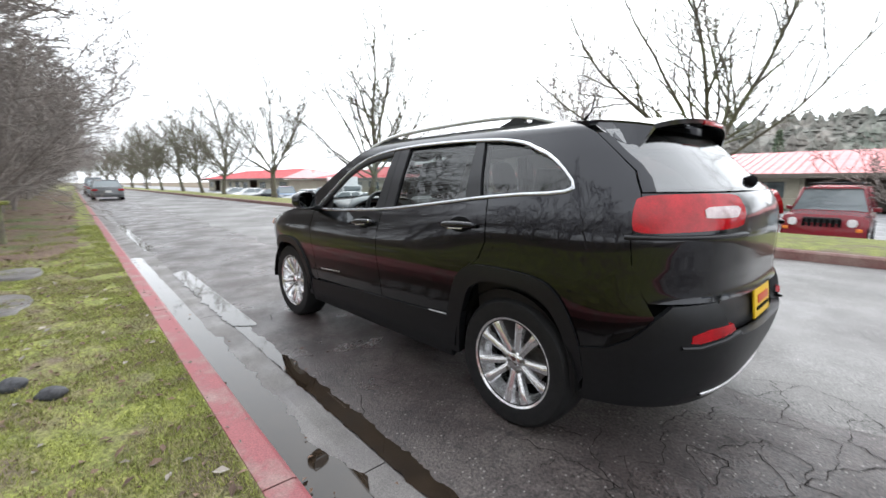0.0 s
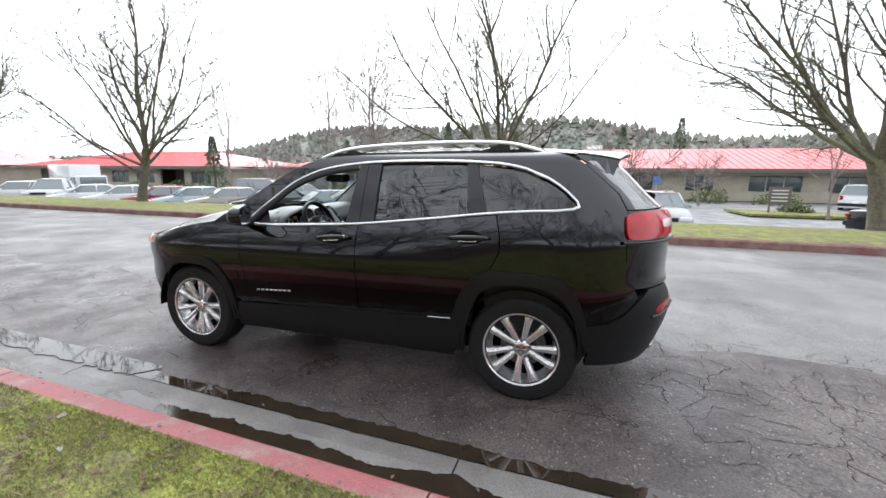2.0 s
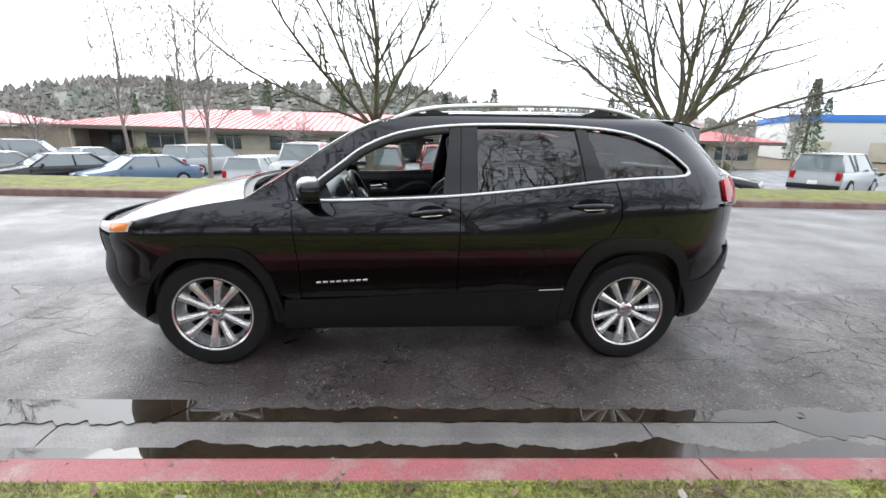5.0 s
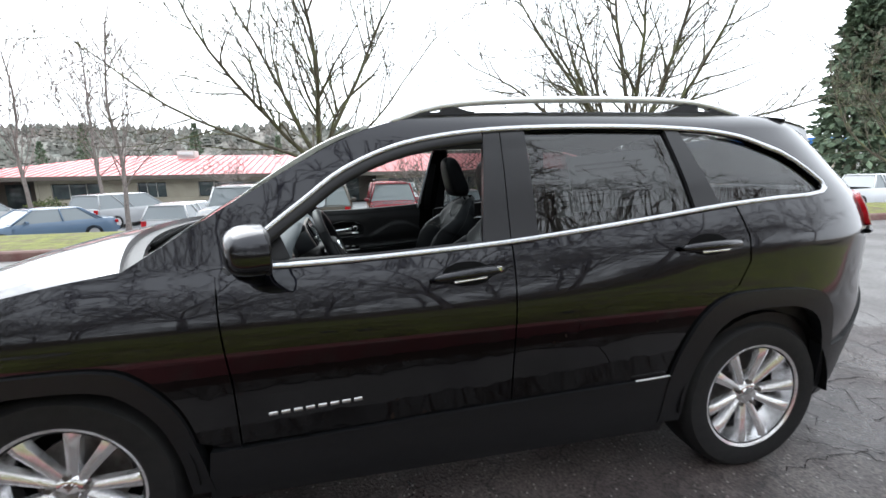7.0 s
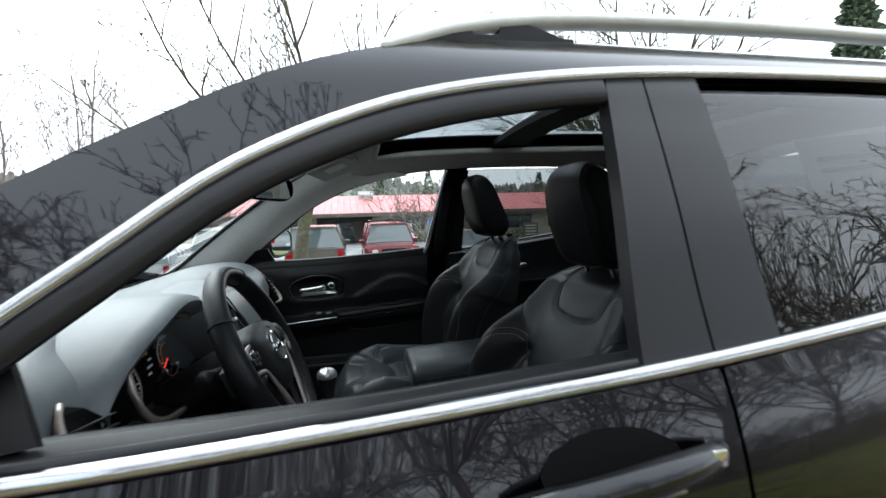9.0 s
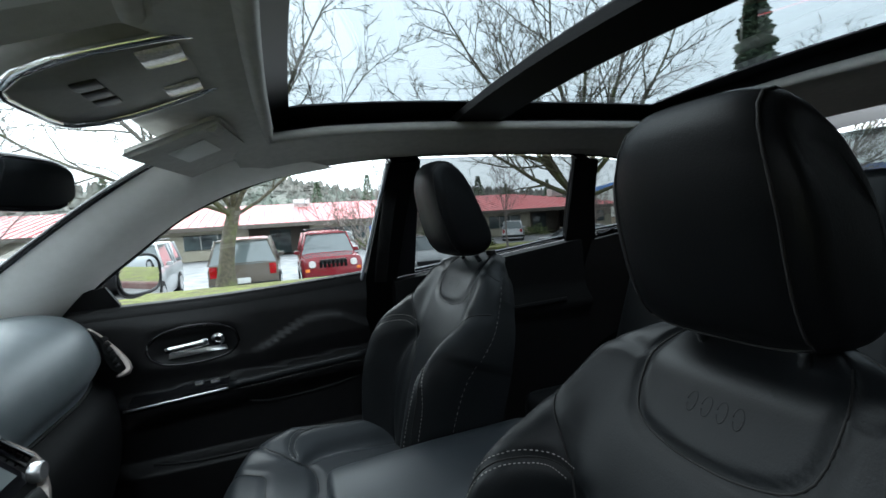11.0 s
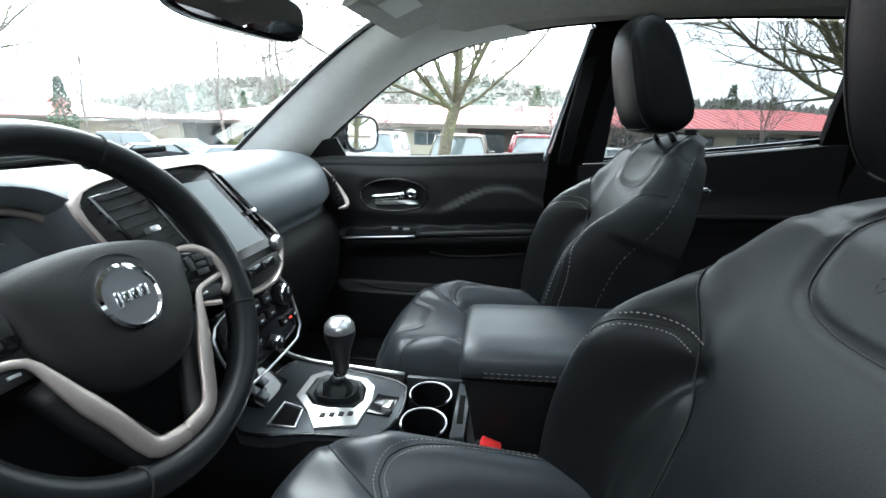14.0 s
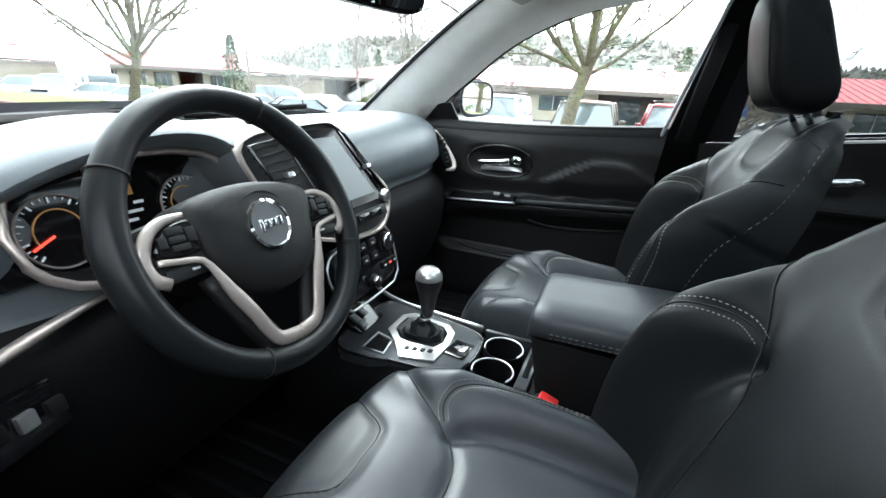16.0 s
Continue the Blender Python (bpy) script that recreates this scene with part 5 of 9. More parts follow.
# Bluish grey laid over a black skin carries the sky's sheen.
M_SHEENDASH = mat("sky_sheen_dash_skin", (0.092, 0.105, 0.113), (0.105, 0.12, 0.128), spec=0.55, rough=0.40, scale=20, bump=0.0004, bscale=500)
M_PLAST = mat("black_cabin_plastic", (0.0045, 0.0045, 0.005), (0.0068, 0.0068, 0.0074), spec=0.32, rough=0.5, scale=30, bump=0.0004, bscale=500)
# Black plastic with the cabin's shade painted into its colour.
M_SHADEPLAST = mat("shade_dark_plastic", (0.003, 0.003, 0.0033), (0.0042, 0.0042, 0.0046), spec=0.1, rough=0.6, scale=30, bump=0.0004, bscale=500)
M_CARPET = mat("black_carpet", (0.005, 0.005, 0.006), (0.009, 0.009, 0.010), spec=0.1, rough=0.95, scale=60, bump=0.003, bscale=300)
# Paler copy of the headliner: light falling on the pillars is in it.
M_LITPILLAR = mat("lit_pillar_trim", (0.80, 0.785, 0.745), (0.84, 0.825, 0.79), rough=0.75, scale=40, bump=0.0005, bscale=500)
M_LINER = mat("grey_headliner", (0.44, 0.43, 0.405), (0.50, 0.49, 0.46), rough=0.9, scale=40, bump=0.0008, bscale=500)
M_CHAMP = mat("champagne_trim", (0.44, 0.385, 0.35), rough=0.40, metal=0.75, fine=0.05, bscale=300)
M_PIANO = mat("piano_black", (0.006, 0.006, 0.007), rough=0.08)
M_STITCH = mat("pale_stitching", (0.26, 0.25, 0.235), rough=0.8)
M_SEAM = mat("seam_groove", (0.004, 0.004, 0.004), rough=0.8)
# Sky reflected in the unlit screen is put into this base grey.
M_SCREEN = mat("sky_pale_screen", (0.20, 0.22, 0.225), rough=0.12)
M_BUCKLE = mat("red_button", (0.65, 0.03, 0.03), rough=0.35)
M_PAPER = mat("white_label", (0.72, 0.72, 0.70), rough=0.7)
# White paper greyed to hold the shade behind tinted glass, which casts none.
M_SHADEPAPER = mat("shaded_paper_sheet", (0.24, 0.25, 0.255), rough=0.7)
M_YELLOW = mat("yellow_label", (0.75, 0.55, 0.10), rough=0.7)
# Pale because the highlight along the pillar edge is painted into it.
M_SEALGLINT = mat("seal_with_glint", (0.48, 0.52, 0.56), rough=0.35)
G_RED = glow("gauge_red", (0.9, 0.05, 0.03), 0.8)
G_WHITE = glow("gauge_white", (0.45, 0.48, 0.5), 0.15)
G_AMBER = glow("gauge_amber", (0.35, 0.18, 0.06), 0.08)


def loft(name, rings, material, parent, closed=True, caps=True, label="", smooth=True):
    """A skin through rings of equal length."""
    n = len(rings[0])
    vs = [v for r in rings for v in r]
    fs = []
    for i in range(len(rings) - 1):
        for k in range(n if closed else n - 1):
            k2 = (k + 1) % n
            fs.append((i * n + k, i * n + k2, (i + 1) * n + k2, (i + 1) * n + k))
    if caps and closed:
        fs.append(tuple(range(n - 1, -1, -1)))
        fs.append(tuple((len(rings) - 1) * n + k for k in range(n)))
    ob = mk(name, vs, fs, material, parent, smooth, label=label)
    if smooth:
        ob.data.set_sharp_from_angle(angle=radians(55))
    return ob


def stitches(name, pts, parent, r=0.0008, gap=2):
    """A row of short raised threads along points."""
    vs, fs = [], []
    for i in range(0, len(pts) - 1, gap):
        a, b = Vector(pts[i]), Vector(pts[i + 1])
        d = b - a
        if d.length < 1e-6:
            continue
        s = d.normalized().cross(Vector((0.31, 0.2, 0.93))).normalized() * r
        u = d.normalized().cross(s)
        k = len(vs)
        for q in (a, b):
            vs += [q + s, q + u, q - s, q - u]
        fs += [(k, k + 1, k + 5, k + 4), (k + 1, k + 2, k + 6, k + 5), (k + 2, k + 3, k + 7, k + 6), (k + 3, k, k + 4, k + 7)]
    ob = mk(name, vs, fs, M_STITCH, parent)
    return tagged(ob, kind="stuff")


# -- seats: a cushion and a backrest, each a padded skin with sewn seams drawn into it --
def dist_to(pts, line):
    """Distances of many plane points from a polyline."""
    a, b = line[:-1], line[1:]
    d = b - a
    l2 = np.maximum((d ** 2).sum(1), 1e-12)
    w = pts[:, None, :] - a[None]
    t = np.clip((w * d[None]).sum(2) / l2[None], 0, 1)
    return np.sqrt(((w - d[None] * t[..., None]) ** 2).sum(2)).min(1)


def sewn(vs, us, size, seams):
    """How deep a padded skin is drawn in at a grid of points by seams of (line, depth, width)."""
    g = np.array([(v * size[0], u * size[1]) for u in us for v in vs])
    out = np.zeros(len(g))
    for line, depth, width in seams:
        q = np.array([(a * size[0], b * size[1]) for a, b in line])
        out = np.maximum(out, depth * np.exp(-(dist_to(g, q) / width) ** 2))
    return out.reshape(len(us), len(vs))


def beside(line, size, gap):
    """A line kept a few millimetres beside another on a skin."""
    q = [np.array((a * size[0], b * size[1])) for a, b in line]
    out = []
    for i in range(len(q)):
        t = q[min(i + 1, len(q) - 1)] - q[max(i - 1, 0)]
        t = t / (np.linalg.norm(t) + 1e-9)
        p = q[i] + np.array((-t[1], t[0])) * gap
        out.append((p[0] / size[0], p[1] / size[1]))
    return out


BACK = smooth_line([(0.135, 0.66), (0.15, 0.74), (0.185, 0.86), (0.235, 1.0), (0.285, 1.12), (0.325, 1.20), (0.355, 1.245)], 0.02)
BACK_W = spline([(0, 0.245), (0.2, 0.262), (0.42, 0.268), (0.58, 0.262), (0.70, 0.245), (0.785, 0.222), (0.86, 0.196), (0.92, 0.165), (0.96, 0.132), (1.0, 0.075)])
BACK_SIZE, CUSH_SIZE = (0.25, 0.60), (0.25, 0.58)
BOLSTER = spline([(0, 0.085), (0.2, 0.105), (0.4, 0.118), (0.52, 0.112), (0.6, 0.088), (0.68, 0.052), (0.78, 0.026), (0.9, 0.010), (1.0, 0.0)])


def spine(u):
    i = u * (len(BACK) - 1)
    j = min(int(i), len(BACK) - 2)
    return BACK[j] + (BACK[j + 1] - BACK[j]) * (i - j), (BACK[j + 1] - BACK[j]) / np.linalg.norm(BACK[j + 1] - BACK[j])


def back_pt(v, u, off=0.0):
    """A point on the front of a backrest: v across, u up."""
    p, t = spine(u)
    a = abs(v)
    bol = BOLSTER(u) * math.exp(-((a - 0.86) / (0.20 if a < 0.86 else 0.3)) ** 2)
    edge = -0.060 * max(0, (a - 0.88) / 0.12) ** 2 * (1 - 0.6 * max(0, (u - 0.6) / 0.4))
    belly = 0.016 * math.sin(math.pi * min(1, u * 1.1)) * (1 - a * a)
    top = -0.045 * max(0, (u - 0.86) / 0.14) ** 2
    d = 0.014 + bol + edge + belly + top + off
    return Vector((p[0] - t[1] * d, v * BACK_W(u) * (1 - 0.04 * max(0, (a - 0.9) / 0.1) * (u < 0.6)), p[1] + t[0] * d))


def back_rear(v, u):
    p, t = spine(u)
    d = 0.115 * (1 - 0.3 * u) * (1 - 0.22 * abs(v) ** 4) * (1 - 0.30 * max(0, (u - 0.70) / 0.30) ** 1.8) * math.sqrt(1 - 0.75 * max(0, (u - 0.9) / 0.1) ** 2)
    return Vector((p[0] + t[1] * d, v * BACK_W(u) * (0.97 - 0.05 * max(0, (u - 0.6) / 0.4)), p[1] - t[0] * d))


def cush_pt(v, u, front, off=0.0):
    """A point on top of a cushion: v across, u from front to back."""
    a = abs(v)
    w = 0.262 - 0.03 * (1 - u) ** 3
    lip = -0.105 * max(0, (0.13 - u) / 0.13) ** 2
    bol = 0.060 * math.exp(-((a - 0.80) / 0.20) ** 2) * min(1, max(0, (u - 0.02) / 0.30))
    edge = -0.085 * max(0, (a - 0.86) / 0.14) ** 2
    z = 0.705 - 0.055 * u + lip + bol + edge + 0.014 * (1 - a * a) + 0.010 * math.exp(-((u - 0.27) / 0.14) ** 2) * (1 - a * a) + off
    return Vector((front + (0.22 - front) * u + 0.07 * a ** 3 * (1 - u) ** 3, v * w, z))


def mirrored(pts):
    return smooth_line([(-a, b) for a, b in pts[::-1] if a > 1e-6] + pts, 0.03)


def seat(yc, dx, dz, front, rest, label):
    s = thing("front_seat", label, "car seat", "front seats")
    vv = np.linspace(-1, 1, 91)
    # backrest
    us = np.linspace(0, 1, 76)
    panel = [smooth_line([(sg * a, b) for a, b in ((0.42, 0.0), (0.37, 0.2), (0.37, 0.36), (0.42, 0.48), (0.52, 0.545), (0.585, 0.598), (0.70, 0.66), (0.84, 0.715), (0.98, 0.765))], 0.02) for sg in (-1, 1)]
    crest = [smooth_line([(sg * a, b) for a, b in ((0.585, 0.598), (0.68, 0.606), (0.78, 0.58), (0.86, 0.52), (0.905, 0.43), (0.915, 0.3), (0.91, 0.14), (0.89, 0.0))], 0.0065) for sg in (-1, 1)]
    fold = [smooth_line([(sg * a, b) for a, b in ((0.53, 0.555), (0.60, 0.50), (0.655, 0.40), (0.665, 0.25), (0.64, 0.0))], 0.02) for sg in (-1, 1)]
    shield = mirrored([(0.0, 0.742), (0.16, 0.746), (0.34, 0.765), (0.45, 0.80), (0.52, 0.85), (0.60, 0.915), (0.66, 0.96)])
    yoke = [smooth_line([(sg * a, b) for a, b in ((0.565, 0.885), (0.72, 0.90), (0.86, 0.90), (0.99, 0.885))], 0.02) for sg in (-1, 1)]
    dents = [(q, 0.007, 0.010) for q in panel] + [(q, 0.007, 0.009) for q in crest] + [(q, 0.020, 0.017) for q in fold] + [(shield, 0.006, 0.008)] + [(q, 0.005, 0.008) for q in yoke]
    dent = sewn(vv, us, BACK_SIZE, dents)
    rv = np.linspace(1, -1, 25)
    rings = [[back_pt(v, u, -dent[j][i]) for i, v in enumerate(vv)] + [back_rear(v, u) for v in rv] for j, u in enumerate(us)]
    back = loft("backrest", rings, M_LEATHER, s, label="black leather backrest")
    for q, dp in [(c, 0.006) for c in panel + crest + yoke] + [(shield, 0.005)]:
        tube("backrest_seam", [back_pt(a, b, -dp) for a, b in q[::3]] if len(q) > 60 else [back_pt(a, b, -dp) for a, b in q], 0.0013, M_SEAM, back, n=5)
    for c in crest:
        for k in (-0.0075, 0.0075):
            stitches("bolster_stitching", [back_pt(a, b, -0.0028) for a, b in beside(c, BACK_SIZE, k)], back, r=0.0007)
    for sg in (-1, 1):
        side_line = [back_pt(sg, u).lerp(back_rear(sg, u), 0.12) + Vector((0, sg * 0.001, 0)) for u in np.arange(0.10, 0.93, 0.010)]
        stitches("side_stitching", side_line, back, r=0.0004)
    # embossed mark on the chest shield: four plain raised shapes
    for k in range(4):
        a = -0.13 + 0.085 * k
        tube("embossed_mark", [back_pt(a + 0.026 * math.cos(q), 0.835 + 0.016 * math.sin(q), -0.0006) for q in np.arange(0, 6.3, 0.45)], 0.0011, M_LEATHER, back, n=6)
    # cushion
    us = np.linspace(0, 1, 61)
    patch = mirrored([(0.0, 0.225), (0.16, 0.225), (0.27, 0.205), (0.36, 0.15), (0.46, 0.09), (0.60, 0.03)])
    arc = mirrored([(0.0, 0.43), (0.22, 0.42), (0.40, 0.375), (0.54, 0.30), (0.68, 0.21), (0.84, 0.13), (0.97, 0.09)])
    thigh = [smooth_line([(sg * a, b) for a, b in ((0.50, 0.345), (0.60, 0.325), (0.70, 0.345), (0.78, 0.42), (0.83, 0.55), (0.84, 0.75), (0.82, 1.0))], 0.0065) for sg in (-1, 1)]
    inner = [smooth_line([(sg * a, b) for a, b in ((0.42, 0.385), (0.52, 0.45), (0.57, 0.58), (0.58, 0.78), (0.57, 1.0))], 0.02) for sg in (-1, 1)]
    dents = [(patch, 0.006, 0.008), (arc, 0.008, 0.010)] + [(q, 0.006, 0.008) for q in thigh] + [(q, 0.018, 0.016) for q in inner]
    dent = sewn(vv, us, CUSH_SIZE, dents)
    low = [Vector((0, v * 0.232, 0.53)) for v in rv]
    rings = [[cush_pt(v, u, front, -dent[j][i]) for i, v in enumerate(vv)] + [q + Vector((front + 0.02 + (0.20 - front) * u, 0, 0)) for q in low] for j, u in enumerate(us)]
    cu = loft("cushion", [r[::-1] for r in rings], M_LITLEATHER, s, label="black leather cushion")
    for q, dp in [(patch, 0.005), (arc, 0.007)] + [(c[::3], 0.005) for c in thigh]:
        tube("cushion_seam", [cush_pt(a, b, front, -dp) for a, b in q], 0.0013, M_SEAM, cu, n=5)
    for c in thigh:
        for k in (-0.0075, 0.0075):
            stitches("cushion_stitching", [cush_pt(a, b, front, -0.0022) for a, b in beside(c, CUSH_SIZE, k)], cu, r=0.0007)
    tube("front_piping", [cush_pt(a, 0.012, front, -0.012) for a in np.arange(-0.96, 0.97, 0.04)], 0.0022, M_SEAM, cu, n=6)
    stitches("lip_stitching", [cush_pt(a, 0.02, front, 0.0) for a in np.arange(-0.9, 0.9, 0.024)], cu, r=0.0006)
    cu.location = (0, 0, -dz + (0.012 if dz else 0))
    base = box("seat_base", (0.50, 0.42, 0.14), (-0.05, 0, 0.49 - dz), M_SHADEPLAST, s, bevel=0.02)
    # headrest: a leaning pillow with its own front pad
    prof = smooth_line([(-0.035, -0.010), (-0.062, 0.03), (-0.082, 0.10), (-0.094, 0.17), (-0.086, 0.215), (-0.055, 0.232), (-0.016, 0.205), (0.020, 0.12), (0.056, 0.030), (0.050, -0.004), (0.02, -0.018)], 0.016, True)
    mid = np.array((-0.02, 0.105))

    def ring(f, grow_=1.0):
        a = abs(f)
        k = (1 - a ** 4.2) ** 0.30 if a < 0.999 else 0.0
        k = (0.60 + 0.40 * k) * grow_
        w = 0.110
        return [Vector((rest[0] + mid[0] + (p[0] - mid[0]) * k + 0.012 * a * a, f * w * (1 - 0.22 * max(0, (p[1] - 0.1) / 0.13) ** 2), rest[1] + mid[1] + (p[1] - mid[1]) * k)) for p in prof]
    hr = loft("headrest", [ring(f)[::-1] for f in (-1, -0.992, -0.97, -0.93, -0.86, -0.76, -0.6, -0.4, -0.2, 0, 0.2, 0.4, 0.6, 0.76, 0.86, 0.93, 0.97, 0.992, 1)], M_SHADELEATHER, s, label="black leather headrest")
    n = len(prof)
    front_half = [i for i in range(n) if prof[i][0] < -0.03 or prof[i][1] > 0.2]
    for f in (-0.80, 0.80):
        tube("headrest_seam", [ring(f, 1.002)[i] for i in front_half], 0.0016, M_SEAM, hr, n=5)
    for i in (front_half[0], front_half[-1]):
        tube("headrest_seam", [ring(f, 1.002)[i] for f in np.linspace(-0.80, 0.80, 17)], 0.0016, M_SEAM, hr, n=5)
    for dy in (-0.055, 0.055):
        foot = spine(0.985)[0]
        tube("headrest_post", [(foot[0] - 0.01, dy, foot[1] - 0.03), (rest[0], dy, rest[1] + 0.03)], 0.0065, M_CHROME, hr, n=12)
        cyl("post_guide", 0.013, 0.012, (foot[0] + 0.02, dy, foot[1] - 0.006), M_PLAST, hr, n=14)
    s.location = (dx, yc, dz)
    return s


seat(-0.392, -0.018, -0.045, -0.405, (0.318, 1.246), "black leather driver's seat with pale stitching")
seat(0.37, -0.005, 0.0, -0.365, (0.292, 1.244), "black leather passenger seat with pale stitching")

# rear bench, dark behind the front seats
bench = thing("rear_bench", "black leather rear bench seat", "car seat")
box("bench_cushion", (0.50, 1.26, 0.18), (0.86, 0, 0.60), M_LEATHER, bench, bevel=0.05, seg=3)
for y in (-0.43, 0.0, 0.43):
    box("bench_backrest", (0.14, 0.42 if y else 0.40, 0.60), (1.15, y, 0.93), M_LEATHER, bench, turn=(0, 18, 0), bevel=0.045, seg=3)
    box("bench_headrest", (0.09, 0.25, 0.17), (1.27, y, 1.30), M_LEATHER, bench, turn=(0, 12, 0), bevel=0.035, seg=3)

# floor
carpet = box("floor_carpet", (2.6, 1.44, 0.04), (0.15, 0, 0.43), M_CARPET, suv, bevel=0.01)
box("bulkhead", (0.05, 1.5, 0.62), (-0.98, 0, 0.74), M_CARPET, suv, bevel=0.01)
for sgn in (-1, 1):
    mat_ = box("floor_mat", (0.6, 0.45, 0.015), (-0.55, sgn * 0.37, 0.458), M_SHADEPLAST, suv, bevel=0.006)
    for i in range(7):
        box("mat_rib", (0.5, 0.012, 0.008), (-0.55, sgn * 0.37 - 0.15 + 0.05 * i, 0.468), M_PLAST, mat_, bevel=0.003)


# -- door panels --
def ease(a, b, x):
    k = min(max((x - a) / (b - a), 0), 1)
    return k * k * (3 - 2 * k)


def ledge(x):
    """Height of the armrest's upper edge along the door."""
    return 0.852 + 0.068 * (x + 0.57)


def crease(x):
    """The swooping crease that rises behind the release handle and falls towards the pillar."""
    return 0.945 + 0.095 * ease(-0.30, -0.06, x) - 0.05 * ease(-0.02, 0.14, x)


def door_inner(sgn):
    """The front door's inner skin at length x and height z."""
    def surf(x, z, off):
        y = 0.778 + 0.022 * ease(1.06, 1.14, z)
        d = ledge(x) - z
        run = ease(-0.66, -0.58, x) * ease(0.14, 0.06, x) if x > -0.2 else ease(-0.68, -0.60, x)
        shelf = 0.062 * ease(-0.012, 0.006, d) * (1 - 0.75 * ease(0.028, 0.10, d)) * run
        scoop = 0.020 * ease(-0.004, 0.022, crease(x) - z) * ease(0.0, 0.08, -d) * ease(-0.32, -0.18, x) if d < 0 else 0.0
        pod = 0.016 * math.exp(-(((x + 0.43) / 0.155) ** 4 + ((z - 0.99) / 0.075) ** 4))
        cup = 0.040 * math.exp(-(((x + 0.43) / 0.105) ** 4 + ((z - 0.99) / 0.046) ** 4))
        pocket = 0.050 * ease(0.665, 0.635, z) * ease(-0.70, -0.58, x)
        return Vector((x, sgn * (y - shelf - scoop - pod + cup - pocket - off), z))
    return surf


for sgn in (-1, 1):
    S = side(sgn)
    D = door_inner(sgn)
    fl = sgn < 0
    rise_ = 0.040 if sgn > 0 else 0.006
    belt_in = lambda x: BELT(x) + rise_
    poly = [(-0.80, 0.46), (0.13, 0.46), (0.13, 0.8), (0.10, 1.0), (0.115, belt_in(0.1))] + [(x, belt_in(x)) for x in np.arange(0.05, -0.72, -0.08)] + [(-0.76, 1.10), (-0.82, 0.9)]
    dp = sheet("door_panel", poly, D, M_PLAST, suv, thick=0.012, step=(0.02, 0.01), flip=fl)
    # rounded sill pad between panel and glass
    xs = np.arange(-0.74, 0.121, 0.06)
    rings = [[D(x, belt_in(x) - 0.03, 0.001), D(x, belt_in(x) - 0.012, 0.002), D(x, belt_in(x), -0.004), Vector((x, sgn * 0.815, belt_in(x) + 0.005)), Vector((x, sgn * (half_width(x, BELT(x)) - 0.03), belt_in(x) - 0.004)), Vector((x, sgn * (half_width(x, BELT(x)) - 0.025), BELT(x) - 0.03)), Vector((x, sgn * 0.80, BELT(x) - 0.05))] for x in xs]
    loft("door_sill_pad", rings if sgn > 0 else [r[::-1] for r in rings], M_PLAST, dp)
    # release handle in its cup
    ring = smooth_line([(-0.555, 0.985), (-0.53, 1.025), (-0.46, 1.048), (-0.37, 1.046), (-0.315, 1.02), (-0.305, 0.985), (-0.335, 0.95), (-0.42, 0.935), (-0.52, 0.943)], 0.02, True)
    tube("handle_surround", [D(a, b, 0.001) for a, b in ring], 0.0045, M_PIANO, dp, n=8, closed=True)
    hp = [D(-0.505, 0.984, 0.030), D(-0.46, 0.988, 0.036), D(-0.42, 0.993, 0.038), D(-0.39, 0.998, 0.034)]
    h_ = tube("release_handle", smooth_line(hp, 0.012), 0.0095, M_CHROME, dp, n=10, flat=1.25, label="chrome release handle")
    piv = D(-0.362, 1.000, 0.030)
    lathe("handle_pivot", [(0.010, -0.012), (0.019, -0.010), (0.0205, 0.0), (0.019, 0.010), (0.010, 0.012), (0.009, 0.0)], piv, M_CHROME, h_, axis='y', n=24)
    sheet("handle_base", [(-0.50, 0.955), (-0.34, 0.962), (-0.345, 0.975), (-0.50, 0.967)], lambda x, z, off: D(x, z, off + 0.010), M_SATIN, dp, thick=0.004, step=(0.02, 0.01), flip=fl)
    # armrest: glossy switch plate in front, padded ledge with stitching behind
    plate_top = [[D(x, ledge(x) + 0.010, 0.004), D(x, ledge(x) + 0.003, 0.012), D(x, ledge(x) - 0.006, 0.004), D(x, ledge(x) - 0.020, 0.002)] for x in np.arange(-0.60, -0.335, 0.02)]
    loft("switch_plate", plate_top if sgn < 0 else [r[::-1] for r in plate_top], M_PIANO, dp, closed=False)
    tube("armrest_trim", [D(x, ledge(x) - 0.010, 0.003) for x in np.arange(-0.61, -0.335, 0.03)], 0.0042, M_SATIN, dp, n=8, label="satin armrest trim")
    for k in range(2):
        p = D(-0.425 + 0.045 * k, ledge(-0.40) + 0.008, 0.008)
        box("window_switch", (0.024, 0.012, 0.010), p, M_SATIN, dp, bevel=0.003)
    pad = [D(x, ledge(x) - 0.004, 0.004) for x in np.arange(-0.335, 0.085, 0.03)]
    tube("armrest_pad", pad, 0.012, M_LEATHER, dp, n=10)
    stitches("armrest_stitching", [D(x, ledge(x) - 0.016, 0.0135) for x in np.arange(-0.325, 0.08, 0.005)], dp, r=0.0007)
    tube("pocket_edge", smooth_line([D(-0.56, 0.655, 0.004), D(-0.44, 0.648, 0.006), D(-0.30, 0.648, 0.006), D(0.05, 0.65, 0.004)], 0.03), 0.005, M_PLAST, dp, n=8)
    tube("grip_lip", smooth_line([D(-0.29, 0.795, 0.001), D(-0.23, 0.778, 0.003), D(-0.08, 0.785, 0.003), D(0.06, 0.805, 0.002)], 0.03), 0.005, M_PLAST, dp, n=8)
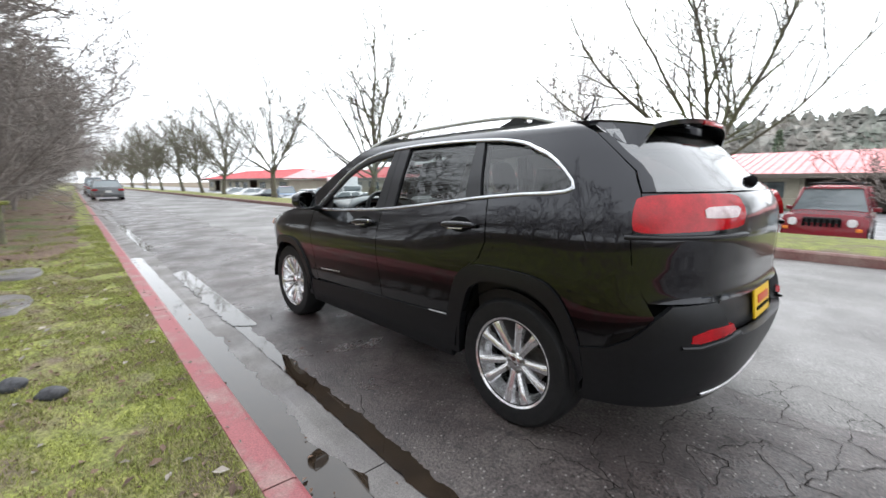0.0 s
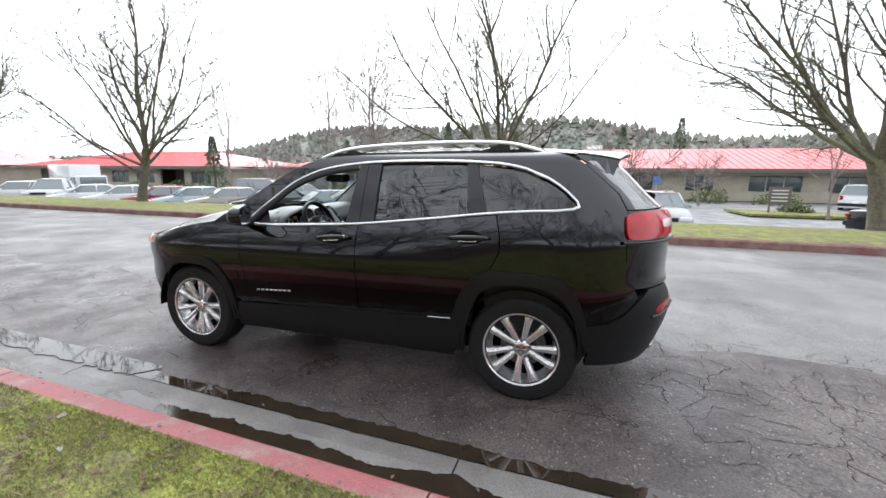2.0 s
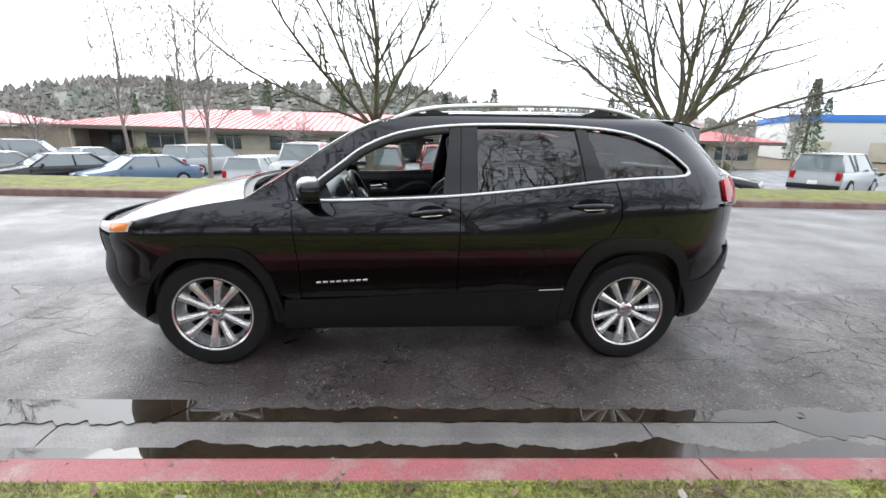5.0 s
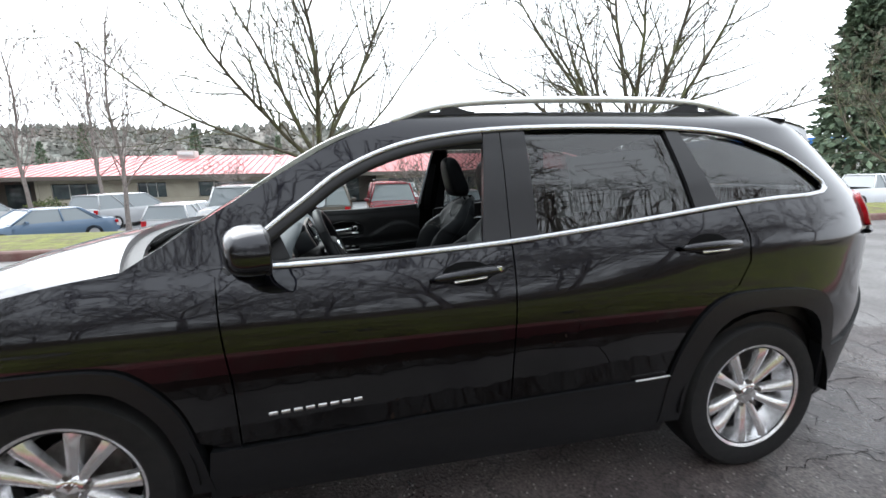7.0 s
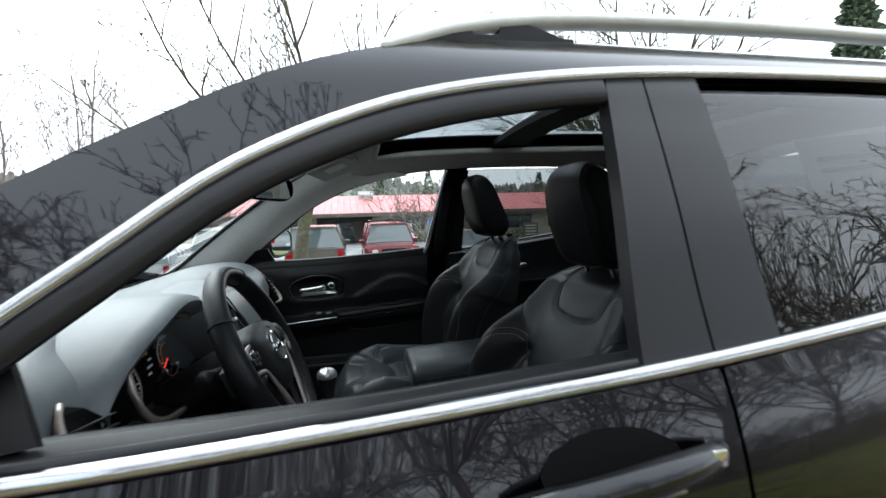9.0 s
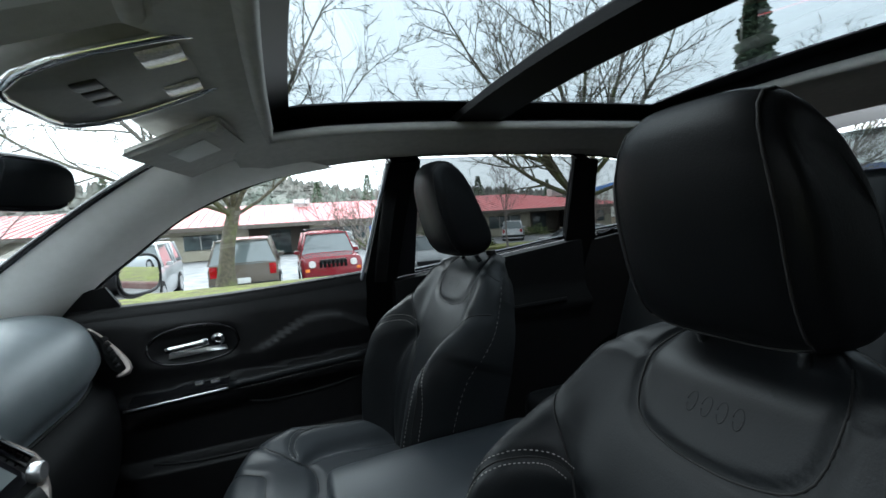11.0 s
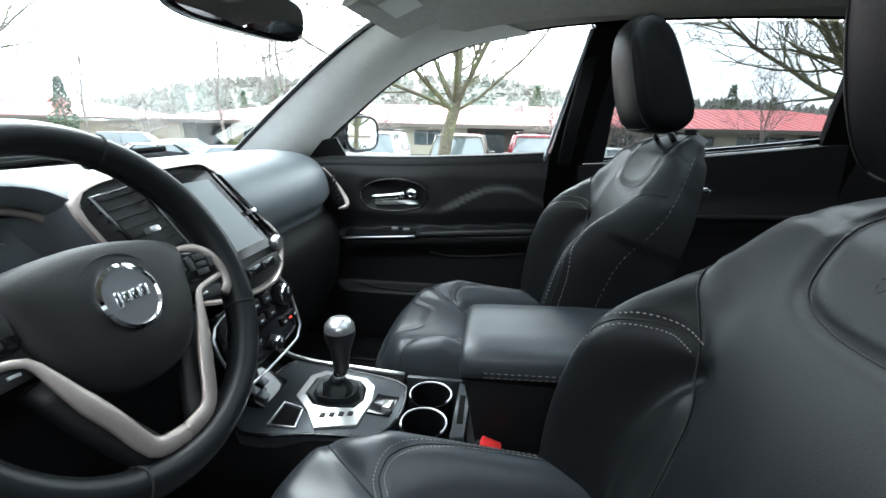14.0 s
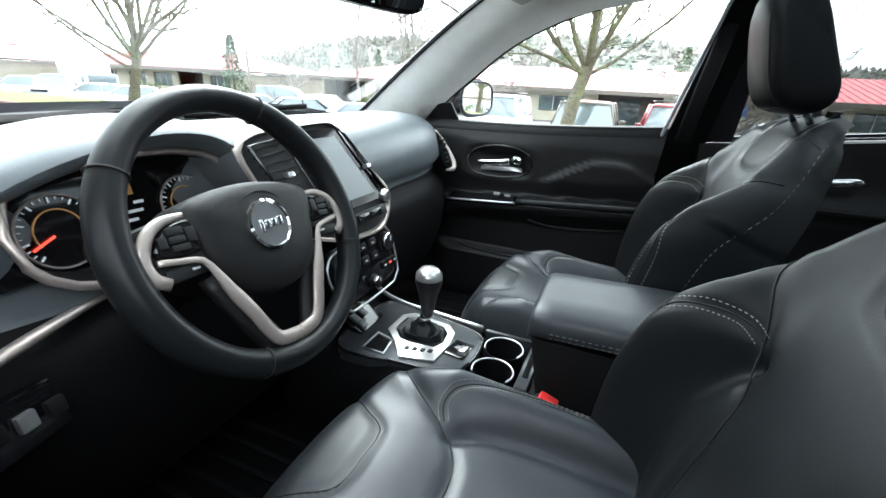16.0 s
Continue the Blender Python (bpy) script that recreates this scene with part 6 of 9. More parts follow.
    # rear door panel
    poly = [(0.22, 0.46), (1.0, 0.46), (1.05, 0.8), (1.03, 1.0), (1.02, BELT(1.0) - 0.01)] + [(x, BELT(x) - 0.01) for x in np.arange(0.95, 0.24, -0.08)] + [(0.21, BELT(0.22) - 0.01)]
    rp = sheet("rear_door_panel", poly, lambda x, z, off: Vector((x, sgn * (0.775 - 0.04 * math.exp(-((z - 0.95) / 0.04) ** 2) - off), z)), M_PLAST, suv, thick=0.06, step=(0.06, 0.04), flip=fl)
    tube("rear_armrest_trim", [(x, sgn * 0.732, 0.955 + 0.03 * (x - 0.3)) for x in (0.3, 0.5, 0.7, 0.9)], 0.009, M_PLAST, rp, n=6)
    tube("rear_release_handle", [(0.50, sgn * 0.738, 1.040), (0.55, sgn * 0.730, 1.045), (0.60, sgn * 0.728, 1.050), (0.63, sgn * 0.738, 1.052)], [0.008, 0.011, 0.015, 0.010], M_CHROME, rp, n=10, label="chrome release handle")
    # pillar trims
    IN = lambda s, z, off: S(s, z, off - 0.045)
    sheet("b_pillar_trim", [(0.125, 0.46), (0.225, 0.46), (0.225, 1.15), (0.25, 1.35), (0.285, 1.545), (0.192, 1.54), (0.143, 1.32), (0.105, 1.13)], IN, M_SHADEPLAST, suv, thick=0.012, flip=sgn > 0)
    if sgn > 0:
        tube("door_aperture_seal", smooth_line([S(0.092, 1.14, -0.055), S(0.130, 1.3, -0.055), S(0.166, 1.45, -0.052), S(0.180, 1.505, -0.050), S(0.186, 1.535, -0.048)], 0.03), 0.006, M_SEALGLINT, suv, n=8)
    bp = [Vector((0.155, sgn * 0.755, 1.12)), Vector((0.17, sgn * 0.735, 1.25)), Vector((0.20, sgn * 0.68, 1.46))]
    tube("seat_belt", bp, 0.022, M_PLAST, suv, n=8, flat=0.12, up=(0, 1, 0.2))
    sheet("c_pillar_trim", [(0.965, 1.0), (1.13, 1.0), (1.13, 1.2), (1.06, 1.40), (1.02, 1.545), (0.91, 1.545), (0.94, 1.4), (0.965, 1.2)], IN, M_SHADEPLAST, suv, thick=0.012, flip=sgn > 0)
    sheet("cargo_side_trim", [(1.1, 0.46), (1.8, 0.46), (1.8, 1.25), (1.57, 1.28), (1.1, 1.215)], lambda s, z, off: S(s, z, off - 0.05), M_PLAST, suv, thick=0.01, flip=sgn > 0)
    sheet("d_pillar_trim", [(1.57, 1.28), (1.82, 1.27), (1.62, 1.53), (1.34, 1.53), (1.52, 1.38)], lambda s, z, off: S(s, z, off - 0.04), M_PLAST, suv, thick=0.01, flip=sgn > 0)
    # A pillar trim, pale with window light painted in
    oc_ = smooth_line([S(-0.76, 1.10, -0.02), S(-0.67, 1.194, -0.022), S(-0.55, 1.287, -0.022), S(-0.40, 1.393, -0.022), S(-0.21, 1.472, -0.022), S(0.02, 1.516, -0.022)], 0.05)
    ic_ = smooth_line([(-1.00, sgn * 0.69, 1.10), (-0.86, sgn * 0.668, 1.215), (-0.72, sgn * 0.640, 1.322), (-0.58, sgn * 0.603, 1.418), (-0.435, sgn * 0.562, 1.503), (-0.30, sgn * 0.53, 1.56)], 0.05)
    n_ = 22
    pick = lambda c, f: Vector(c[min(int(f * (len(c) - 1)), len(c) - 2)]).lerp(Vector(c[min(int(f * (len(c) - 1)), len(c) - 2) + 1]), f * (len(c) - 1) - min(int(f * (len(c) - 1)), len(c) - 2))
    rings = []
    for i in range(n_ + 1):
        A, B = pick(oc_, i / n_), pick(ic_, i / n_)
        row = [A + (B - A) * k / 6 + Vector((0.018, -sgn * 0.022, -0.006)) * math.sin(math.pi * k / 6) for k in range(7)]
        rings.append(row + [B + Vector((-0.02, sgn * 0.04, 0.012)), B + Vector((-0.03, sgn * 0.07, 0.0))])
    loft("a_pillar_trim", rings if sgn < 0 else [r[::-1] for r in rings], M_LITPILLAR, suv, closed=False)
    tube("screen_edge_band", [p + Vector((-0.008, 0, 0.004)) for p in [Vector(q) for q in ic_]], 0.009, M_PIANO, suv, n=6)
    sheet("mirror_sail", [(-0.78, 1.09), (-0.60, 1.11), (-0.64, 1.20), (-0.70, 1.19), (-0.77, 1.12)], lambda s, z, off: S(s, z, off - 0.03), M_PLAST, suv, thick=0.01, flip=sgn > 0)
    # cant rail over the doors
    top = [(x, float(np.interp(x, [q[0] for q in WIN_TOP[:-2]], [q[1] for q in WIN_TOP[:-2]])) - 0.014) for x in np.arange(-0.16, 1.20, 0.06)]
    rings = []
    for x, z in top:
        y = half_width(x, z)
        rings.append([Vector((x, sgn * (y - 0.035), z + 0.014)), Vector((x, sgn * (y - 0.045), z + 0.002)), Vector((x, sgn * (y - 0.055), z + 0.01)), Vector((x, sgn * (y - 0.10), z + 0.045)), Vector((x, sgn * (y - 0.17), z + 0.075)), Vector((x, sgn * (y - 0.17), z + 0.085)), Vector((x, sgn * (y - 0.05), z + 0.05))])
    loft("cant_rail_trim", rings if sgn < 0 else [r[::-1] for r in rings], M_LINER, suv)
    gx = [(-0.16, 0), (-0.15, 0.03), (-0.12, 0.04), (-0.05, 0.045), (0.02, 0.04), (0.05, 0.03), (0.06, 0)]
    yy = half_width(0, 1.53) - 0.10
    gh = tube("grab_handle", [(x + 0.02, sgn * (yy - d * 0.25), 1.565 - d * 0.35) for x, d in gx], 0.011, M_LINER, suv, n=8)

# -- headliner with the sunroof aperture --
def liner(x, v, off):
    p = roof_surf(x, v, 0)
    return Vector((p.x, p.y * 0.94, p.z - 0.055 - 0.03 * abs(v) ** 6 + off))


LV = 0.70
for poly in ([(-0.19, -1), (1.55, -1), (1.55, -LV), (-0.19, -LV)], [(-0.19, LV), (1.55, LV), (1.55, 1), (-0.19, 1)],
             [(-0.19, -LV), (-0.15, -LV), (-0.15, LV), (-0.19, LV)], [(1.04, -LV), (1.55, -LV), (1.55, LV), (1.04, LV)]):
    sheet("headliner", poly, liner, M_LINER, suv, thick=0.008, step=(0.08, 0.08), flip=True)
lip = [(-0.15, -LV), (1.04, -LV), (1.04, LV), (-0.15, LV)]
ringl = []
for i in range(4):
    a, b = np.array(lip[i]), np.array(lip[(i + 1) % 4])
    ringl += [tuple(a + (b - a) * k / 10) for k in range(10)]
tube("sunroof_lip", [liner(x, v, -0.002) for x, v in ringl], 0.014, M_LINER, suv, n=8, closed=True, up=(0.1, 0.2, 1))
loft("sunroof_shaft", [[liner(x, v, 0.004) for x, v in ringl], [roof_surf(x + (0.02 if x > 0.9 else 0), v * 1.18, -0.004) for x, v in ringl]], M_GLOSSBLK, suv, caps=False)
sheet("roof_crossbeam", [(0.32, -LV), (0.46, -LV), (0.46, LV), (0.32, LV)], lambda x, v, off: roof_surf(x, v, off - 0.03), M_SHADEPLAST, suv, thick=0.02, step=(0.07, 0.1))
# header between windscreen and roof
loft("windscreen_header", [[ws(v, 0.80, -0.006) for v in np.arange(-0.98, 0.99, 0.07)], [ws(v, 0.90, -0.03) for v in np.arange(-0.98, 0.99, 0.07)], [liner(-0.19, v, 0) + Vector((-0.05, 0, -0.006)) for v in np.arange(-0.98, 0.99, 0.07)], [liner(-0.19, v, 0) for v in np.arange(-0.98, 0.99, 0.07)]], M_LINER, suv, closed=False)

# sun visors
for sgn in (-1, 1):
    v = thing("sun_visor", "pale grey folded sun visor under the headliner", "sun visor", "sun visors")
    bm = box_bm((0.19, 0.38, 0.018), (0, 0, 0))
    bmesh.ops.bevel(bm, geom=list(bm.edges), offset=0.008, segments=3, affect='EDGES')
    m = pose(-0.305, sgn * 0.42, 1.515, 0, -21, sgn * -8)
    p = part("visor_board", bm, M_LINER, v)
    box("visor_label", (0.075, 0.12, 0.002), (0.0, -sgn * 0.06, -0.0105), M_PAPER, v, bevel=0.0004)
    if sgn < 0:
        box("visor_label", (0.12, 0.16, 0.002), (-0.01, 0.0, -0.0112), M_PAPER, v, bevel=0.0004)
        for k in (-0.045, 0.06):
            box("label_stripe", (0.12, 0.016, 0.002), (-0.01, k, -0.0122), M_YELLOW, v, bevel=0.0004)
        for k in range(5):
            box("label_text_bar", (0.008, 0.07, 0.001), (-0.05 + 0.02 * k, 0.008, -0.0124), M_SATIN, v, bevel=0.0002)
    cyl("visor_clip", 0.012, 0.05, (0.07, -sgn * 0.15, -0.006), M_LINER, v, turn=(90, 0, 0), n=12)
    v.matrix_world = m

# overhead console
oc = thing("overhead_console", "grey overhead console with chrome loop and map lamps", "overhead console")
oc.parent = None
ring = smooth_line([(-0.44, -0.02), (-0.43, 0.08), (-0.36, 0.115), (-0.24, 0.10), (-0.185, 0.06), (-0.175, -0.02), (-0.185, -0.10), (-0.24, -0.14), (-0.36, -0.155), (-0.43, -0.12)], 0.03, True)
zc = lambda x: 1.497 + 0.33 * (x + 0.44)
R0 = [Vector((x, y, zc(x) + 0.05)) for x, y in ring]
R1 = [Vector((x, y, zc(x) + 0.012)) for x, y in ring]
R2 = [Vector((-0.31 + (x + 0.31) * 0.92, -0.02 + (y + 0.02) * 0.9, zc(x))) for x, y in ring]
R3 = [Vector((-0.31 + (x + 0.31) * 0.3, -0.02 + (y + 0.02) * 0.3, zc(x * 0.3 - 0.217) - 0.004)) for x, y in ring]
loft("console_shell", [R0, R1, R2, R3], mat("grey_console", (0.24, 0.235, 0.22), rough=0.5, fine=0.05), oc)
tube("chrome_loop", [p + Vector((0, 0, -0.002)) for p in R2], 0.006, M_CHROME, oc, n=8, closed=True)
for y in (-0.085, 0.045):
    box("map_lamp", (0.05, 0.05, 0.006), (-0.27, y, zc(-0.27) - 0.004), M_CLEARLENS, oc, turn=(0, -18, 0))
for k in range(3):
    box("console_switch", (0.03, 0.030, 0.006), (-0.36, -0.055 + 0.035 * k, zc(-0.36) - 0.004), M_GLOSSBLK, oc, turn=(0, -18, 0))

# rear-view mirror
rm = thing("rear_view_mirror", "black frameless rear-view mirror behind the windscreen", "mirror")
bm = bmesh.new()
bmesh.ops.create_uvsphere(bm, u_segments=24, v_segments=12, radius=1)
for v in bm.verts:
    q = [math.copysign(abs(t) ** 0.55, t) for t in v.co]
    v.co = Vector((q[0] * 0.016 - (0.012 if q[0] < 0 else 0) * (1 - q[1] ** 2), q[1] * 0.135, q[2] * (0.038 + 0.004 * q[1])))
part("mirror_case", bm, M_PIANO, rm)
bm = bmesh.new()
bmesh.ops.create_circle(bm, cap_ends=True, segments=32, radius=1)
for v in bm.verts:
    a, b = (math.copysign(abs(t) ** 0.5, t) for t in (v.co.x, v.co.y))
    v.co = Vector((0.0168, a * 0.124, b * 0.031))
part("mirror_face", bm, M_MIRROR, rm, "mirror glass", smooth=False)
tube("mirror_arm", [(-0.02, 0, 0.01), (-0.06, 0, 0.03), (-0.10, 0.0, 0.05)], [0.022, 0.025, 0.03], M_PLAST, rm, n=10)
box("sensor_pod", (0.09, 0.06, 0.03), (-0.105, 0.0, 0.05), M_SHADEPLAST, rm, turn=(0, -30, 0), bevel=0.015)
rm.matrix_world = pose(-0.498, -0.01, 1.413, 0, 4, -21)

# -- dashboard --
dash = thing("dashboard", "soft black dashboard with champagne trim", "dashboard")
PROF = [(-1.06, 1.085), (-0.95, 1.125), (-0.84, 1.150), (-0.74, 1.155), (-0.67, 1.140), (-0.625, 1.105), (-0.60, 1.05), (-0.60, 1.0), (-0.625, 0.965), (-0.62, 0.94), (-0.585, 0.90), (-0.575, 0.80), (-0.60, 0.68), (-0.66, 0.58), (-0.76, 0.52)]


def dash_pt(y, t, off=0.0):
    """The dash skin: t runs from the windscreen to the knees."""
    k = t * (len(PROF) - 1)
    i = min(int(k), len(PROF) - 2)
    pts = [np.array(p) for p in PROF]
    a, b = pts[i], pts[i + 1]
    a0 = pts[i - 1] if i else 2 * a - b
    b1 = pts[i + 2] if i + 2 < len(pts) else 2 * b - a
    f = k - i
    p = 0.5 * (2 * a + (b - a0) * f + (2 * a0 - 5 * a + 4 * b - b1) * f * f + (3 * a - a0 - 3 * b + b1) * f ** 3)
    x, z = p
    edge = max(0, (abs(y) - 0.45) / 0.27)
    x -= 0.05 * edge ** 2
    if y < 0:
        g = math.exp(-((y + 0.42) / 0.2) ** 4)
        x -= 0.075 * g * min(1, max(0, (t - 0.2) / 0.1)) * min(1, max(0, (0.62 - t) / 0.1))
    z -= 0.015 * edge ** 2 * (t < 0.5)
    return Vector((x + off, y, z + off * 0.3))


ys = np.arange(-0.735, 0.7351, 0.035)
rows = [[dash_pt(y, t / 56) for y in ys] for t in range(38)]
loft("dash_skin", rows, M_SHEENDASH, dash, closed=False)
# lower half, darker: the shade under the pad is in its colour
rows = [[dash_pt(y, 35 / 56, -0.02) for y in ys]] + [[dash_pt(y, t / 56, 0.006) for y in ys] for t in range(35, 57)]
loft("lower_dash", rows, M_SHADEPLAST, dash, closed=False)
tube("pad_seam", [dash_pt(y, 0.615 + 0.05 * max(0, (0.45 - y)) ** 2, 0.002) for y in np.arange(0.16, 0.70, 0.03)], 0.004, M_SEAM, dash, n=6)
# grab line in champagne, driver's lower trim
tube("lower_trim", [(-0.60, -0.72, 0.905), (-0.585, -0.66, 0.935), (-0.585, -0.60, 0.952), (-0.60, -0.54, 0.958), (-0.62, -0.48, 0.955)], [0.009, 0.010, 0.010, 0.008, 0.004], M_CHAMP, dash, n=10, flat=0.7)
# end vents
for sgn in (-1, 1):
    vp = smooth_line([(-0.655, 0.685, 1.085), (-0.625, 0.66, 1.055), (-0.615, 0.655, 1.00), (-0.60, 0.675, 0.965), (-0.585, 0.71, 0.96), (-0.60, 0.725, 0.985), (-0.64, 0.72, 1.06)], 0.02, True)
    blade = smooth_line([(-0.658, 0.690, 1.090), (-0.645, 0.716, 1.062), (-0.618, 0.730, 1.010), (-0.592, 0.724, 0.972), (-0.586, 0.705, 0.956), (-0.600, 0.675, 0.954)], 0.012)
    m = len(blade)
    vt = tube("end_vent_trim", [(x, sgn * y, z) for x, y, z in blade], [0.004 + 0.009 * math.sin(math.pi * min(1, (i / (m - 1)) ** 1.6)) for i in range(m)], M_CHAMP, dash, n=10, label="champagne vent blade")
    mk("vent_cavity", [(x + 0.001, sgn * y, z) for x, y, z in vp], [tuple(range(len(vp)))], M_DARK, vt)
    for k in range(6):
        z = 0.985 + 0.015 * k
        box("vent_slat", (0.012, 0.055, 0.003), (-0.612 - 0.25 * (z - 1.02), sgn * 0.688, z), M_PLAST, vt, turn=(0, -20, sgn * 25), bevel=0.001)
# defroster slots
for y in (-0.2, 0.05, 0.3):
    box("defroster_slot", (0.02, 0.2, 0.004), (-0.90, y, 1.1435), M_DARK, dash, turn=(0, -13, 0), bevel=0.001)

# instrument cluster under its brow
cl = part("cluster_face", box_bm((0.015, 0.36, 0.135), (-0.680, -0.405, 1.048), (0, -14, 0)), M_PIANO, dash, "instrument cluster", bevel=0.004)
bez = smooth_line([(-0.578, 1.060), (-0.568, 1.100), (-0.535, 1.123), (-0.47, 1.131), (-0.372, 1.133), (-0.29, 1.116), (-0.24, 1.065), (-0.232, 1.02), (-0.25, 0.985), (-0.31, 0.968), (-0.44, 0.965), (-0.53, 0.985), (-0.568, 1.02)], 0.025, True)
BX = lambda z: -0.622 - 0.22 * (z - 1.05)
tube("cluster_bezel", [(BX(z), y, z) for y, z in bez], 0.0065, M_CHAMP, cl, n=8, closed=True, label="champagne cluster bezel")
loft("cluster_surround", [[Vector((BX(z), y, z)) for y, z in bez], [Vector((-0.676 - 0.25 * (z - 1.05), -0.405 + (y + 0.405) * 0.96, 1.048 + (z - 1.048) * 0.90)) for y, z in bez]], M_PLAST, cl, caps=False)
# the brow: one padded arch that runs out of the dash top
brow = smooth_line([(-0.69, 1.035), (-0.625, 1.100), (-0.545, 1.143), (-0.46, 1.168), (-0.372, 1.177), (-0.29, 1.160), (-0.225, 1.105), (-0.205, 1.03)], 0.02)
rings = []
for x, k, dz in ((-0.90, 1.16, -0.055), (-0.82, 1.10, -0.022), (-0.74, 1.05, -0.006), (-0.67, 1.02, 0.0), (-0.628, 1.0, 0.0), (-0.606, 0.985, -0.004), (-0.598, 0.965, -0.011), (-0.602, 0.945, -0.018), (-0.625, 0.915, -0.026)):
    rings.append([Vector((x - 0.03 * max(0, (-0.5 - y) / 0.19), -0.40 + (y + 0.40) * k, 1.03 + (z - 1.03) * k + dz)) for y, z in brow])
loft("cluster_brow", rings, M_SHEENDASH, dash, closed=False)
FX = lambda z: -0.6700 - 0.25 * (z - 1.048)
for gy, r0, lab in ((-0.505, 0.047, "tachometer"), (-0.322, 0.043, "speedometer")):
    gz = 1.040
    g = tube(lab, [(FX(gz + r0 * math.sin(a)) + 0.002, gy + r0 * math.cos(a), gz + r0 * math.sin(a)) for a in np.arange(0, 6.28, 0.2)], 0.0018, M_CHAMP, cl, n=6, closed=True)
    tube("gauge_ring", [(FX(gz + 0.6 * r0 * math.sin(a)) + 0.001, gy + 0.6 * r0 * math.cos(a), gz + 0.6 * r0 * math.sin(a)) for a in np.arange(-0.7, 3.9, 0.2)], 0.0012, G_AMBER, g, n=5)
    for k in range(25):
        a = radians(225 - 270 * k / 24)
        big = k % 3 == 0
        r = r0 * (0.86 if big else 0.90)
        box("gauge_tick", (0.001, 0.0022 if big else 0.0011, 0.0075 if big else 0.004), (FX(gz + r * math.sin(a)) + 0.0015, gy + r * math.cos(a), gz + r * math.sin(a)), G_WHITE, g, turn=(math.degrees(a) - 90, -14, 0), bevel=0.0003)
    na = radians(205)
    box("needle", (0.0015, 0.030, 0.0032), (FX(gz + 0.024 * math.sin(na)) + 0.003, gy + 0.024 * math.cos(na), gz + 0.024 * math.sin(na)), G_RED, g, turn=(25, -14, 0), bevel=0.0005)
dsp = box("cluster_display", (0.001, 0.085, 0.080), (FX(1.058) + 0.001, -0.413, 1.058), M_DARK, cl, turn=(0, -14, 0), bevel=0.0003)
for k in range(4):
    box("display_bar", (0.001, 0.016 + 0.007 * (k % 2), 0.005), (FX(1.036 + 0.012 * k) + 0.002, -0.405 + 0.008 * (k % 3 - 1), 1.032 + 0.012 * k), G_WHITE, dsp, turn=(0, -14, 0), bevel=0.0003)
for k in range(2):
    box("display_tile", (0.001, 0.020, 0.028), (FX(1.075) + 0.002, -0.438 + 0.026 * k, 1.082), G_AMBER, dsp, turn=(0, -14, 0), bevel=0.0003)

# centre stack: a shield-shaped frame round the screen and its two vents
st = thing("centre_stack", "centre stack with touch screen, vents and silver frame", "centre stack")
SX = lambda z: -0.535 - 0.45 * (z - 0.985)
fr = smooth_line([(-0.278, 1.128), (-0.262, 1.143), (-0.20, 1.156), (-0.05, 1.162), (0.0, 1.160), (0.022, 1.146), (0.07, 1.075), (0.125, 1.005), (0.128, 0.985), (0.105, 0.955), (0.06, 0.925), (0.0, 0.918), (-0.10, 0.93), (-0.19, 0.96), (-0.235, 1.01), (-0.27, 1.08)], 0.02, True)
mid_y, mid_z = -0.075, 1.045
inset = lambda k, d: [Vector((SX(mid_z + (z - mid_z) * k) + d, mid_y + (y - mid_y) * k, mid_z + (z - mid_z) * k)) for y, z in fr]
loft("stack_body", [[Vector((SX(z) - 0.12, y * 1.06, z - 0.005)) for y, z in fr], inset(1.0, -0.002), inset(0.985, 0.004)], M_SHEENDASH, st, caps=False)
loft("silver_frame", [inset(1.0, 0.0), inset(0.99, 0.006), inset(0.955, 0.007), inset(0.94, 0.001), inset(0.935, -0.012)], M_CHAMP, st, caps=False, label="champagne stack frame")
loft("stack_face", [inset(0.94, -0.004), inset(0.90, -0.002), inset(0.5, -0.002), inset(0.05, -0.002)], M_PLAST, st)
SLOPE = -24.2


def on_stack(y, z, d=0.0):
    return (SX(z) + d * 0.91, y, z + d * 0.41)


bezel_poly = [(-0.152, 1.143), (-0.002, 1.143), (0.078, 0.992), (0.070, 0.982), (-0.082, 0.982), (-0.098, 0.995)]
glass_poly = [(-0.134, 1.126), (-0.012, 1.126), (0.060, 0.998), (-0.070, 0.998)]
for nm, poly, d0, m_, lab in (("screen_bezel", bezel_poly, 0.006, M_PIANO, ""), ("screen", glass_poly, 0.0085, M_SCREEN, "pale grey touch screen")):
    top = [Vector(on_stack(y, z, d0)) for y, z in poly]
    low = [Vector(on_stack(y, z, d0 - 0.010)) for y, z in poly]
    n = len(poly)
    mk(nm, top + low, [tuple(range(n))[::-1]] + [(i, (i + 1) % n, n + (i + 1) % n, n + i) for i in range(n)], m_, st, label=lab)
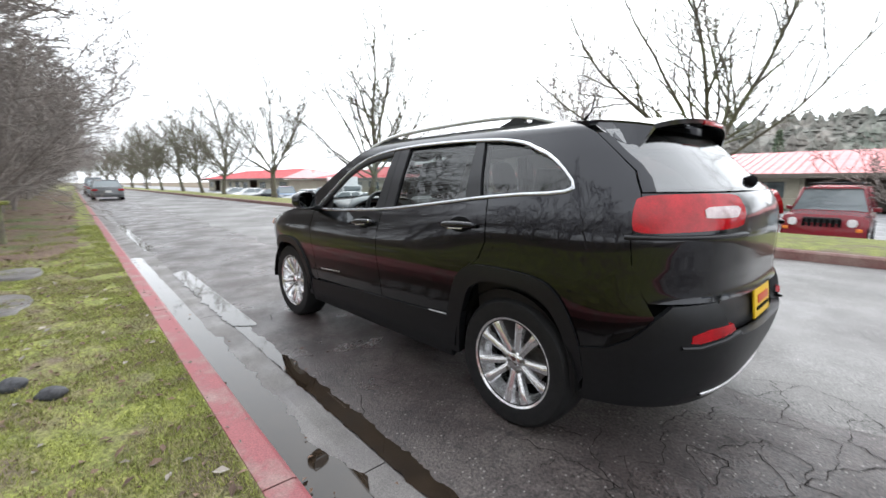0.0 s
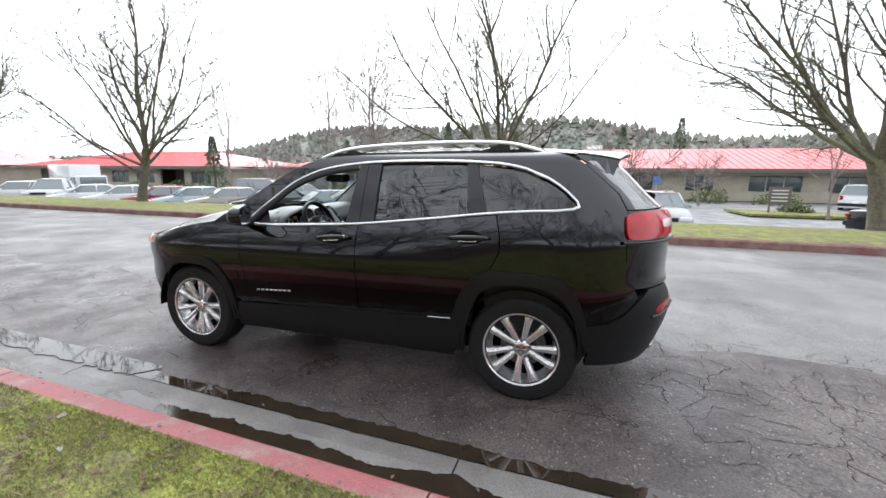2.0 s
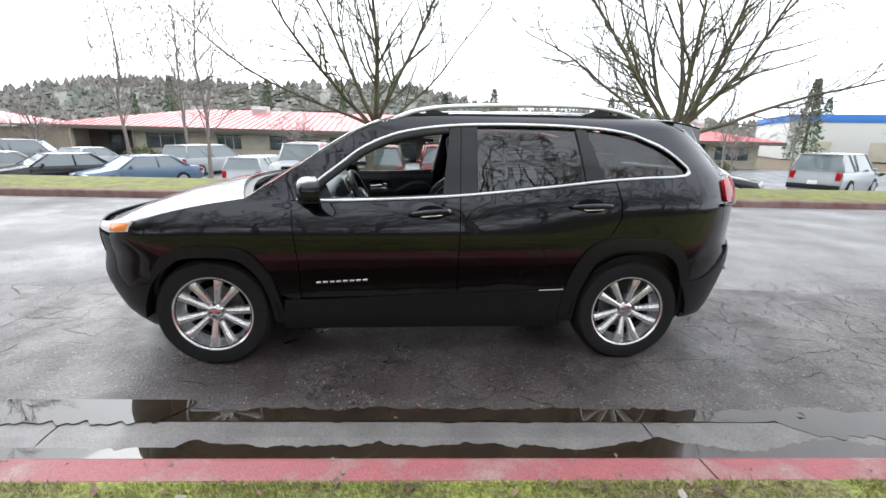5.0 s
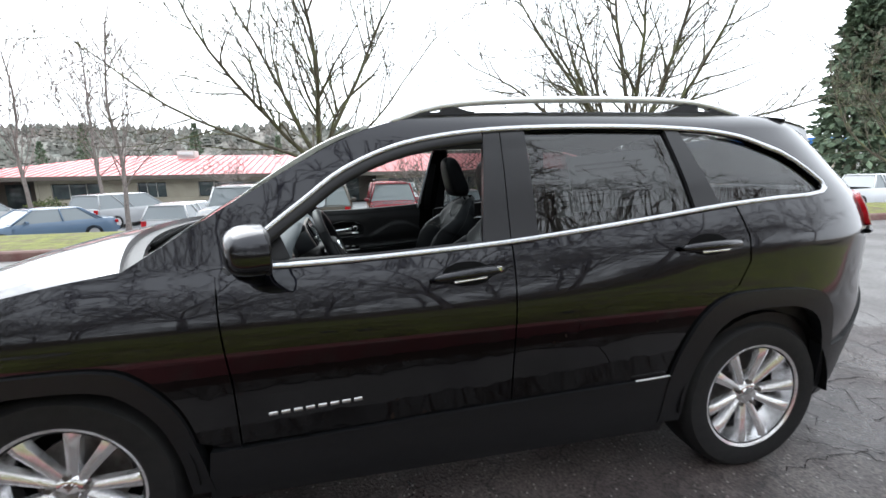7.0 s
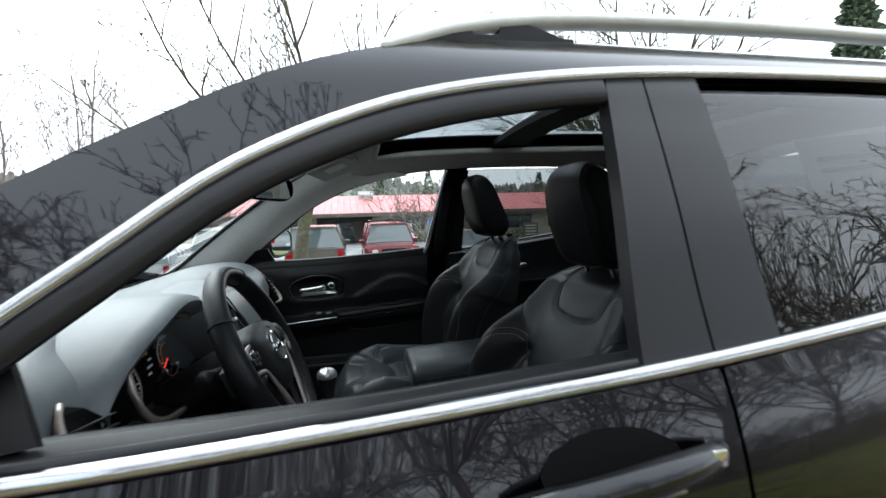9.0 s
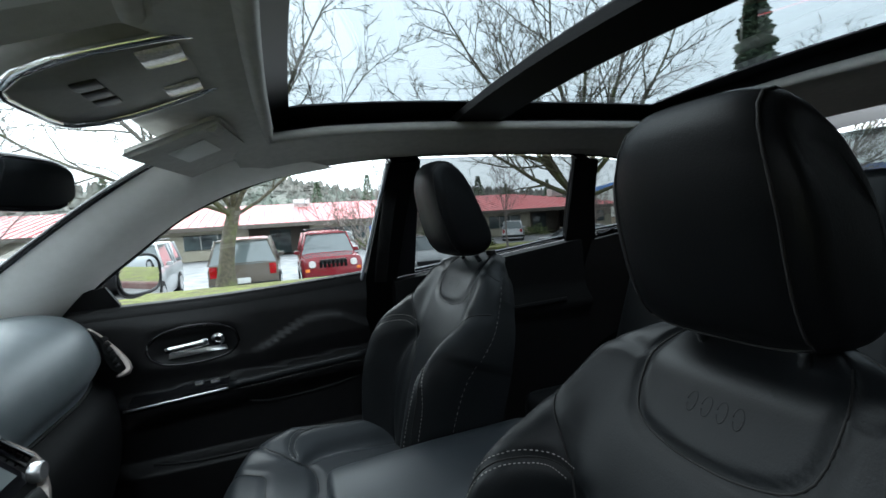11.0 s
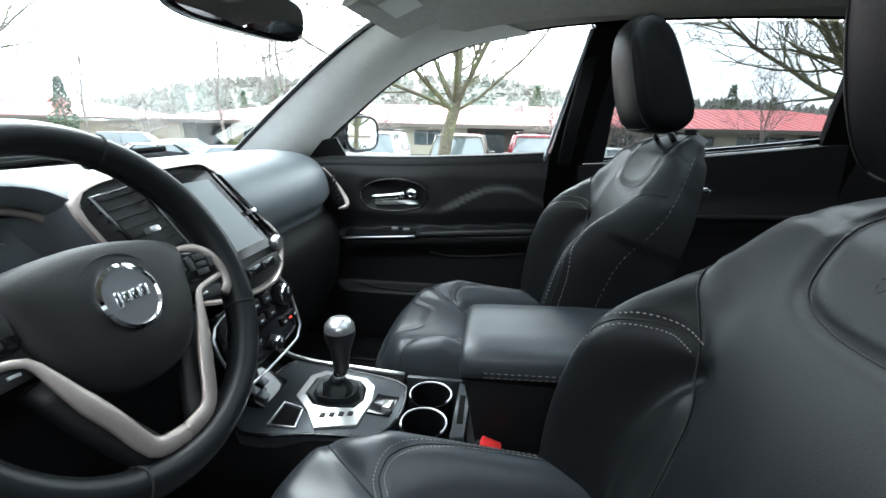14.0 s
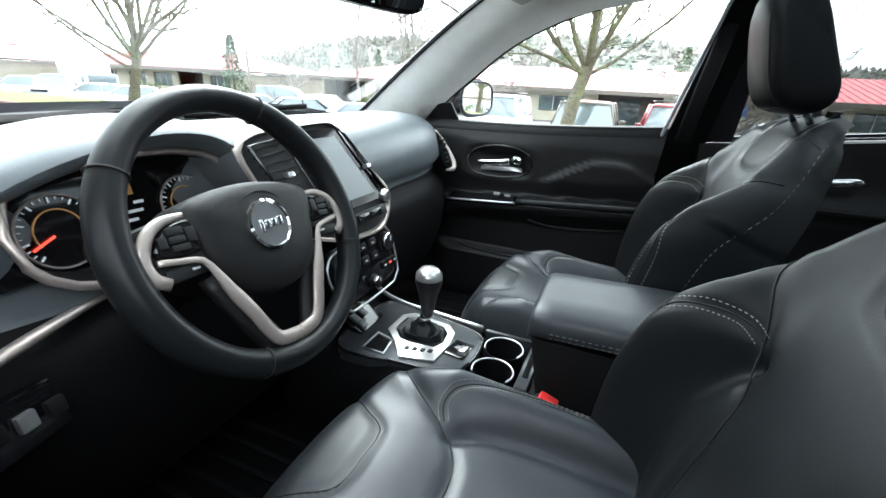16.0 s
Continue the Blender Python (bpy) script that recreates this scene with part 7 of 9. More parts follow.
# vents: the driver's side one upright, the other a slanting slot beside the screen
for nm, quad, rows_ in (("stack_vent", [(-0.248, 1.128), (-0.168, 1.136), (-0.128, 1.035), (-0.214, 1.035)], 7), ("stack_vent", [(0.010, 1.135), (0.028, 1.128), (0.112, 1.002), (0.088, 1.000)], 11)):
    n = 4
    lo_ = [Vector(on_stack(y, z, -0.020)) for y, z in quad]
    up_ = [Vector(on_stack(y, z, 0.006)) for y, z in quad]
    vt = mk(nm, lo_ + up_, [(3, 2, 1, 0)], M_DARK, st)
    tube("vent_rim", up_, 0.0035, M_PIANO, vt, n=6, closed=True)
    for k in range(rows_):
        f = (k + 0.5) / rows_
        a = np.array(quad[0]) + (np.array(quad[3]) - np.array(quad[0])) * f
        b = np.array(quad[1]) + (np.array(quad[2]) - np.array(quad[1])) * f
        q = [Vector(on_stack(*a, 0.002)), Vector(on_stack(*b, 0.002))]
        up = Vector((0.010, 0, 0.006))
        thick = Vector((-0.001, 0, 0.003))
        vs = [q[0], q[1], q[1] - up, q[0] - up]
        vs += [v + thick for v in vs]
        mk("vent_slat", vs, [(0, 1, 2, 3), (7, 6, 5, 4), (0, 4, 5, 1), (1, 5, 6, 2), (2, 6, 7, 3), (3, 7, 4, 0)], M_PLAST, vt)
    c = np.mean(np.array(quad), axis=0)
    box("vent_tab", (0.014, 0.018, 0.010), on_stack(c[0], c[1] - 0.012, 0.012), M_SATIN, vt, turn=(0, SLOPE, 0), bevel=0.003)
# media bar under the screen
mb = box("media_panel", (0.014, 0.135, 0.026), on_stack(0.012, 0.957, 0.004), M_PLAST, st, turn=(0, SLOPE, 0), bevel=0.005)
box("media_key", (0.006, 0.045, 0.016), on_stack(-0.022, 0.957, 0.012), M_PIANO, mb, turn=(0, SLOPE, 0), bevel=0.003)
box("media_key", (0.006, 0.045, 0.016), on_stack(0.028, 0.957, 0.012), M_PIANO, mb, turn=(0, SLOPE, 0), bevel=0.003)
lathe("media_knob", [(0.0155, 0.0), (0.0155, 0.012), (0.013, 0.016), (0.001, 0.0165)], on_stack(0.098, 0.985, 0.0), M_SATIN, st, axis='x', n=24)
# climate panel
cp = part("climate_panel", box_bm((0.05, 0.24, 0.135), (-0.525, -0.03, 0.850), (0, -16, 0)), M_PIANO, st, bevel=0.018)
edge_c = smooth_line([(-0.150, 0.905), (0.075, 0.915), (0.095, 0.89), (0.088, 0.80), (0.06, 0.782), (-0.12, 0.782), (-0.148, 0.80)], 0.02, True)
tube("climate_edge", [(-0.498 - 0.287 * (z - 0.85), y, z) for y, z in edge_c], 0.003, M_SATIN, cp, n=6, closed=True)
PX = lambda z: -0.500 - 0.287 * (z - 0.85)
for y, z, r in ((-0.105, 0.868, 0.022), (0.055, 0.885, 0.022), (-0.025, 0.815, 0.015)):
    kn = lathe("climate_knob", [(r, 0.0), (r, 0.016), (r * 0.9, 0.021), (r * 0.5, 0.022), (0.001, 0.022)], (PX(z), y, z), M_PLAST, cp, axis='x', n=28)
    lathe("knob_ring", [(r * 1.03, 0.012), (r * 1.06, 0.015), (r * 1.0, 0.0195)], (PX(z), y, z), M_CHROME, kn, axis='x', n=28)
    box("knob_mark", (0.002, 0.002, r * 0.6), (PX(z) + 0.0225, y, z + r * 0.45), G_WHITE, kn, bevel=0.0005)
for k in range(9):
    y, z = (-0.075 + 0.040 * (k % 3), 0.895 - 0.030 * (k // 3)) if k < 6 else (0.045 + 0.022 * (k - 6) - 0.01, 0.832)
    bt_ = box("climate_button", (0.008, 0.028 if k < 6 else 0.018, 0.018), (PX(z) + 0.002, y, z), M_PLAST, cp, turn=(0, -16, 0), bevel=0.0025)
    box("button_mark", (0.001, 0.009, 0.003), (PX(z) + 0.0066, y, z), G_RED if k == 7 else G_WHITE, bt_, turn=(0, -16, 0), bevel=0.0003)

# -- centre console --
cn = thing("centre_console", "black centre console with gear lever and cup holders", "console")
rings = []
for x, w0, w1, z in ((-0.64, 0.13, 0.17, 0.70), (-0.54, 0.12, 0.165, 0.668), (-0.40, 0.118, 0.158, 0.672), (-0.25, 0.110, 0.150, 0.676), (-0.242, 0.110, 0.150, 0.60), (-0.118, 0.110, 0.15, 0.60), (-0.112, 0.110, 0.15, 0.68), (0.02, 0.112, 0.15, 0.69), (0.42, 0.125, 0.15, 0.69)):
    rings.append([Vector((x, -w1, 0.44)), Vector((x, -w1, z - 0.06)), Vector((x, -w0 - 0.012, z - 0.015)), Vector((x, -w0, z)), Vector((x, w0, z)), Vector((x, w0 + 0.012, z - 0.015)), Vector((x, w1, z - 0.06)), Vector((x, w1, 0.44))])
loft("console_body", rings, M_SHADEPLAST, cn)


def slab(name, poly, z0, z1, shrink, material, parent, label=""):
    """A flat piece with a softened upper edge over a plan outline."""
    c = np.mean(np.array(poly), axis=0)
    inn = lambda k: [(c[0] + (x - c[0]) * k, c[1] + (y - c[1]) * k) for x, y in poly]
    return loft(name, [[Vector((x, y, z0)) for x, y in poly], [Vector((x, y, z1 - 0.003)) for x, y in poly], [Vector((x, y, z1)) for x, y in inn(shrink)]], material, parent, label=label)


M_TOPPLATE = mat("dark_grey_console_plate", (0.045, 0.05, 0.055), (0.055, 0.06, 0.066), rough=0.32, metal=0.3, scale=30)
plate_o = smooth_line([(-0.525, -0.116), (-0.37, -0.116), (-0.262, -0.100), (-0.232, -0.050), (-0.232, 0.03), (-0.255, 0.072), (-0.40, 0.104), (-0.525, 0.108)], 0.02, True)
pl = slab("console_plate", plate_o, 0.660, 0.688, 0.975, M_TOPPLATE, cn, "dark grey console top plate")
tube("plate_edge", [(x, y, 0.686) for x, y in plate_o], 0.0035, M_PIANO, pl, n=6, closed=True)
tube("console_side_trim", smooth_line([(-0.62, 0.175, 0.72), (-0.56, 0.140, 0.700), (-0.48, 0.122, 0.690), (-0.36, 0.112, 0.688), (-0.25, 0.100, 0.688)], 0.03), 0.006, M_SATIN, cn, n=8, label="satin console edge")
# gear gate: an eight-sided silver frame, boot and lever
gate = [(-0.450, -0.020), (-0.449, 0.055), (-0.425, 0.078), (-0.325, 0.062), (-0.300, 0.035), (-0.293, -0.015), (-0.300, -0.090), (-0.375, -0.108), (-0.408, -0.062)]
hole = [(-0.434, -0.012), (-0.433, 0.044), (-0.412, 0.062), (-0.335, 0.048), (-0.314, 0.024), (-0.308, -0.018), (-0.320, -0.044), (-0.374, -0.050), (-0.405, -0.044)]
go, gi = [Vector((x, y, 0.6955)) for x, y in gate], [Vector((x, y, 0.6965)) for x, y in hole]
gb, gd = [v + Vector((0, 0, -0.012)) for v in go], [v + Vector((0, 0, -0.010)) for v in gi]
gf_ = loft("gear_gate_frame", [gb, [v * 1 + Vector((0, 0, -0.002)) for v in go], go, gi, gd], M_SATIN, cn, caps=False, label="satin silver gear gate frame")
boot = []
for k, z in ((1.0, 0.688), (0.94, 0.697), (0.80, 0.694), (0.68, 0.706), (0.52, 0.702), (0.42, 0.716), (0.26, 0.722), (0.17, 0.738)):
    boot.append([Vector((-0.368 + (x + 0.368) * k + 0.004 * math.sin(9 * i + 40 * k), 0.004 + (y - 0.004) * k + 0.004 * math.cos(7 * i + 33 * k), z)) for i, (x, y) in enumerate(hole)])
loft("gear_boot", boot, M_LEATHER, cn, label="creased leather gear boot")
lever = tube("gear_lever", [(-0.366, 0.002, 0.725), (-0.362, 0.003, 0.752)], [0.014, 0.012], M_CHROME, cn, n=14)
lathe("gear_knob", [(0.0125, -0.006), (0.0155, 0.004), (0.017, 0.022), (0.0205, 0.044), (0.027, 0.066), (0.031, 0.082), (0.0295, 0.098), (0.020, 0.111), (0.001, 0.115)], (-0.360, 0.004, 0.748), M_GLOSSBLK, lever, axis='z', n=28)
lathe("knob_cap", [(0.0305, 0.0), (0.0290, 0.012), (0.0205, 0.0225), (0.001, 0.0265)], (-0.360, 0.004, 0.838), M_SATIN, lever, axis='z', n=28)
for k in range(4):
    box("gate_mark", (0.010, 0.012, 0.002), (-0.372 + 0.017 * k, -0.074 + 0.004 * k, 0.6968), M_PLAST, gf_, bevel=0.0004)
bx = box("usb_panel", (0.075, 0.10, 0.02), (-0.532, -0.012, 0.700), M_PIANO, cn, turn=(0, 28, 0), bevel=0.006)
for k in range(3):
    box("usb_socket", (0.022, 0.020, 0.008), (-0.530 + 0.020 * (k == 2), -0.040 + 0.034 * (k % 2), 0.711 - 0.010 * (k == 2)), M_TOPPLATE, bx, turn=(0, 28, 0), bevel=0.002)
tray = slab("storage_tray", [(-0.463, -0.105), (-0.415, -0.105), (-0.424, -0.055), (-0.463, -0.042)], 0.680, 0.6895, 0.92, M_DARK, cn)
tube("tray_rim", [(x, y, 0.690) for x, y in [(-0.466, -0.108), (-0.412, -0.108), (-0.421, -0.052), (-0.466, -0.038)]], 0.0025, M_SATIN, tray, n=6, closed=True)
dm = box("drive_mode_panel", (0.048, 0.062, 0.005), (-0.268, -0.018, 0.690), M_PIANO, cn, turn=(0, 0, -6), bevel=0.002)
box("park_brake_switch", (0.020, 0.026, 0.014), (-0.256, -0.026, 0.695), M_SATIN, dm, turn=(0, -12, -6), bevel=0.004)
# cup holders: two round wells with bright spring rims in a dark tray
for y in (-0.053, 0.040):
    cup = lathe("cup_holder", [(0.0405, -0.078), (0.0412, -0.004), (0.0425, 0.0), (0.0455, 0.001), (0.0465, -0.006), (0.0465, -0.078)], (-0.180, y, 0.684), M_SHADEPLAST, cn, axis='z', n=40)
    tube("cup_rim", [(-0.180 + 0.0438 * math.cos(a), y + 0.0438 * math.sin(a), 0.686) for a in np.arange(-0.6, 3.6, 0.15)], 0.0022, M_SATIN, cup, n=6, label="bright cup rim")
    lathe("cup_floor_ring", [(0.018, 0.0), (0.020, 0.003), (0.022, 0.0)], (-0.180, y, 0.610), M_SATIN, cup, axis='z', n=24)
for sg in (-1, 1):
    box("tray_wall", (0.125, 0.012, 0.085), (-0.180, sg * 0.104, 0.642), M_TOPPLATE, cn, bevel=0.004)
ks = slab("key_slot", [(-0.126, -0.095), (-0.100, -0.090), (-0.096, 0.075), (-0.122, 0.085)], 0.66, 0.692, 0.95, M_TOPPLATE, cn)
box("slot_recess", (0.012, 0.09, 0.004), (-0.111, -0.01, 0.6915), M_DARK, ks, bevel=0.001)
# padded storage bin with its lid
ar = thing("storage_bin", "black leather padded storage bin between the seats", "storage bin")
rings = []
for x, s, dz in ((-0.112, 0.86, -0.012), (-0.108, 0.95, -0.003), (-0.098, 0.99, 0.0), (-0.07, 1.0, 0.002), (0.10, 1.0, 0.008), (0.30, 1.0, 0.010), (0.38, 0.98, 0.0)):
    prof = [(-0.112, 0.826), (-0.117, 0.834), (-0.117, 0.842), (-0.114, 0.858), (-0.106, 0.869), (-0.090, 0.876), (-0.05, 0.880), (0.05, 0.880), (0.090, 0.876), (0.106, 0.869), (0.114, 0.858), (0.117, 0.842), (0.117, 0.834), (0.112, 0.826)]
    rings.append([Vector((x, y * s, 0.83 + (z - 0.83) * s + dz)) for y, z in prof])
loft("lid", rings, M_LITLEATHER, ar, label="black leather lid")
rings = [[Vector((x, y * k, z)) for y, z in ((-0.108, 0.66), (-0.111, 0.70), (-0.113, 0.822), (0.113, 0.822), (0.111, 0.70), (0.108, 0.66))] for x, k in ((-0.104, 0.93), (-0.094, 0.99), (0.0, 1.0), (0.38, 1.0))]
loft("bin", [[v + Vector((0.035 * max(0, (0.78 - v.z) / 0.12) * (v.x < -0.05), 0, 0)) for v in r] for r in rings], M_PLAST, ar)
for z0 in (0.8335, 0.8415):
    stitches("lid_stitching", [(x, -0.1178, z0 + 0.009 * min(1, max(0, (x + 0.07) / 0.3))) for x in np.arange(-0.07, 0.35, 0.0055)], ar, r=0.0006)
    stitches("lid_stitching", [(-0.1125 + 0.02 * abs(y / 0.1) ** 4, y, z0 - 0.002) for y in np.arange(-0.098, 0.098, 0.0055)], ar, r=0.0006)
# belt buckle
bk = thing("belt_buckle", "black seat belt buckle with red button", "seat belt buckle")
box("buckle_body", (0.05, 0.028, 0.10), (-0.03, -0.155, 0.665), M_PLAST, bk, turn=(0, 20, 0), bevel=0.008)
box("release_button", (0.036, 0.022, 0.016), (-0.013, -0.155, 0.715), M_BUCKLE, bk, turn=(0, 20, 0), bevel=0.004)
bk.location = (-0.04, 0.02, 0.0)

# -- steering wheel --
sw = thing("steering_wheel", "black leather steering wheel with champagne spoke trim", "steering wheel")
# local frame: x across, y up, z towards the driver
RW = 0.184


def circ(a, r=RW, z=0.0):
    return (r * math.cos(a), r * math.sin(a), z)


NR, NS = 72, 14
vs, fs = [], []
for i in range(NR):
    a = 2 * math.pi * i / NR
    thick = 0.0185 + 0.0025 * (1 + math.cos(2 * (a - 0.35))) * 0.5
    for k in range(NS):
        b = 2 * math.pi * k / NS
        r = RW + thick * 0.95 * math.cos(b)
        vs.append((r * math.cos(a), r * math.sin(a), thick * 1.08 * math.sin(b)))
for i in range(NR):
    for k in range(NS):
        j, k2 = (i + 1) % NR, (k + 1) % NS
        fs.append((i * NS + k, j * NS + k, j * NS + k2, i * NS + k2))
rim_ = mk("wheel_rim", vs, fs, M_LEATHER, sw, True)
for a in (radians(150), radians(-112), radians(-20), radians(68)):
    tube("rim_seam", [(math.cos(a) * (RW + 0.020 * math.cos(b)), math.sin(a) * (RW + 0.020 * math.cos(b)), 0.0215 * math.sin(b)) for b in np.arange(0, 6.28, 0.4)], 0.0016, M_SEAM, rim_, n=5, closed=True)
# airbag boss
bo = smooth_line([(-0.108, 0.040), (-0.072, 0.058), (0, 0.066), (0.072, 0.058), (0.108, 0.040), (0.100, 0.0), (0.082, -0.048), (0.048, -0.083), (0, -0.092), (-0.048, -0.083), (-0.082, -0.048), (-0.100, 0.0)], 0.010, True)
lift = lambda k, z: [Vector((x * k, y * k, z)) for x, y in bo]
loft("airbag_cover", [lift(1.0, -0.05), lift(1.0, -0.006), lift(0.985, 0.004), lift(0.95, 0.011), lift(0.86, 0.017), lift(0.7, 0.021), lift(0.4, 0.0235), lift(0.1, 0.024)], M_PLAST, sw, label="black airbag cover")
em = lathe("emblem_ring", [(0.036, 0.0), (0.0355, 0.006), (0.032, 0.008), (0.0295, 0.004)], (0, 0, 0.021), M_CHROME, sw, axis='z', n=40)
cyl("emblem_disc", 0.0305, 0.004, (0, 0, 0.0245), mat("emblem_grey", (0.16, 0.165, 0.17), rough=0.35, metal=0.6), em, n=40)
lathe("emblem_groove", [(0.047, 0.0), (0.048, 0.003), (0.049, 0.0)], (0, 0, 0.0195), M_PLAST, sw, axis='z', n=40)
for k, (x, w, h) in enumerate(((-0.0165, 0.006, 0.018), (-0.006, 0.009, 0.011), (0.005, 0.009, 0.011), (0.016, 0.009, 0.013))):
    box("emblem_bar", (w, h, 0.002), (x, -0.001 * (k == 0) + 0.0005 * k, 0.0275), M_CHROME, em, bevel=0.0008)
for sg in (-1, 1):
    # spoke arm, its switch pod and the champagne band round it
    arm = [(0.085, 0.040), (0.13, 0.036), (0.188, 0.024), (0.190, -0.020), (0.165, -0.040), (0.10, -0.036), (0.08, -0.03)]
    arm = [(sg * x, y) for x, y in (arm if sg > 0 else arm[::-1])]
    loft("spoke", [[Vector((x, y, -0.03)) for x, y in arm[::-1]], [Vector((x, y, -0.002)) for x, y in arm[::-1]], [Vector((sg * 0.13 + (x - sg * 0.13) * 0.94, y * 0.92, 0.005)) for x, y in arm[::-1]]], M_PLAST, sw)
    ring_ = smooth_line([(sg * 0.098, 0.036), (sg * 0.132, 0.032), (sg * 0.154, 0.016), (sg * 0.164, -0.010), (sg * 0.158, -0.030), (sg * 0.146, -0.038)], 0.008)
    m = len(ring_)
    tube("spoke_trim", [(x, y, 0.008) for x, y in ring_], [0.0035 + 0.0045 * min(1, i / (m * 0.5)) for i in range(m)], M_CHAMP, sw, n=10, flat=0.5, label="champagne spoke band")
    cush_ = smooth_line([(sg * 0.095, 0.030), (sg * 0.128, 0.026), (sg * 0.146, 0.010), (sg * 0.150, -0.006), (sg * 0.10, -0.010), (sg * 0.094, 0.008)], 0.008, True)
    order = cush_ if sg > 0 else cush_[::-1]
    cx, cy = sg * 0.121, 0.010
    pod = loft("switch_pod", [[Vector((x, y, 0.0)) for x, y in order], [Vector((x, y, 0.009)) for x, y in order], [Vector((cx + (x - cx) * 0.9, cy + (y - cy) * 0.88, 0.012)) for x, y in order]], M_PIANO, sw)
    for x, y, w, h in ((0.106, 0.012, 0.012, 0.018), (0.124, 0.019, 0.020, 0.009), (0.124, 0.009, 0.020, 0.008), (0.141, 0.008, 0.010, 0.014), (0.122, -0.001, 0.022, 0.008)):
        key = box("switch_key", (w, h, 0.005), (sg * x, y, 0.0128), M_PLAST, pod, bevel=0.0015)
    low = box("cruise_key", (0.050, 0.016, 0.008), (sg * 0.122, -0.029, 0.005), M_PLAST, sw, turn=(0, 0, sg * -4), bevel=0.003)
    box("key_mark", (0.010, 0.003, 0.001), (sg * 0.112, -0.028, 0.0094), M_SATIN, low, bevel=0.0003)
    # lower V spoke: one flat champagne band
    v0 = smooth_line([(sg * 0.152, -0.012, 0.010), (sg * 0.122, -0.0165, 0.011), (sg * 0.102, -0.022, 0.012), (sg * 0.092, -0.040, 0.012), (sg * 0.080, -0.068, 0.011), (sg * 0.062, -0.104, 0.010), (sg * 0.048, -0.136, 0.008), (sg * 0.034, -0.152, 0.007), (sg * 0.0, -0.158, 0.006)], 0.008)
    m = len(v0)
    tube("lower_spoke", v0, [0.004 + 0.0065 * min(1, max(0, (i / m - 0.18) / 0.25)) for i in range(m)], M_CHAMP, sw, n=10, flat=0.5, label="champagne lower spoke")
    tube("lower_spoke_backing", smooth_line([(sg * 0.085, -0.04, -0.012), (sg * 0.062, -0.10, -0.010), (sg * 0.03, -0.165, -0.006)], 0.02), 0.02, M_PLAST, sw, n=8, flat=0.6)
cyl("column_shroud", 0.055, 0.16, (0, -0.01, -0.13), M_PLAST, sw, n=28, r2=0.065)
tube("column_stalk", [(-0.05, 0.015, -0.075), (-0.11, 0.02, -0.07), (-0.17, 0.025, -0.06)], [0.008, 0.010, 0.017], M_PLAST, sw, n=10)
tube("column_stalk", [(0.05, -0.02, -0.075), (0.11, -0.03, -0.07), (0.15, -0.035, -0.06)], [0.008, 0.009, 0.012], M_SATIN, sw, n=10)
# wheel facing the driver: 25 degrees from upright, turned a little in the rim
SWN = Vector((math.cos(radians(25)), 0, math.sin(radians(25))))
ax_y = Vector((-math.sin(radians(25)), 0, math.cos(radians(25))))
ax_x = Vector((0, 1, 0))
c_ = Vector((-0.459, -0.376, 1.044))
mw = Matrix(((ax_x.x, ax_y.x, SWN.x, c_.x), (ax_x.y, ax_y.y, SWN.y, c_.y), (ax_x.z, ax_y.z, SWN.z, c_.z), (0, 0, 0, 1)))
sw.matrix_world = mw @ pose(0, 0, 0, 0, 0, -4)
# headlamp switch panel
hp_ = box("lamp_switch_panel", (0.02, 0.12, 0.07), (-0.585, -0.635, 0.86), M_PIANO, dash, turn=(0, -10, 12), bevel=0.006)
for k in range(3):
    box("rocker", (0.01, 0.02, 0.022), (-0.573, -0.655 + 0.028 * k, 0.865), M_SATIN if k % 2 else M_PLAST, hp_, turn=(0, -10, 12), bevel=0.003)
# pedals
for y, w in ((-0.42, 0.09), (-0.27, 0.055)):
    p = thing("pedal", "black rubber foot pedal over the floor", "pedal", "pedals")
    box("pedal_pad", (0.02, w, 0.08), (-0.74, y, 0.60), M_PLAST, p, turn=(0, -25, 0), bevel=0.006)
    tube("pedal_arm", [(-0.75, y, 0.62), (-0.82, y, 0.80)], 0.008, M_DISC, p, n=8)
# window sticker inside the rear door glass
for sgn in (-1,):
    S = side(sgn)
    stk = thing("window_sticker", "white paper price sheet inside the rear door glass", "sticker")
    for q in ([(0.395, 1.205), (0.465, 1.212), (0.465, 1.33), (0.395, 1.325)], [(0.47, 1.222), (0.90, 1.262), (0.885, 1.475), (0.47, 1.44)]):
        sheet("paper_sheet", q, lambda s, z, off: S(s, z, off - 0.023), M_SHADEPAPER, stk, step=(0.1, 0.1))
    for a, z, w, h in ((0.41, 1.235, 0.04, 0.012), (0.41, 1.26, 0.04, 0.006), (0.41, 1.28, 0.04, 0.006), (0.50, 1.25, 0.09, 0.012), (0.68, 1.262, 0.11, 0.012), (0.66, 1.335, 0.14, 0.022), (0.50, 1.28, 0.13, 0.006), (0.50, 1.295, 0.13, 0.006), (0.50, 1.31, 0.13, 0.006), (0.66, 1.29, 0.16, 0.006), (0.66, 1.305, 0.16, 0.006), (0.50, 1.38, 0.3, 0.008), (0.50, 1.40, 0.3, 0.008), (0.66, 1.37, 0.16, 0.006)):
        sheet("text_bar", [(a, z), (a + w, z + 0.08 * w), (a + w, z + h + 0.08 * w), (a, z + h)], lambda s, z, off: S(s, z, off - 0.0215), M_DARK, stk, step=(0.1, 0.1))

# ---- parked cars ----
# Base colour raised to stand in for sky mirrored in the panes.
M_CARGLASS = mat("sky_pale_car_window", (0.13, 0.155, 0.165), rough=0.06, spec=1.0)
CAR_MATS = {}


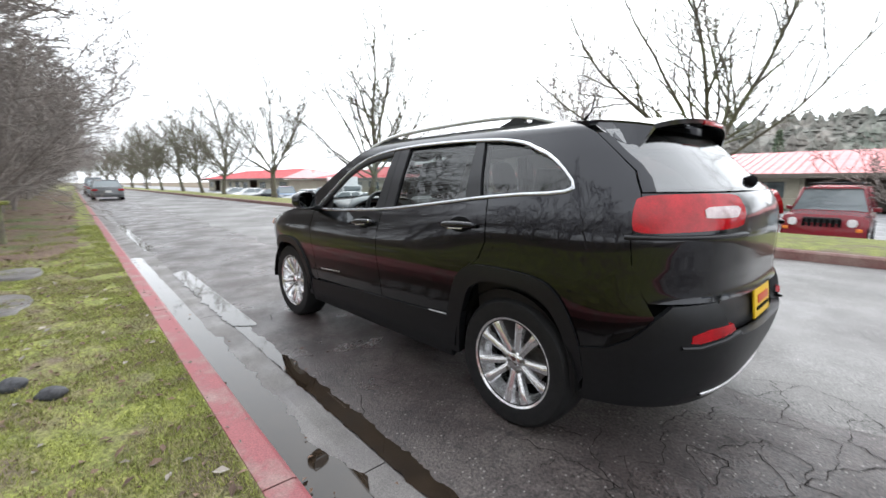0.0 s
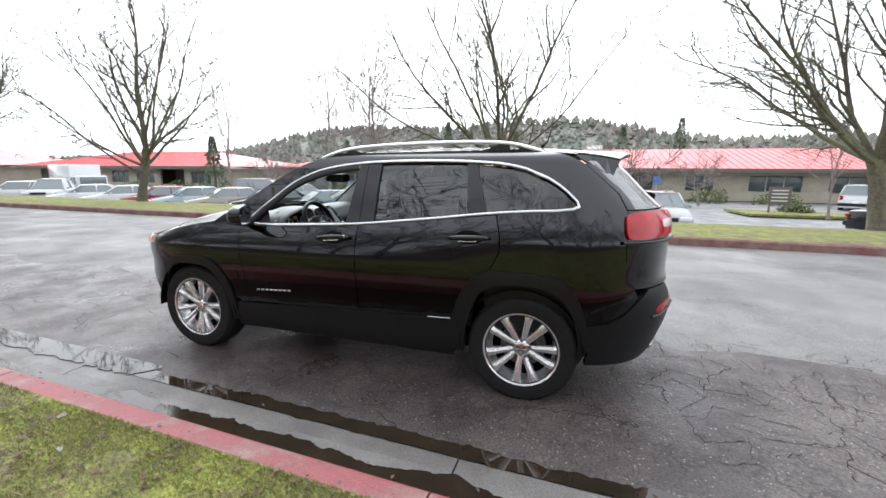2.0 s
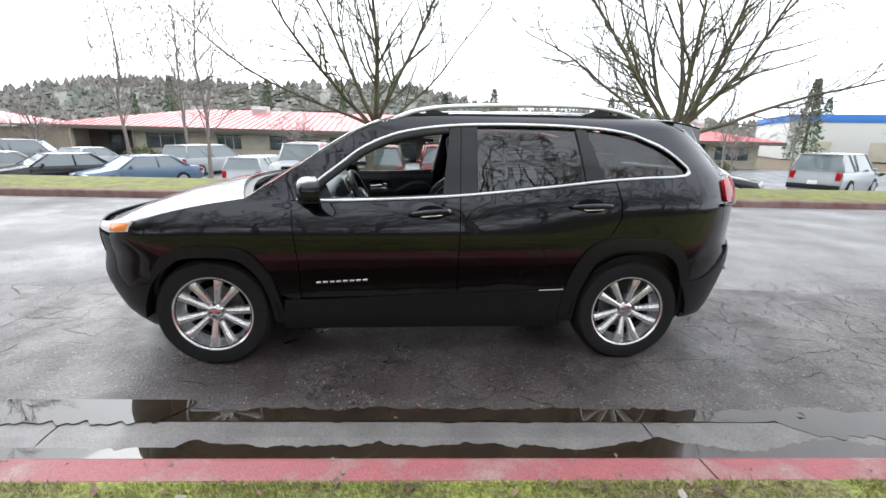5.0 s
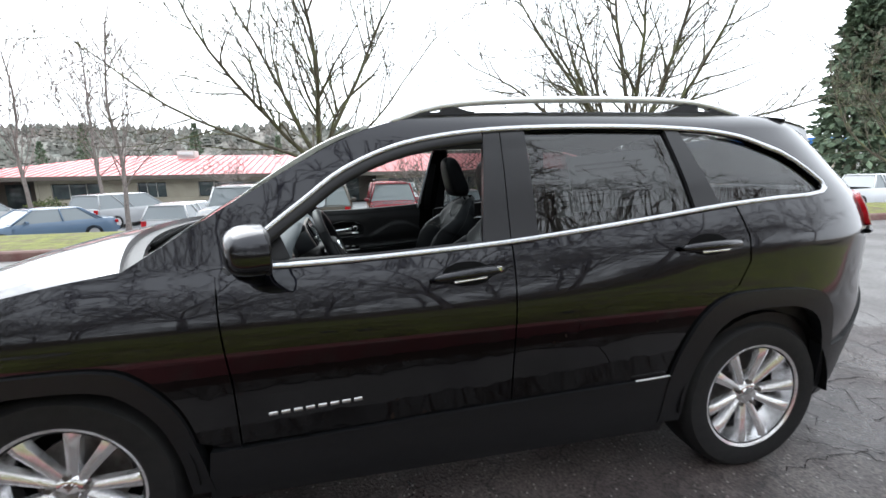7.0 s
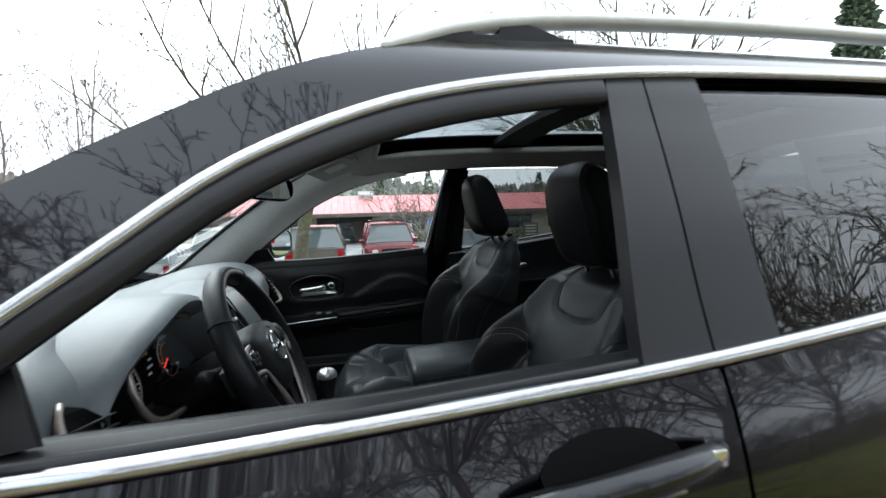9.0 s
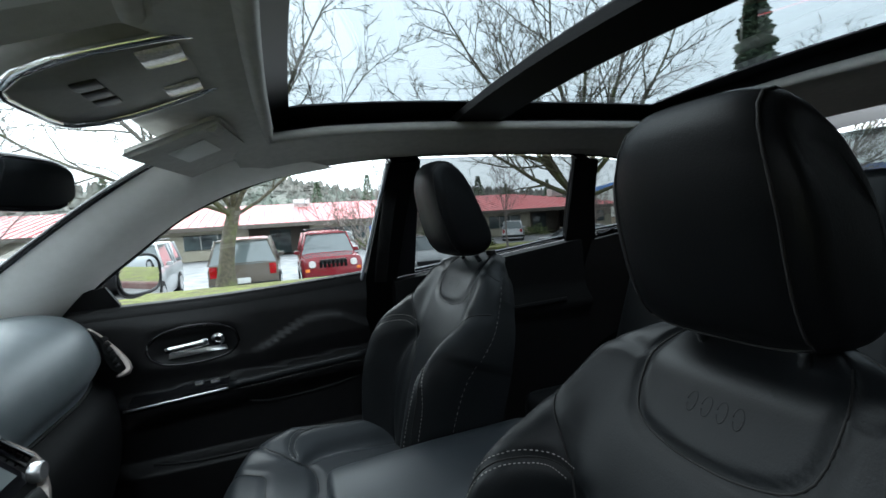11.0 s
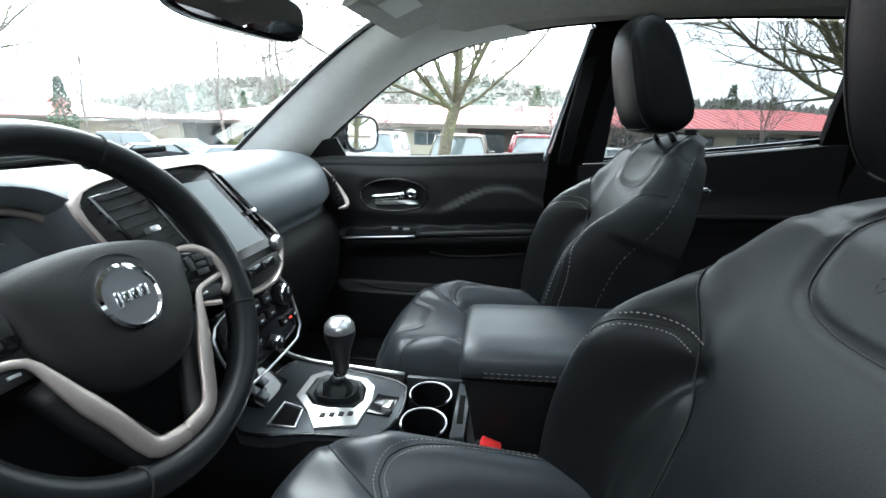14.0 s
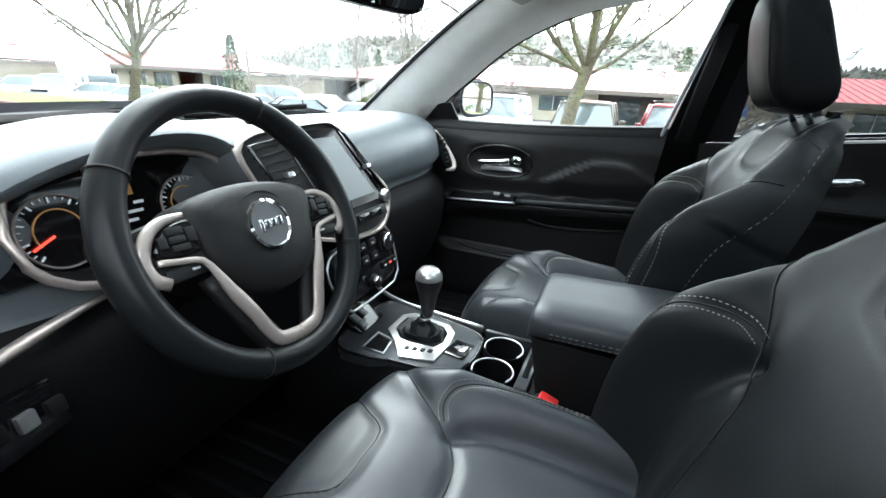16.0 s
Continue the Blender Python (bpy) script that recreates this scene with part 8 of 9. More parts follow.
def car_paint(c):
    if c not in CAR_MATS:
        CAR_MATS[c] = mat("car_paint_%s" % c, {"white": (0.62, 0.63, 0.64), "silver": (0.36, 0.37, 0.38), "grey": (0.16, 0.165, 0.17), "black": (0.012, 0.012, 0.014), "blue": (0.10, 0.15, 0.22), "pale_blue": (0.33, 0.40, 0.46), "beige": (0.33, 0.30, 0.26), "red": (0.20, 0.014, 0.022), "taupe": (0.14, 0.12, 0.10)}[c], rough=0.12, fine=0.05, bscale=300)
    return CAR_MATS[c]


KINDS = {  # length, width, bonnet (x, z) line from the front, belt, cabin foot and roof in x, height
    "saloon": (4.7, 1.82, [(0, 0.62), (0.12, 0.74), (1.25, 0.93)], 0.94, (1.20, 4.15), (1.95, 3.45), 1.45, 0.33),
    "estate": (4.6, 1.80, [(0, 0.66), (0.12, 0.80), (1.15, 0.97)], 0.98, (1.10, 4.55), (1.85, 4.25), 1.55, 0.33),
    "suv": (4.6, 1.85, [(0, 0.78), (0.10, 0.92), (1.15, 1.06)], 1.08, (1.10, 4.55), (1.75, 4.35), 1.76, 0.37),
    "jeep": (4.5, 1.80, [(0, 0.95), (0.06, 1.06), (1.35, 1.10)], 1.12, (1.35, 4.45), (1.65, 4.35), 1.80, 0.37),
    "minivan": (5.1, 1.98, [(0, 0.70), (0.12, 0.85), (0.85, 1.04)], 1.06, (0.80, 5.0), (1.85, 4.75), 1.78, 0.34),
    "pickup": (5.6, 1.95, [(0, 0.85), (0.10, 1.0), (1.5, 1.1)], 1.12, (1.45, 3.75), (2.05, 3.45), 1.82, 0.38),
}


def parked_car(kind, colour, x, y, z, turn, label, group="parked cars"):
    """A parked car with its nose along -y before turning."""
    L, W, nose, belt, foot, top, H, rw = KINDS[kind]
    c = thing("parked_" + kind, label, "car", group)
    P = car_paint(colour)
    w = W / 2
    tail = L
    tops = nose + [(foot[0], belt - 0.01), (foot[1], belt), (L - 0.06, belt - 0.04), (L, belt - 0.22)]
    rings = []
    for px, pz in tops:
        k = 0.86 if px in (0, L) else (0.95 if px < 0.2 or px > L - 0.1 else 1.0)
        yy = px - L / 2
        rings.append([Vector((-w * k * 0.94, yy, 0.24)), Vector((-w * k, yy, 0.48)), Vector((-w * k, yy, pz - 0.16)), Vector((-w * k * 0.93, yy, pz - 0.02)), Vector((-w * k * 0.6, yy, pz + 0.015)), Vector((w * k * 0.6, yy, pz + 0.015)), Vector((w * k * 0.93, yy, pz - 0.02)), Vector((w * k, yy, pz - 0.16)), Vector((w * k, yy, 0.48)), Vector((w * k * 0.94, yy, 0.24))])
    loft("body", rings, P, c)
    g0, g1 = w * 0.92, w * 0.70
    a, b, e, f = foot[0] - L / 2, top[0] - L / 2, top[1] - L / 2, foot[1] - L / 2
    zb, zt = belt - 0.03, H - 0.05
    vs = [(-g0, a, zb), (g0, a, zb), (g0, f, zb), (-g0, f, zb), (-g1, b, zt), (g1, b, zt), (g1, e, zt), (-g1, e, zt)]
    mk("window_glass", vs, [(0, 1, 5, 4), (1, 2, 6, 5), (2, 3, 7, 6), (3, 0, 4, 7)], M_CARGLASS, c)
    loft("roof", [[Vector((-g1 - 0.03, b - 0.06, zt - 0.03)), Vector((-g1 * 0.8, b - 0.05, zt + 0.02)), Vector((g1 * 0.8, b - 0.05, zt + 0.02)), Vector((g1 + 0.03, b - 0.06, zt - 0.03))],
                  [Vector((-g1 - 0.03, (b + e) / 2, zt - 0.02)), Vector((-g1 * 0.8, (b + e) / 2, zt + 0.05)), Vector((g1 * 0.8, (b + e) / 2, zt + 0.05)), Vector((g1 + 0.03, (b + e) / 2, zt - 0.02))],
                  [Vector((-g1 - 0.03, e + 0.06, zt - 0.03)), Vector((-g1 * 0.8, e + 0.05, zt + 0.015)), Vector((g1 * 0.8, e + 0.05, zt + 0.015)), Vector((g1 + 0.03, e + 0.06, zt - 0.03))]], P, c)
    for s in (-1, 1):
        for (ya, yb) in ((a + 0.03, b), (f - 0.03, e), ((a + f) / 2 + 0.1, (b + e) / 2 + 0.08), (f * 0.62 + a * 0.38, e * 0.75 + b * 0.25) if kind != "saloon" else (f - 0.2, e - 0.05)):
            tube("pillar", [(s * (g0 + 0.004), ya, zb), (s * (g1 + 0.012), yb, zt)], 0.035, P, c, n=5)
        for yw in (-L / 2 + 0.85, L / 2 - 0.95):
            t_ = cyl("wheel", rw, 0.22, (s * (w - 0.11), yw, rw), M_TYRE, c, turn=(0, 90, 0), n=20)
            cyl("rim", rw * 0.62, 0.02, (s * (w + 0.002), yw, rw), M_SATIN, t_, turn=(0, 90, 0), n=14)
        zf = nose[1][1] - 0.10
        if kind != "jeep":
            box("headlamp", (0.36, 0.16, 0.13), (s * w * 0.66, -L / 2 + 0.05, zf), M_CLEARLENS, c, bevel=0.03)
        box("tail_lamp", (0.18 if kind != "saloon" else 0.34, 0.12, 0.30 if kind != "saloon" else 0.14), (s * w * 0.80, L / 2 - 0.04, belt - 0.20), M_RED, c, bevel=0.03)
        box("door_mirror", (0.18, 0.09, 0.12), (s * (w + 0.05), a + 0.42, belt + 0.03), P, c, bevel=0.03)
    box("grille", (w * 0.85, 0.08, 0.14), (0, -L / 2 + 0.015, nose[1][1] - 0.13), M_GLOSSBLK, c, bevel=0.02)
    if kind == "jeep":
        for k in range(7):
            box("grille_slot", (0.075, 0.04, 0.20), (-0.36 + 0.12 * k, -L / 2 - 0.02, 0.86), M_DARK, c, bevel=0.01)
        for s in (-1, 1):
            cyl("round_headlamp", 0.10, 0.06, (s * 0.60, -L / 2 - 0.01, 0.88), M_CLEARLENS, c, turn=(90, 0, 0), n=20, bevel=0.02)
            box("turn_lamp", (0.13, 0.05, 0.09), (s * 0.74, -L / 2 + 0.0, 0.70), M_AMBER, c, bevel=0.02)
            tube("rack_rail", [(s * 0.56, b + 0.1, H + 0.06), (s * 0.56, e - 0.1, H + 0.06)], 0.018, M_GLOSSBLK, c, n=6)
        for k in range(3):
            tube("rack_bar", [(-0.56, b + 0.2 + k * 0.9, H + 0.07), (0.56, b + 0.2 + k * 0.9, H + 0.07)], 0.014, M_GLOSSBLK, c, n=6)
    box("front_bumper", (W * 0.93, 0.16, 0.2), (0, -L / 2 - 0.01, 0.42), P if kind in ("saloon", "estate") else M_CLAD, c, bevel=0.05)
    box("rear_bumper", (W * 0.93, 0.16, 0.2), (0, L / 2 + 0.0, 0.45), P if kind in ("saloon", "estate") else M_CLAD, c, bevel=0.05)
    if kind == "pickup":
        box("cargo_bed", (W * 0.8, 1.6, 0.03), (0, L / 2 - 0.95, belt + 0.012), M_DARK, c, bevel=0.005)
    box("number_plate", (0.32, 0.02, 0.15), (0, L / 2 + 0.085, 0.62), M_PAPER, c, bevel=0.004)
    c.matrix_world = pose(x, y, z, 0, 0, turn)
    return c


for kind, colour, x, y, turn, lab in (
        ("saloon", "white", -27.6, 17.3, -38, "white saloon parked nose to the grass strip"), ("saloon", "red", -24.4, 17.4, -36, "red saloon parked nose to the grass strip"),
        ("saloon", "pale_blue", -21.7, 17.3, -36, "pale blue saloon parked nose to the grass strip"), ("saloon", "beige", -18.8, 17.2, -37, "beige saloon parked nose to the grass strip"),
        ("saloon", "black", -15.7, 17.2, -37, "black saloon parked nose to the grass strip"), ("saloon", "blue", -12.3, 17.4, -37, "slate blue saloon parked nose to the grass strip"),
        ("estate", "white", -7.1, 18.0, 176, "white estate car parked facing the offices"), ("suv", "taupe", -1.2, 14.4, 180, "taupe SUV parked tail to the grass strip"),
        ("jeep", "red", 1.2, 14.6, 0, "red boxy off-road car facing the grass strip"), ("jeep", "white", -4.3, 14.6, 2, "white boxy off-road car facing the grass strip"), ("saloon", "silver", 4.2, 14.8, 0, "silver saloon facing the grass strip"),
        ("saloon", "black", 13.2, 15.6, 48, "black saloon parked slantwise by the grass strip"), ("pickup", "white", 4.2, 34.5, 180, "white pickup parked by the offices"),
        ("suv", "white", 19.5, 33.8, 148, "white SUV parked by the offices"), ("minivan", "silver", -12.4, 24.5, 160, "silver minivan parked by the offices"),
        ("suv", "grey", -24.5, 27.0, 112, "dark grey SUV parked in the second row"), ("saloon", "silver", -19.5, 25, 170, "silver saloon parked in the second row"),
        ("pickup", "silver", -35, 17.6, 40, "silver pickup parked by the grass strip"), ("saloon", "white", -31, 17.3, -38, "white saloon parked nose to the grass strip"),
        ("estate", "white", -38.5, 17.2, -36, "white estate car parked nose to the grass strip"), ("suv", "blue", -43, 17, 70, "blue SUV parked along the grass strip"),
        ("saloon", "black", -48, 17, 0, "black saloon parked far along the grass strip"), ("saloon", "white", -54, 17, 0, "white saloon parked far along the grass strip"), ("saloon", "silver", -60, 17, 0, "silver saloon parked far along the grass strip"),
        ("suv", "silver", 17.8, 13.6, 118, "silver SUV parked beside the grass strip"), ("pickup", "white", 26.5, 15.5, 92, "white pickup parked along the grass strip")):
    parked_car(kind, colour, x, y, lot_z(y) - 0.02, turn, lab)
parked_car("saloon", "grey", -37, near(-37, 1.35), 0.0, -93, "dark saloon parked far along the road's kerb")
parked_car("saloon", "pale_blue", -47, near(-47, 1.35), 0.0, -93, "pale saloon parked far along the road's kerb")
parked_car("suv", "silver", -58, near(-58, 1.35), 0.0, -93, "silver SUV parked far along the road's kerb")

# white box van far left
van = thing("box_van", "white box van parked among the cars", "van")
P = car_paint("white")
box("van_body", (2.2, 5.0, 2.3), (0, 0.6, 1.65), P, van, bevel=0.08)
box("van_cab", (2.1, 1.6, 1.5), (0, -2.6, 1.15), P, van, bevel=0.15)
box("cab_window", (1.8, 0.05, 0.6), (0, -3.4, 1.5), M_CARGLASS, van, bevel=0.02)
for s in (-1, 1):
    box("side_window", (0.04, 0.8, 0.55), (s * 1.06, -2.6, 1.5), M_CARGLASS, van, bevel=0.02)
    for yw in (-2.4, 1.8):
        cyl("wheel", 0.42, 0.25, (s * 0.95, yw, 0.42), M_TYRE, van, turn=(0, 90, 0), n=20)
van.matrix_world = pose(-40.5, 22.5, lot_z(22.5), 0, 0, 75)


# ---- evergreens and shrubs ----
def leaf_cloud(seed, n, place, size, up=0.3):
    """Small bent leaf clumps as two-triangle flakes."""
    rnd = random.Random(seed)
    vs, fs = [], []
    for _ in range(n):
        p, d = place(rnd)
        a = Vector((rnd.gauss(0, 1), rnd.gauss(0, 1), rnd.gauss(up, 0.6))).normalized()
        a = (a + d).normalized()
        b = a.cross(Vector((rnd.gauss(0, 1), rnd.gauss(0, 1), rnd.gauss(0, 1)))).normalized()
        s = size * rnd.uniform(0.6, 1.4)
        k = len(vs)
        vs += [p, p + a * s * 0.5 + b * s * 0.28, p + a * s, p + a * s * 0.5 - b * s * 0.28]
        fs += [(k, k + 1, k + 2), (k, k + 2, k + 3)]
    return vs, fs


def conifer(x, y, z, h, r, seed, label, n=5200):
    t = thing("conifer", label, "tree", "conifers")
    tube("trunk", [(0, 0, -0.2), (0, 0, h * 0.5), (0, 0, h * 0.97)], [h * 0.022, h * 0.014, 0.02], M_BARK, t, n=8)

    def place(rnd):
        f = rnd.random() ** 0.75
        zz = h * (0.06 + 0.94 * f)
        tier = 0.75 + 0.25 * math.sin(zz * 5 + 1.3 * rnd.random())
        rr = r * (1 - f) ** 0.85 * tier * math.sqrt(rnd.uniform(0.25, 1)) + 0.05
        a = rnd.uniform(0, 6.283)
        d = Vector((math.cos(a), math.sin(a), -0.35))
        return Vector((rr * math.cos(a), rr * math.sin(a), zz - 0.25 * rr)), d
    vs, fs = leaf_cloud(seed, n, place, h * 0.035, 0.0)
    mk("crown", vs, fs, M_NEEDLE, t)
    t.matrix_world = pose(x, y, z)
    return t


conifer(41.5, 27, -1.1, 20.5, 3.7, 3, "tall dense dark green conifer beside the car park", 9000)
conifer(53, 33, -1.1, 15, 3.6, 4, "dark green conifer behind the car park", 5000)
conifer(-33.5, 30.5, -1.1, 5.6, 1.5, 5, "small dark conifer by the offices", 2500)
conifer(60, 60, -1.1, 12, 3.0, 8, "dark conifer behind the offices", 2500)
for i in range(10):
    conifer(-60 + 16 * i + random.uniform(-5, 5), 72 + random.uniform(0, 30), -1, random.uniform(7, 13), random.uniform(2, 3.4), 10 + i, "dark conifer standing behind the office roofs", 1300)


def shrub(x, y, z, r, h, seed, label):
    t = thing("shrub", label, "shrub", "shrubs")

    def place(rnd):
        v = Vector((rnd.gauss(0, 1), rnd.gauss(0, 1), abs(rnd.gauss(0, 1)))).normalized()
        k = rnd.uniform(0.55, 1.0) * (1 + 0.2 * math.sin(5 * v.x + seed) * math.cos(4 * v.y))
        return Vector((v.x * r * k, v.y * r * k, v.z * h * k)), v * 0.8
    vs, fs = leaf_cloud(seed, 900, place, 0.16)
    mk("foliage", vs, fs, M_SHRUB, t)
    t.matrix_world = pose(x, y, z)


for i, (x, y, r, h) in enumerate(((-23, 36.5, 1.4, 1.1), (-19, 37, 1.0, 0.9), (-10, 38, 1.2, 0.8), (-2, 38, 1.5, 0.9), (6, 38, 1.3, 0.9), (11, 37, 1.5, 1.2), (15.5, 36, 1.6, 1.0), (24, 37.5, 1.8, 1.0), (30, 37, 1.2, 0.8), (-29, 31, 1.6, 1.2), (-36, 29, 2.0, 1.4), (-41, 28, 1.6, 1.3), (13.5, 27.5, 0.9, 0.6), (36, 20, 3.0, 0.9), (42, 20, 3.0, 0.9))):
    shrub(x, y, lot_z(y), r, h, 50 + i, "rounded green shrub by the car park")

# planted island with a dark sign board
isl = mk("island", [(10.5, 25.2, -1.06), (17.5, 25.2, -1.06), (18.5, 27.5, -1.06), (10.0, 28.5, -1.06), (10.5, 25.2, -0.93), (17.5, 25.2, -0.93), (18.5, 27.5, -0.93), (10.0, 28.5, -0.93)],
         [(0, 1, 5, 4), (1, 2, 6, 5), (2, 3, 7, 6), (3, 0, 4, 7), (4, 5, 6, 7)], M_GRASS)
tagged(isl, "low grassy traffic island in the car park", "traffic island", kind="structure")
sg = thing("sign_board", "dark directory sign board on two posts", "sign")
box("board", (1.1, 0.08, 1.0), (12.2, 26.5, 0.05), M_FASCIA, sg, bevel=0.01)
for k in range(4):
    box("text_bar", (0.8, 0.01, 0.07), (12.2, 26.45, 0.36 - 0.2 * k), M_FRAME, sg, bevel=0.002)
for s in (-0.45, 0.45):
    box("sign_post", (0.09, 0.09, 0.7), (12.2 + s, 26.5, -0.72), M_FASCIA, sg, bevel=0.005)
pk = thing("parking_sign", "blue parking sign on a thin post", "sign")
cyl("post", 0.03, 2.0, (6.6, 33.5, -0.15), M_SATIN, pk, n=8)
box("panel", (0.45, 0.02, 0.6), (6.6, 33.46, 0.7), mat("sign_blue", (0.05, 0.15, 0.5), rough=0.4), pk, bevel=0.004)
for i, x in enumerate((-16, 2, 33)):
    u = thing("roof_unit", "pale metal air handling unit on the roof", "air conditioner", "roof units")
    box("casing", (1.6, 1.2, 0.9), (x, 46.5, 3.55), M_FRAME, u, bevel=0.03)
    box("grille", (1.3, 0.03, 0.5), (x, 45.89, 3.6), M_SATIN, u, bevel=0.004)
# white building with blue band
wb = thing("warehouse", "white warehouse with blue roof band", "building")
box("wall", (70, 24, 6.5), (0, 0, 3.2), M_FRAME, wb, bevel=0.02)
box("blue_band", (70.3, 24.3, 1.3), (0, 0, 7.1), mat("band_blue", (0.03, 0.16, 0.5), rough=0.5), wb, bevel=0.02)
for k in range(8):
    box("dock_door", (3.2, 0.1, 3.2), (-30 + 8.5 * k, -12.06, 1.6), M_WALL, wb, bevel=0.02)
wb.matrix_world = pose(104, 66, -1.1, 0, 0, -28)

# ---- small things on the ground ----
def stone(x, y, z, r, seed, label):
    rnd = random.Random(seed)
    bm = bmesh.new()
    bmesh.ops.create_icosphere(bm, subdivisions=3, radius=1)
    for v in bm.verts:
        k = 1 + 0.22 * noise.noise(v.co * 1.3 + Vector((seed, 0, 0)))
        v.co = Vector((v.co.x * r * k * 1.2, v.co.y * r * k, v.co.z * r * 0.72 * k))
    bm.transform(pose(x, y, z + r * 0.55, 0, 0, seed * 40))
    return tagged(part("stone", bm, mat("dark_stone", (0.03, 0.03, 0.035), (0.055, 0.055, 0.06), rough=0.75, scale=12, fine=0.4, bump=0.004, bscale=60), None), label, "stone", "stones")


stone(-0.60, -2.86, 0.165, 0.062, 1, "dark grey round stone lying in the grass")
stone(-0.33, -2.70, 0.165, 0.056, 2, "dark grey round stone lying in the grass")
stone(1.32, -2.62, 0.165, 0.05, 3, "dark grey round stone lying in the grass")
for x, y, r in ((-4.7, -2.95, 0.28), (-2.9, -3.05, 0.3)):
    bm = bmesh.new()
    bmesh.ops.create_cone(bm, cap_ends=True, segments=12, radius1=r, radius2=r * 0.92, depth=0.05)
    for v in bm.verts:
        v.co.x *= 1.5 + 0.2 * math.sin(5 * v.co.y)
    bm.transform(pose(x, y, 0.19))
    tagged(part("flat_slab", bm, M_CONCRETE, None), "flat concrete slab sunk in the grass", "slab", "slabs")
bol = thing("timber_post", "weathered timber posts with a mossy cap", "post")
for x, y in ((-8.3, -3.25), (-8.45, -3.5)):
    cyl("post", 0.13, 0.75, (x, y, 0.55), M_BARK, bol, n=14)
box("cap_board", (0.5, 0.75, 0.06), (-8.4, -3.4, 0.95), M_GRASS, bol, bevel=0.02)


def puddle(name, x0, x1, d0, d1, z, seed, label):
    """Standing water with an uneven shore along the gutter."""
    vs, fs = [], []
    n = int((x1 - x0) / 0.018)
    for i in range(n + 1):
        x = x0 + (x1 - x0) * i / n
        taper = min(1, i / 8, (n - i) / 8)
        mid = (d0 + d1) / 2
        a = mid + (d0 - mid) * taper * (1 + 0.35 * noise.noise(Vector((x * 5, seed, 0))) + 0.25 * noise.noise(Vector((x * 17, seed, 1))))
        amp = min(d1 - mid, 0.045)
        b = max(a + 0.004, mid + taper * ((d1 - mid) * 0.85 + amp * (1.5 * noise.noise(Vector((x * 2.2, seed, 5))) + 0.6 * noise.noise(Vector((x * 9, seed, 6))) + 0.35 * noise.noise(Vector((x * 28, seed, 8))))))
        vs += [(x, near(x, a), z), (x, near(x, b), z)]
    fs = [(2 * i, 2 * i + 2, 2 * i + 3, 2 * i + 1) for i in range(n)]
    return tagged(mk(name, vs, fs, M_PUDDLE), label, "puddle", "puddles", "structure")


puddle("puddle_edge", -1.9, 2.4, 0.425, 0.545, -0.0065, 1, "dark narrow puddle between gutter and asphalt")
puddle("puddle_kerb", -1.35, 4.2, 0.012, 0.26, -0.0055, 2, "dark narrow puddle along the kerb's foot")
puddle("puddle_wide", -6.5, -1.0, 0.01, 0.27, -0.0145, 3, "wide shallow puddle in the gutter")
puddle("puddle_road", -4.6, -1.3, 0.40, 0.75, -0.0015, 4, "shallow water film on the asphalt's edge")
puddle("puddle_far", -14, -7.2, 0.30, 0.52, -0.0085, 6, "thin line of water along the gutter's edge")
puddle("puddle_back", 1.9, 5.0, 0.30, 0.56, -0.0055, 5, "shallow puddle over gutter and asphalt")


def road_top(x, y):
    """Height of the asphalt's surface beside and under the car."""
    d = y - near(x, 0.432)
    f = (y - near(x, 0.42)) / (far_y(x) - near(x, 0.42))
    z = crown(x, max(0, f))[1]
    if 0 < d < 1.9:
        z = max(z, -0.019 + 0.016 * min(1, d / 0.2) + 0.0195 * d * (1 - 0.03 * d))
    return z


def crack_net(name, x0, x1, d0, d1, step, keep, seed, label):
    """A net of fine open cracks in old asphalt, each a jagged dark ribbon."""
    rnd = random.Random(seed)
    nx, ny = int((x1 - x0) / step), int((d1 - d0) / step)
    pts = {}
    for i in range(nx + 1):
        for j in range(ny + 1):
            x = x0 + (i + rnd.uniform(-0.42, 0.42) + 0.5 * (j % 2)) * step
            pts[i, j] = (x, near(x, d0 + (j + rnd.uniform(-0.42, 0.42)) * step))
    vs, fs = [], []
    for (i, j), p in pts.items():
        for q in ((i + 1, j), (i, j + 1), (i - 1 + 2 * (j % 2), j + 1)):
            edge = min(1, 1.3 - 1.1 * abs(2 * i / nx - 1) ** 3, 1.25 - 0.9 * abs(2 * j / ny - 1) ** 3)
            if q not in pts or rnd.random() > keep * edge:
                continue
            a, b = np.array(p), np.array(pts[q])
            n = 6
            t = (b - a) / np.linalg.norm(b - a)
            s = np.array([-t[1], t[0]])
            base = len(vs)
            w0 = rnd.uniform(0.0011, 0.0032)
            for k in range(n + 1):
                c = a + (b - a) * k / n + s * (rnd.gauss(0, 0.010) if 0 < k < n else 0)
                w = w0 * rnd.uniform(0.4, 1.3)
                for e in (-1, 1):
                    x, y = c + s * w * e
                    vs.append((x, y, road_top(x, y) + 0.003))
            fs += [(base + 2 * k, base + 2 * k + 2, base + 2 * k + 3, base + 2 * k + 1) for k in range(n)]
    return tagged(mk(name, vs, fs, M_CRACK), label, "cracks", kind="stuff")


crack_net("asphalt_cracks", 1.3, 5.6, 0.9, 2.9, 0.17, 0.50, 1, "net of dark cracks in the asphalt behind the car")
crack_net("asphalt_cracks", -6.5, -1.9, 0.75, 2.6, 0.22, 0.42, 2, "net of dark cracks in the asphalt ahead of the car")
crack_net("asphalt_cracks", -1.9, 1.2, 0.55, 1.3, 0.3, 0.2, 3, "few fine cracks in the asphalt beside the car")


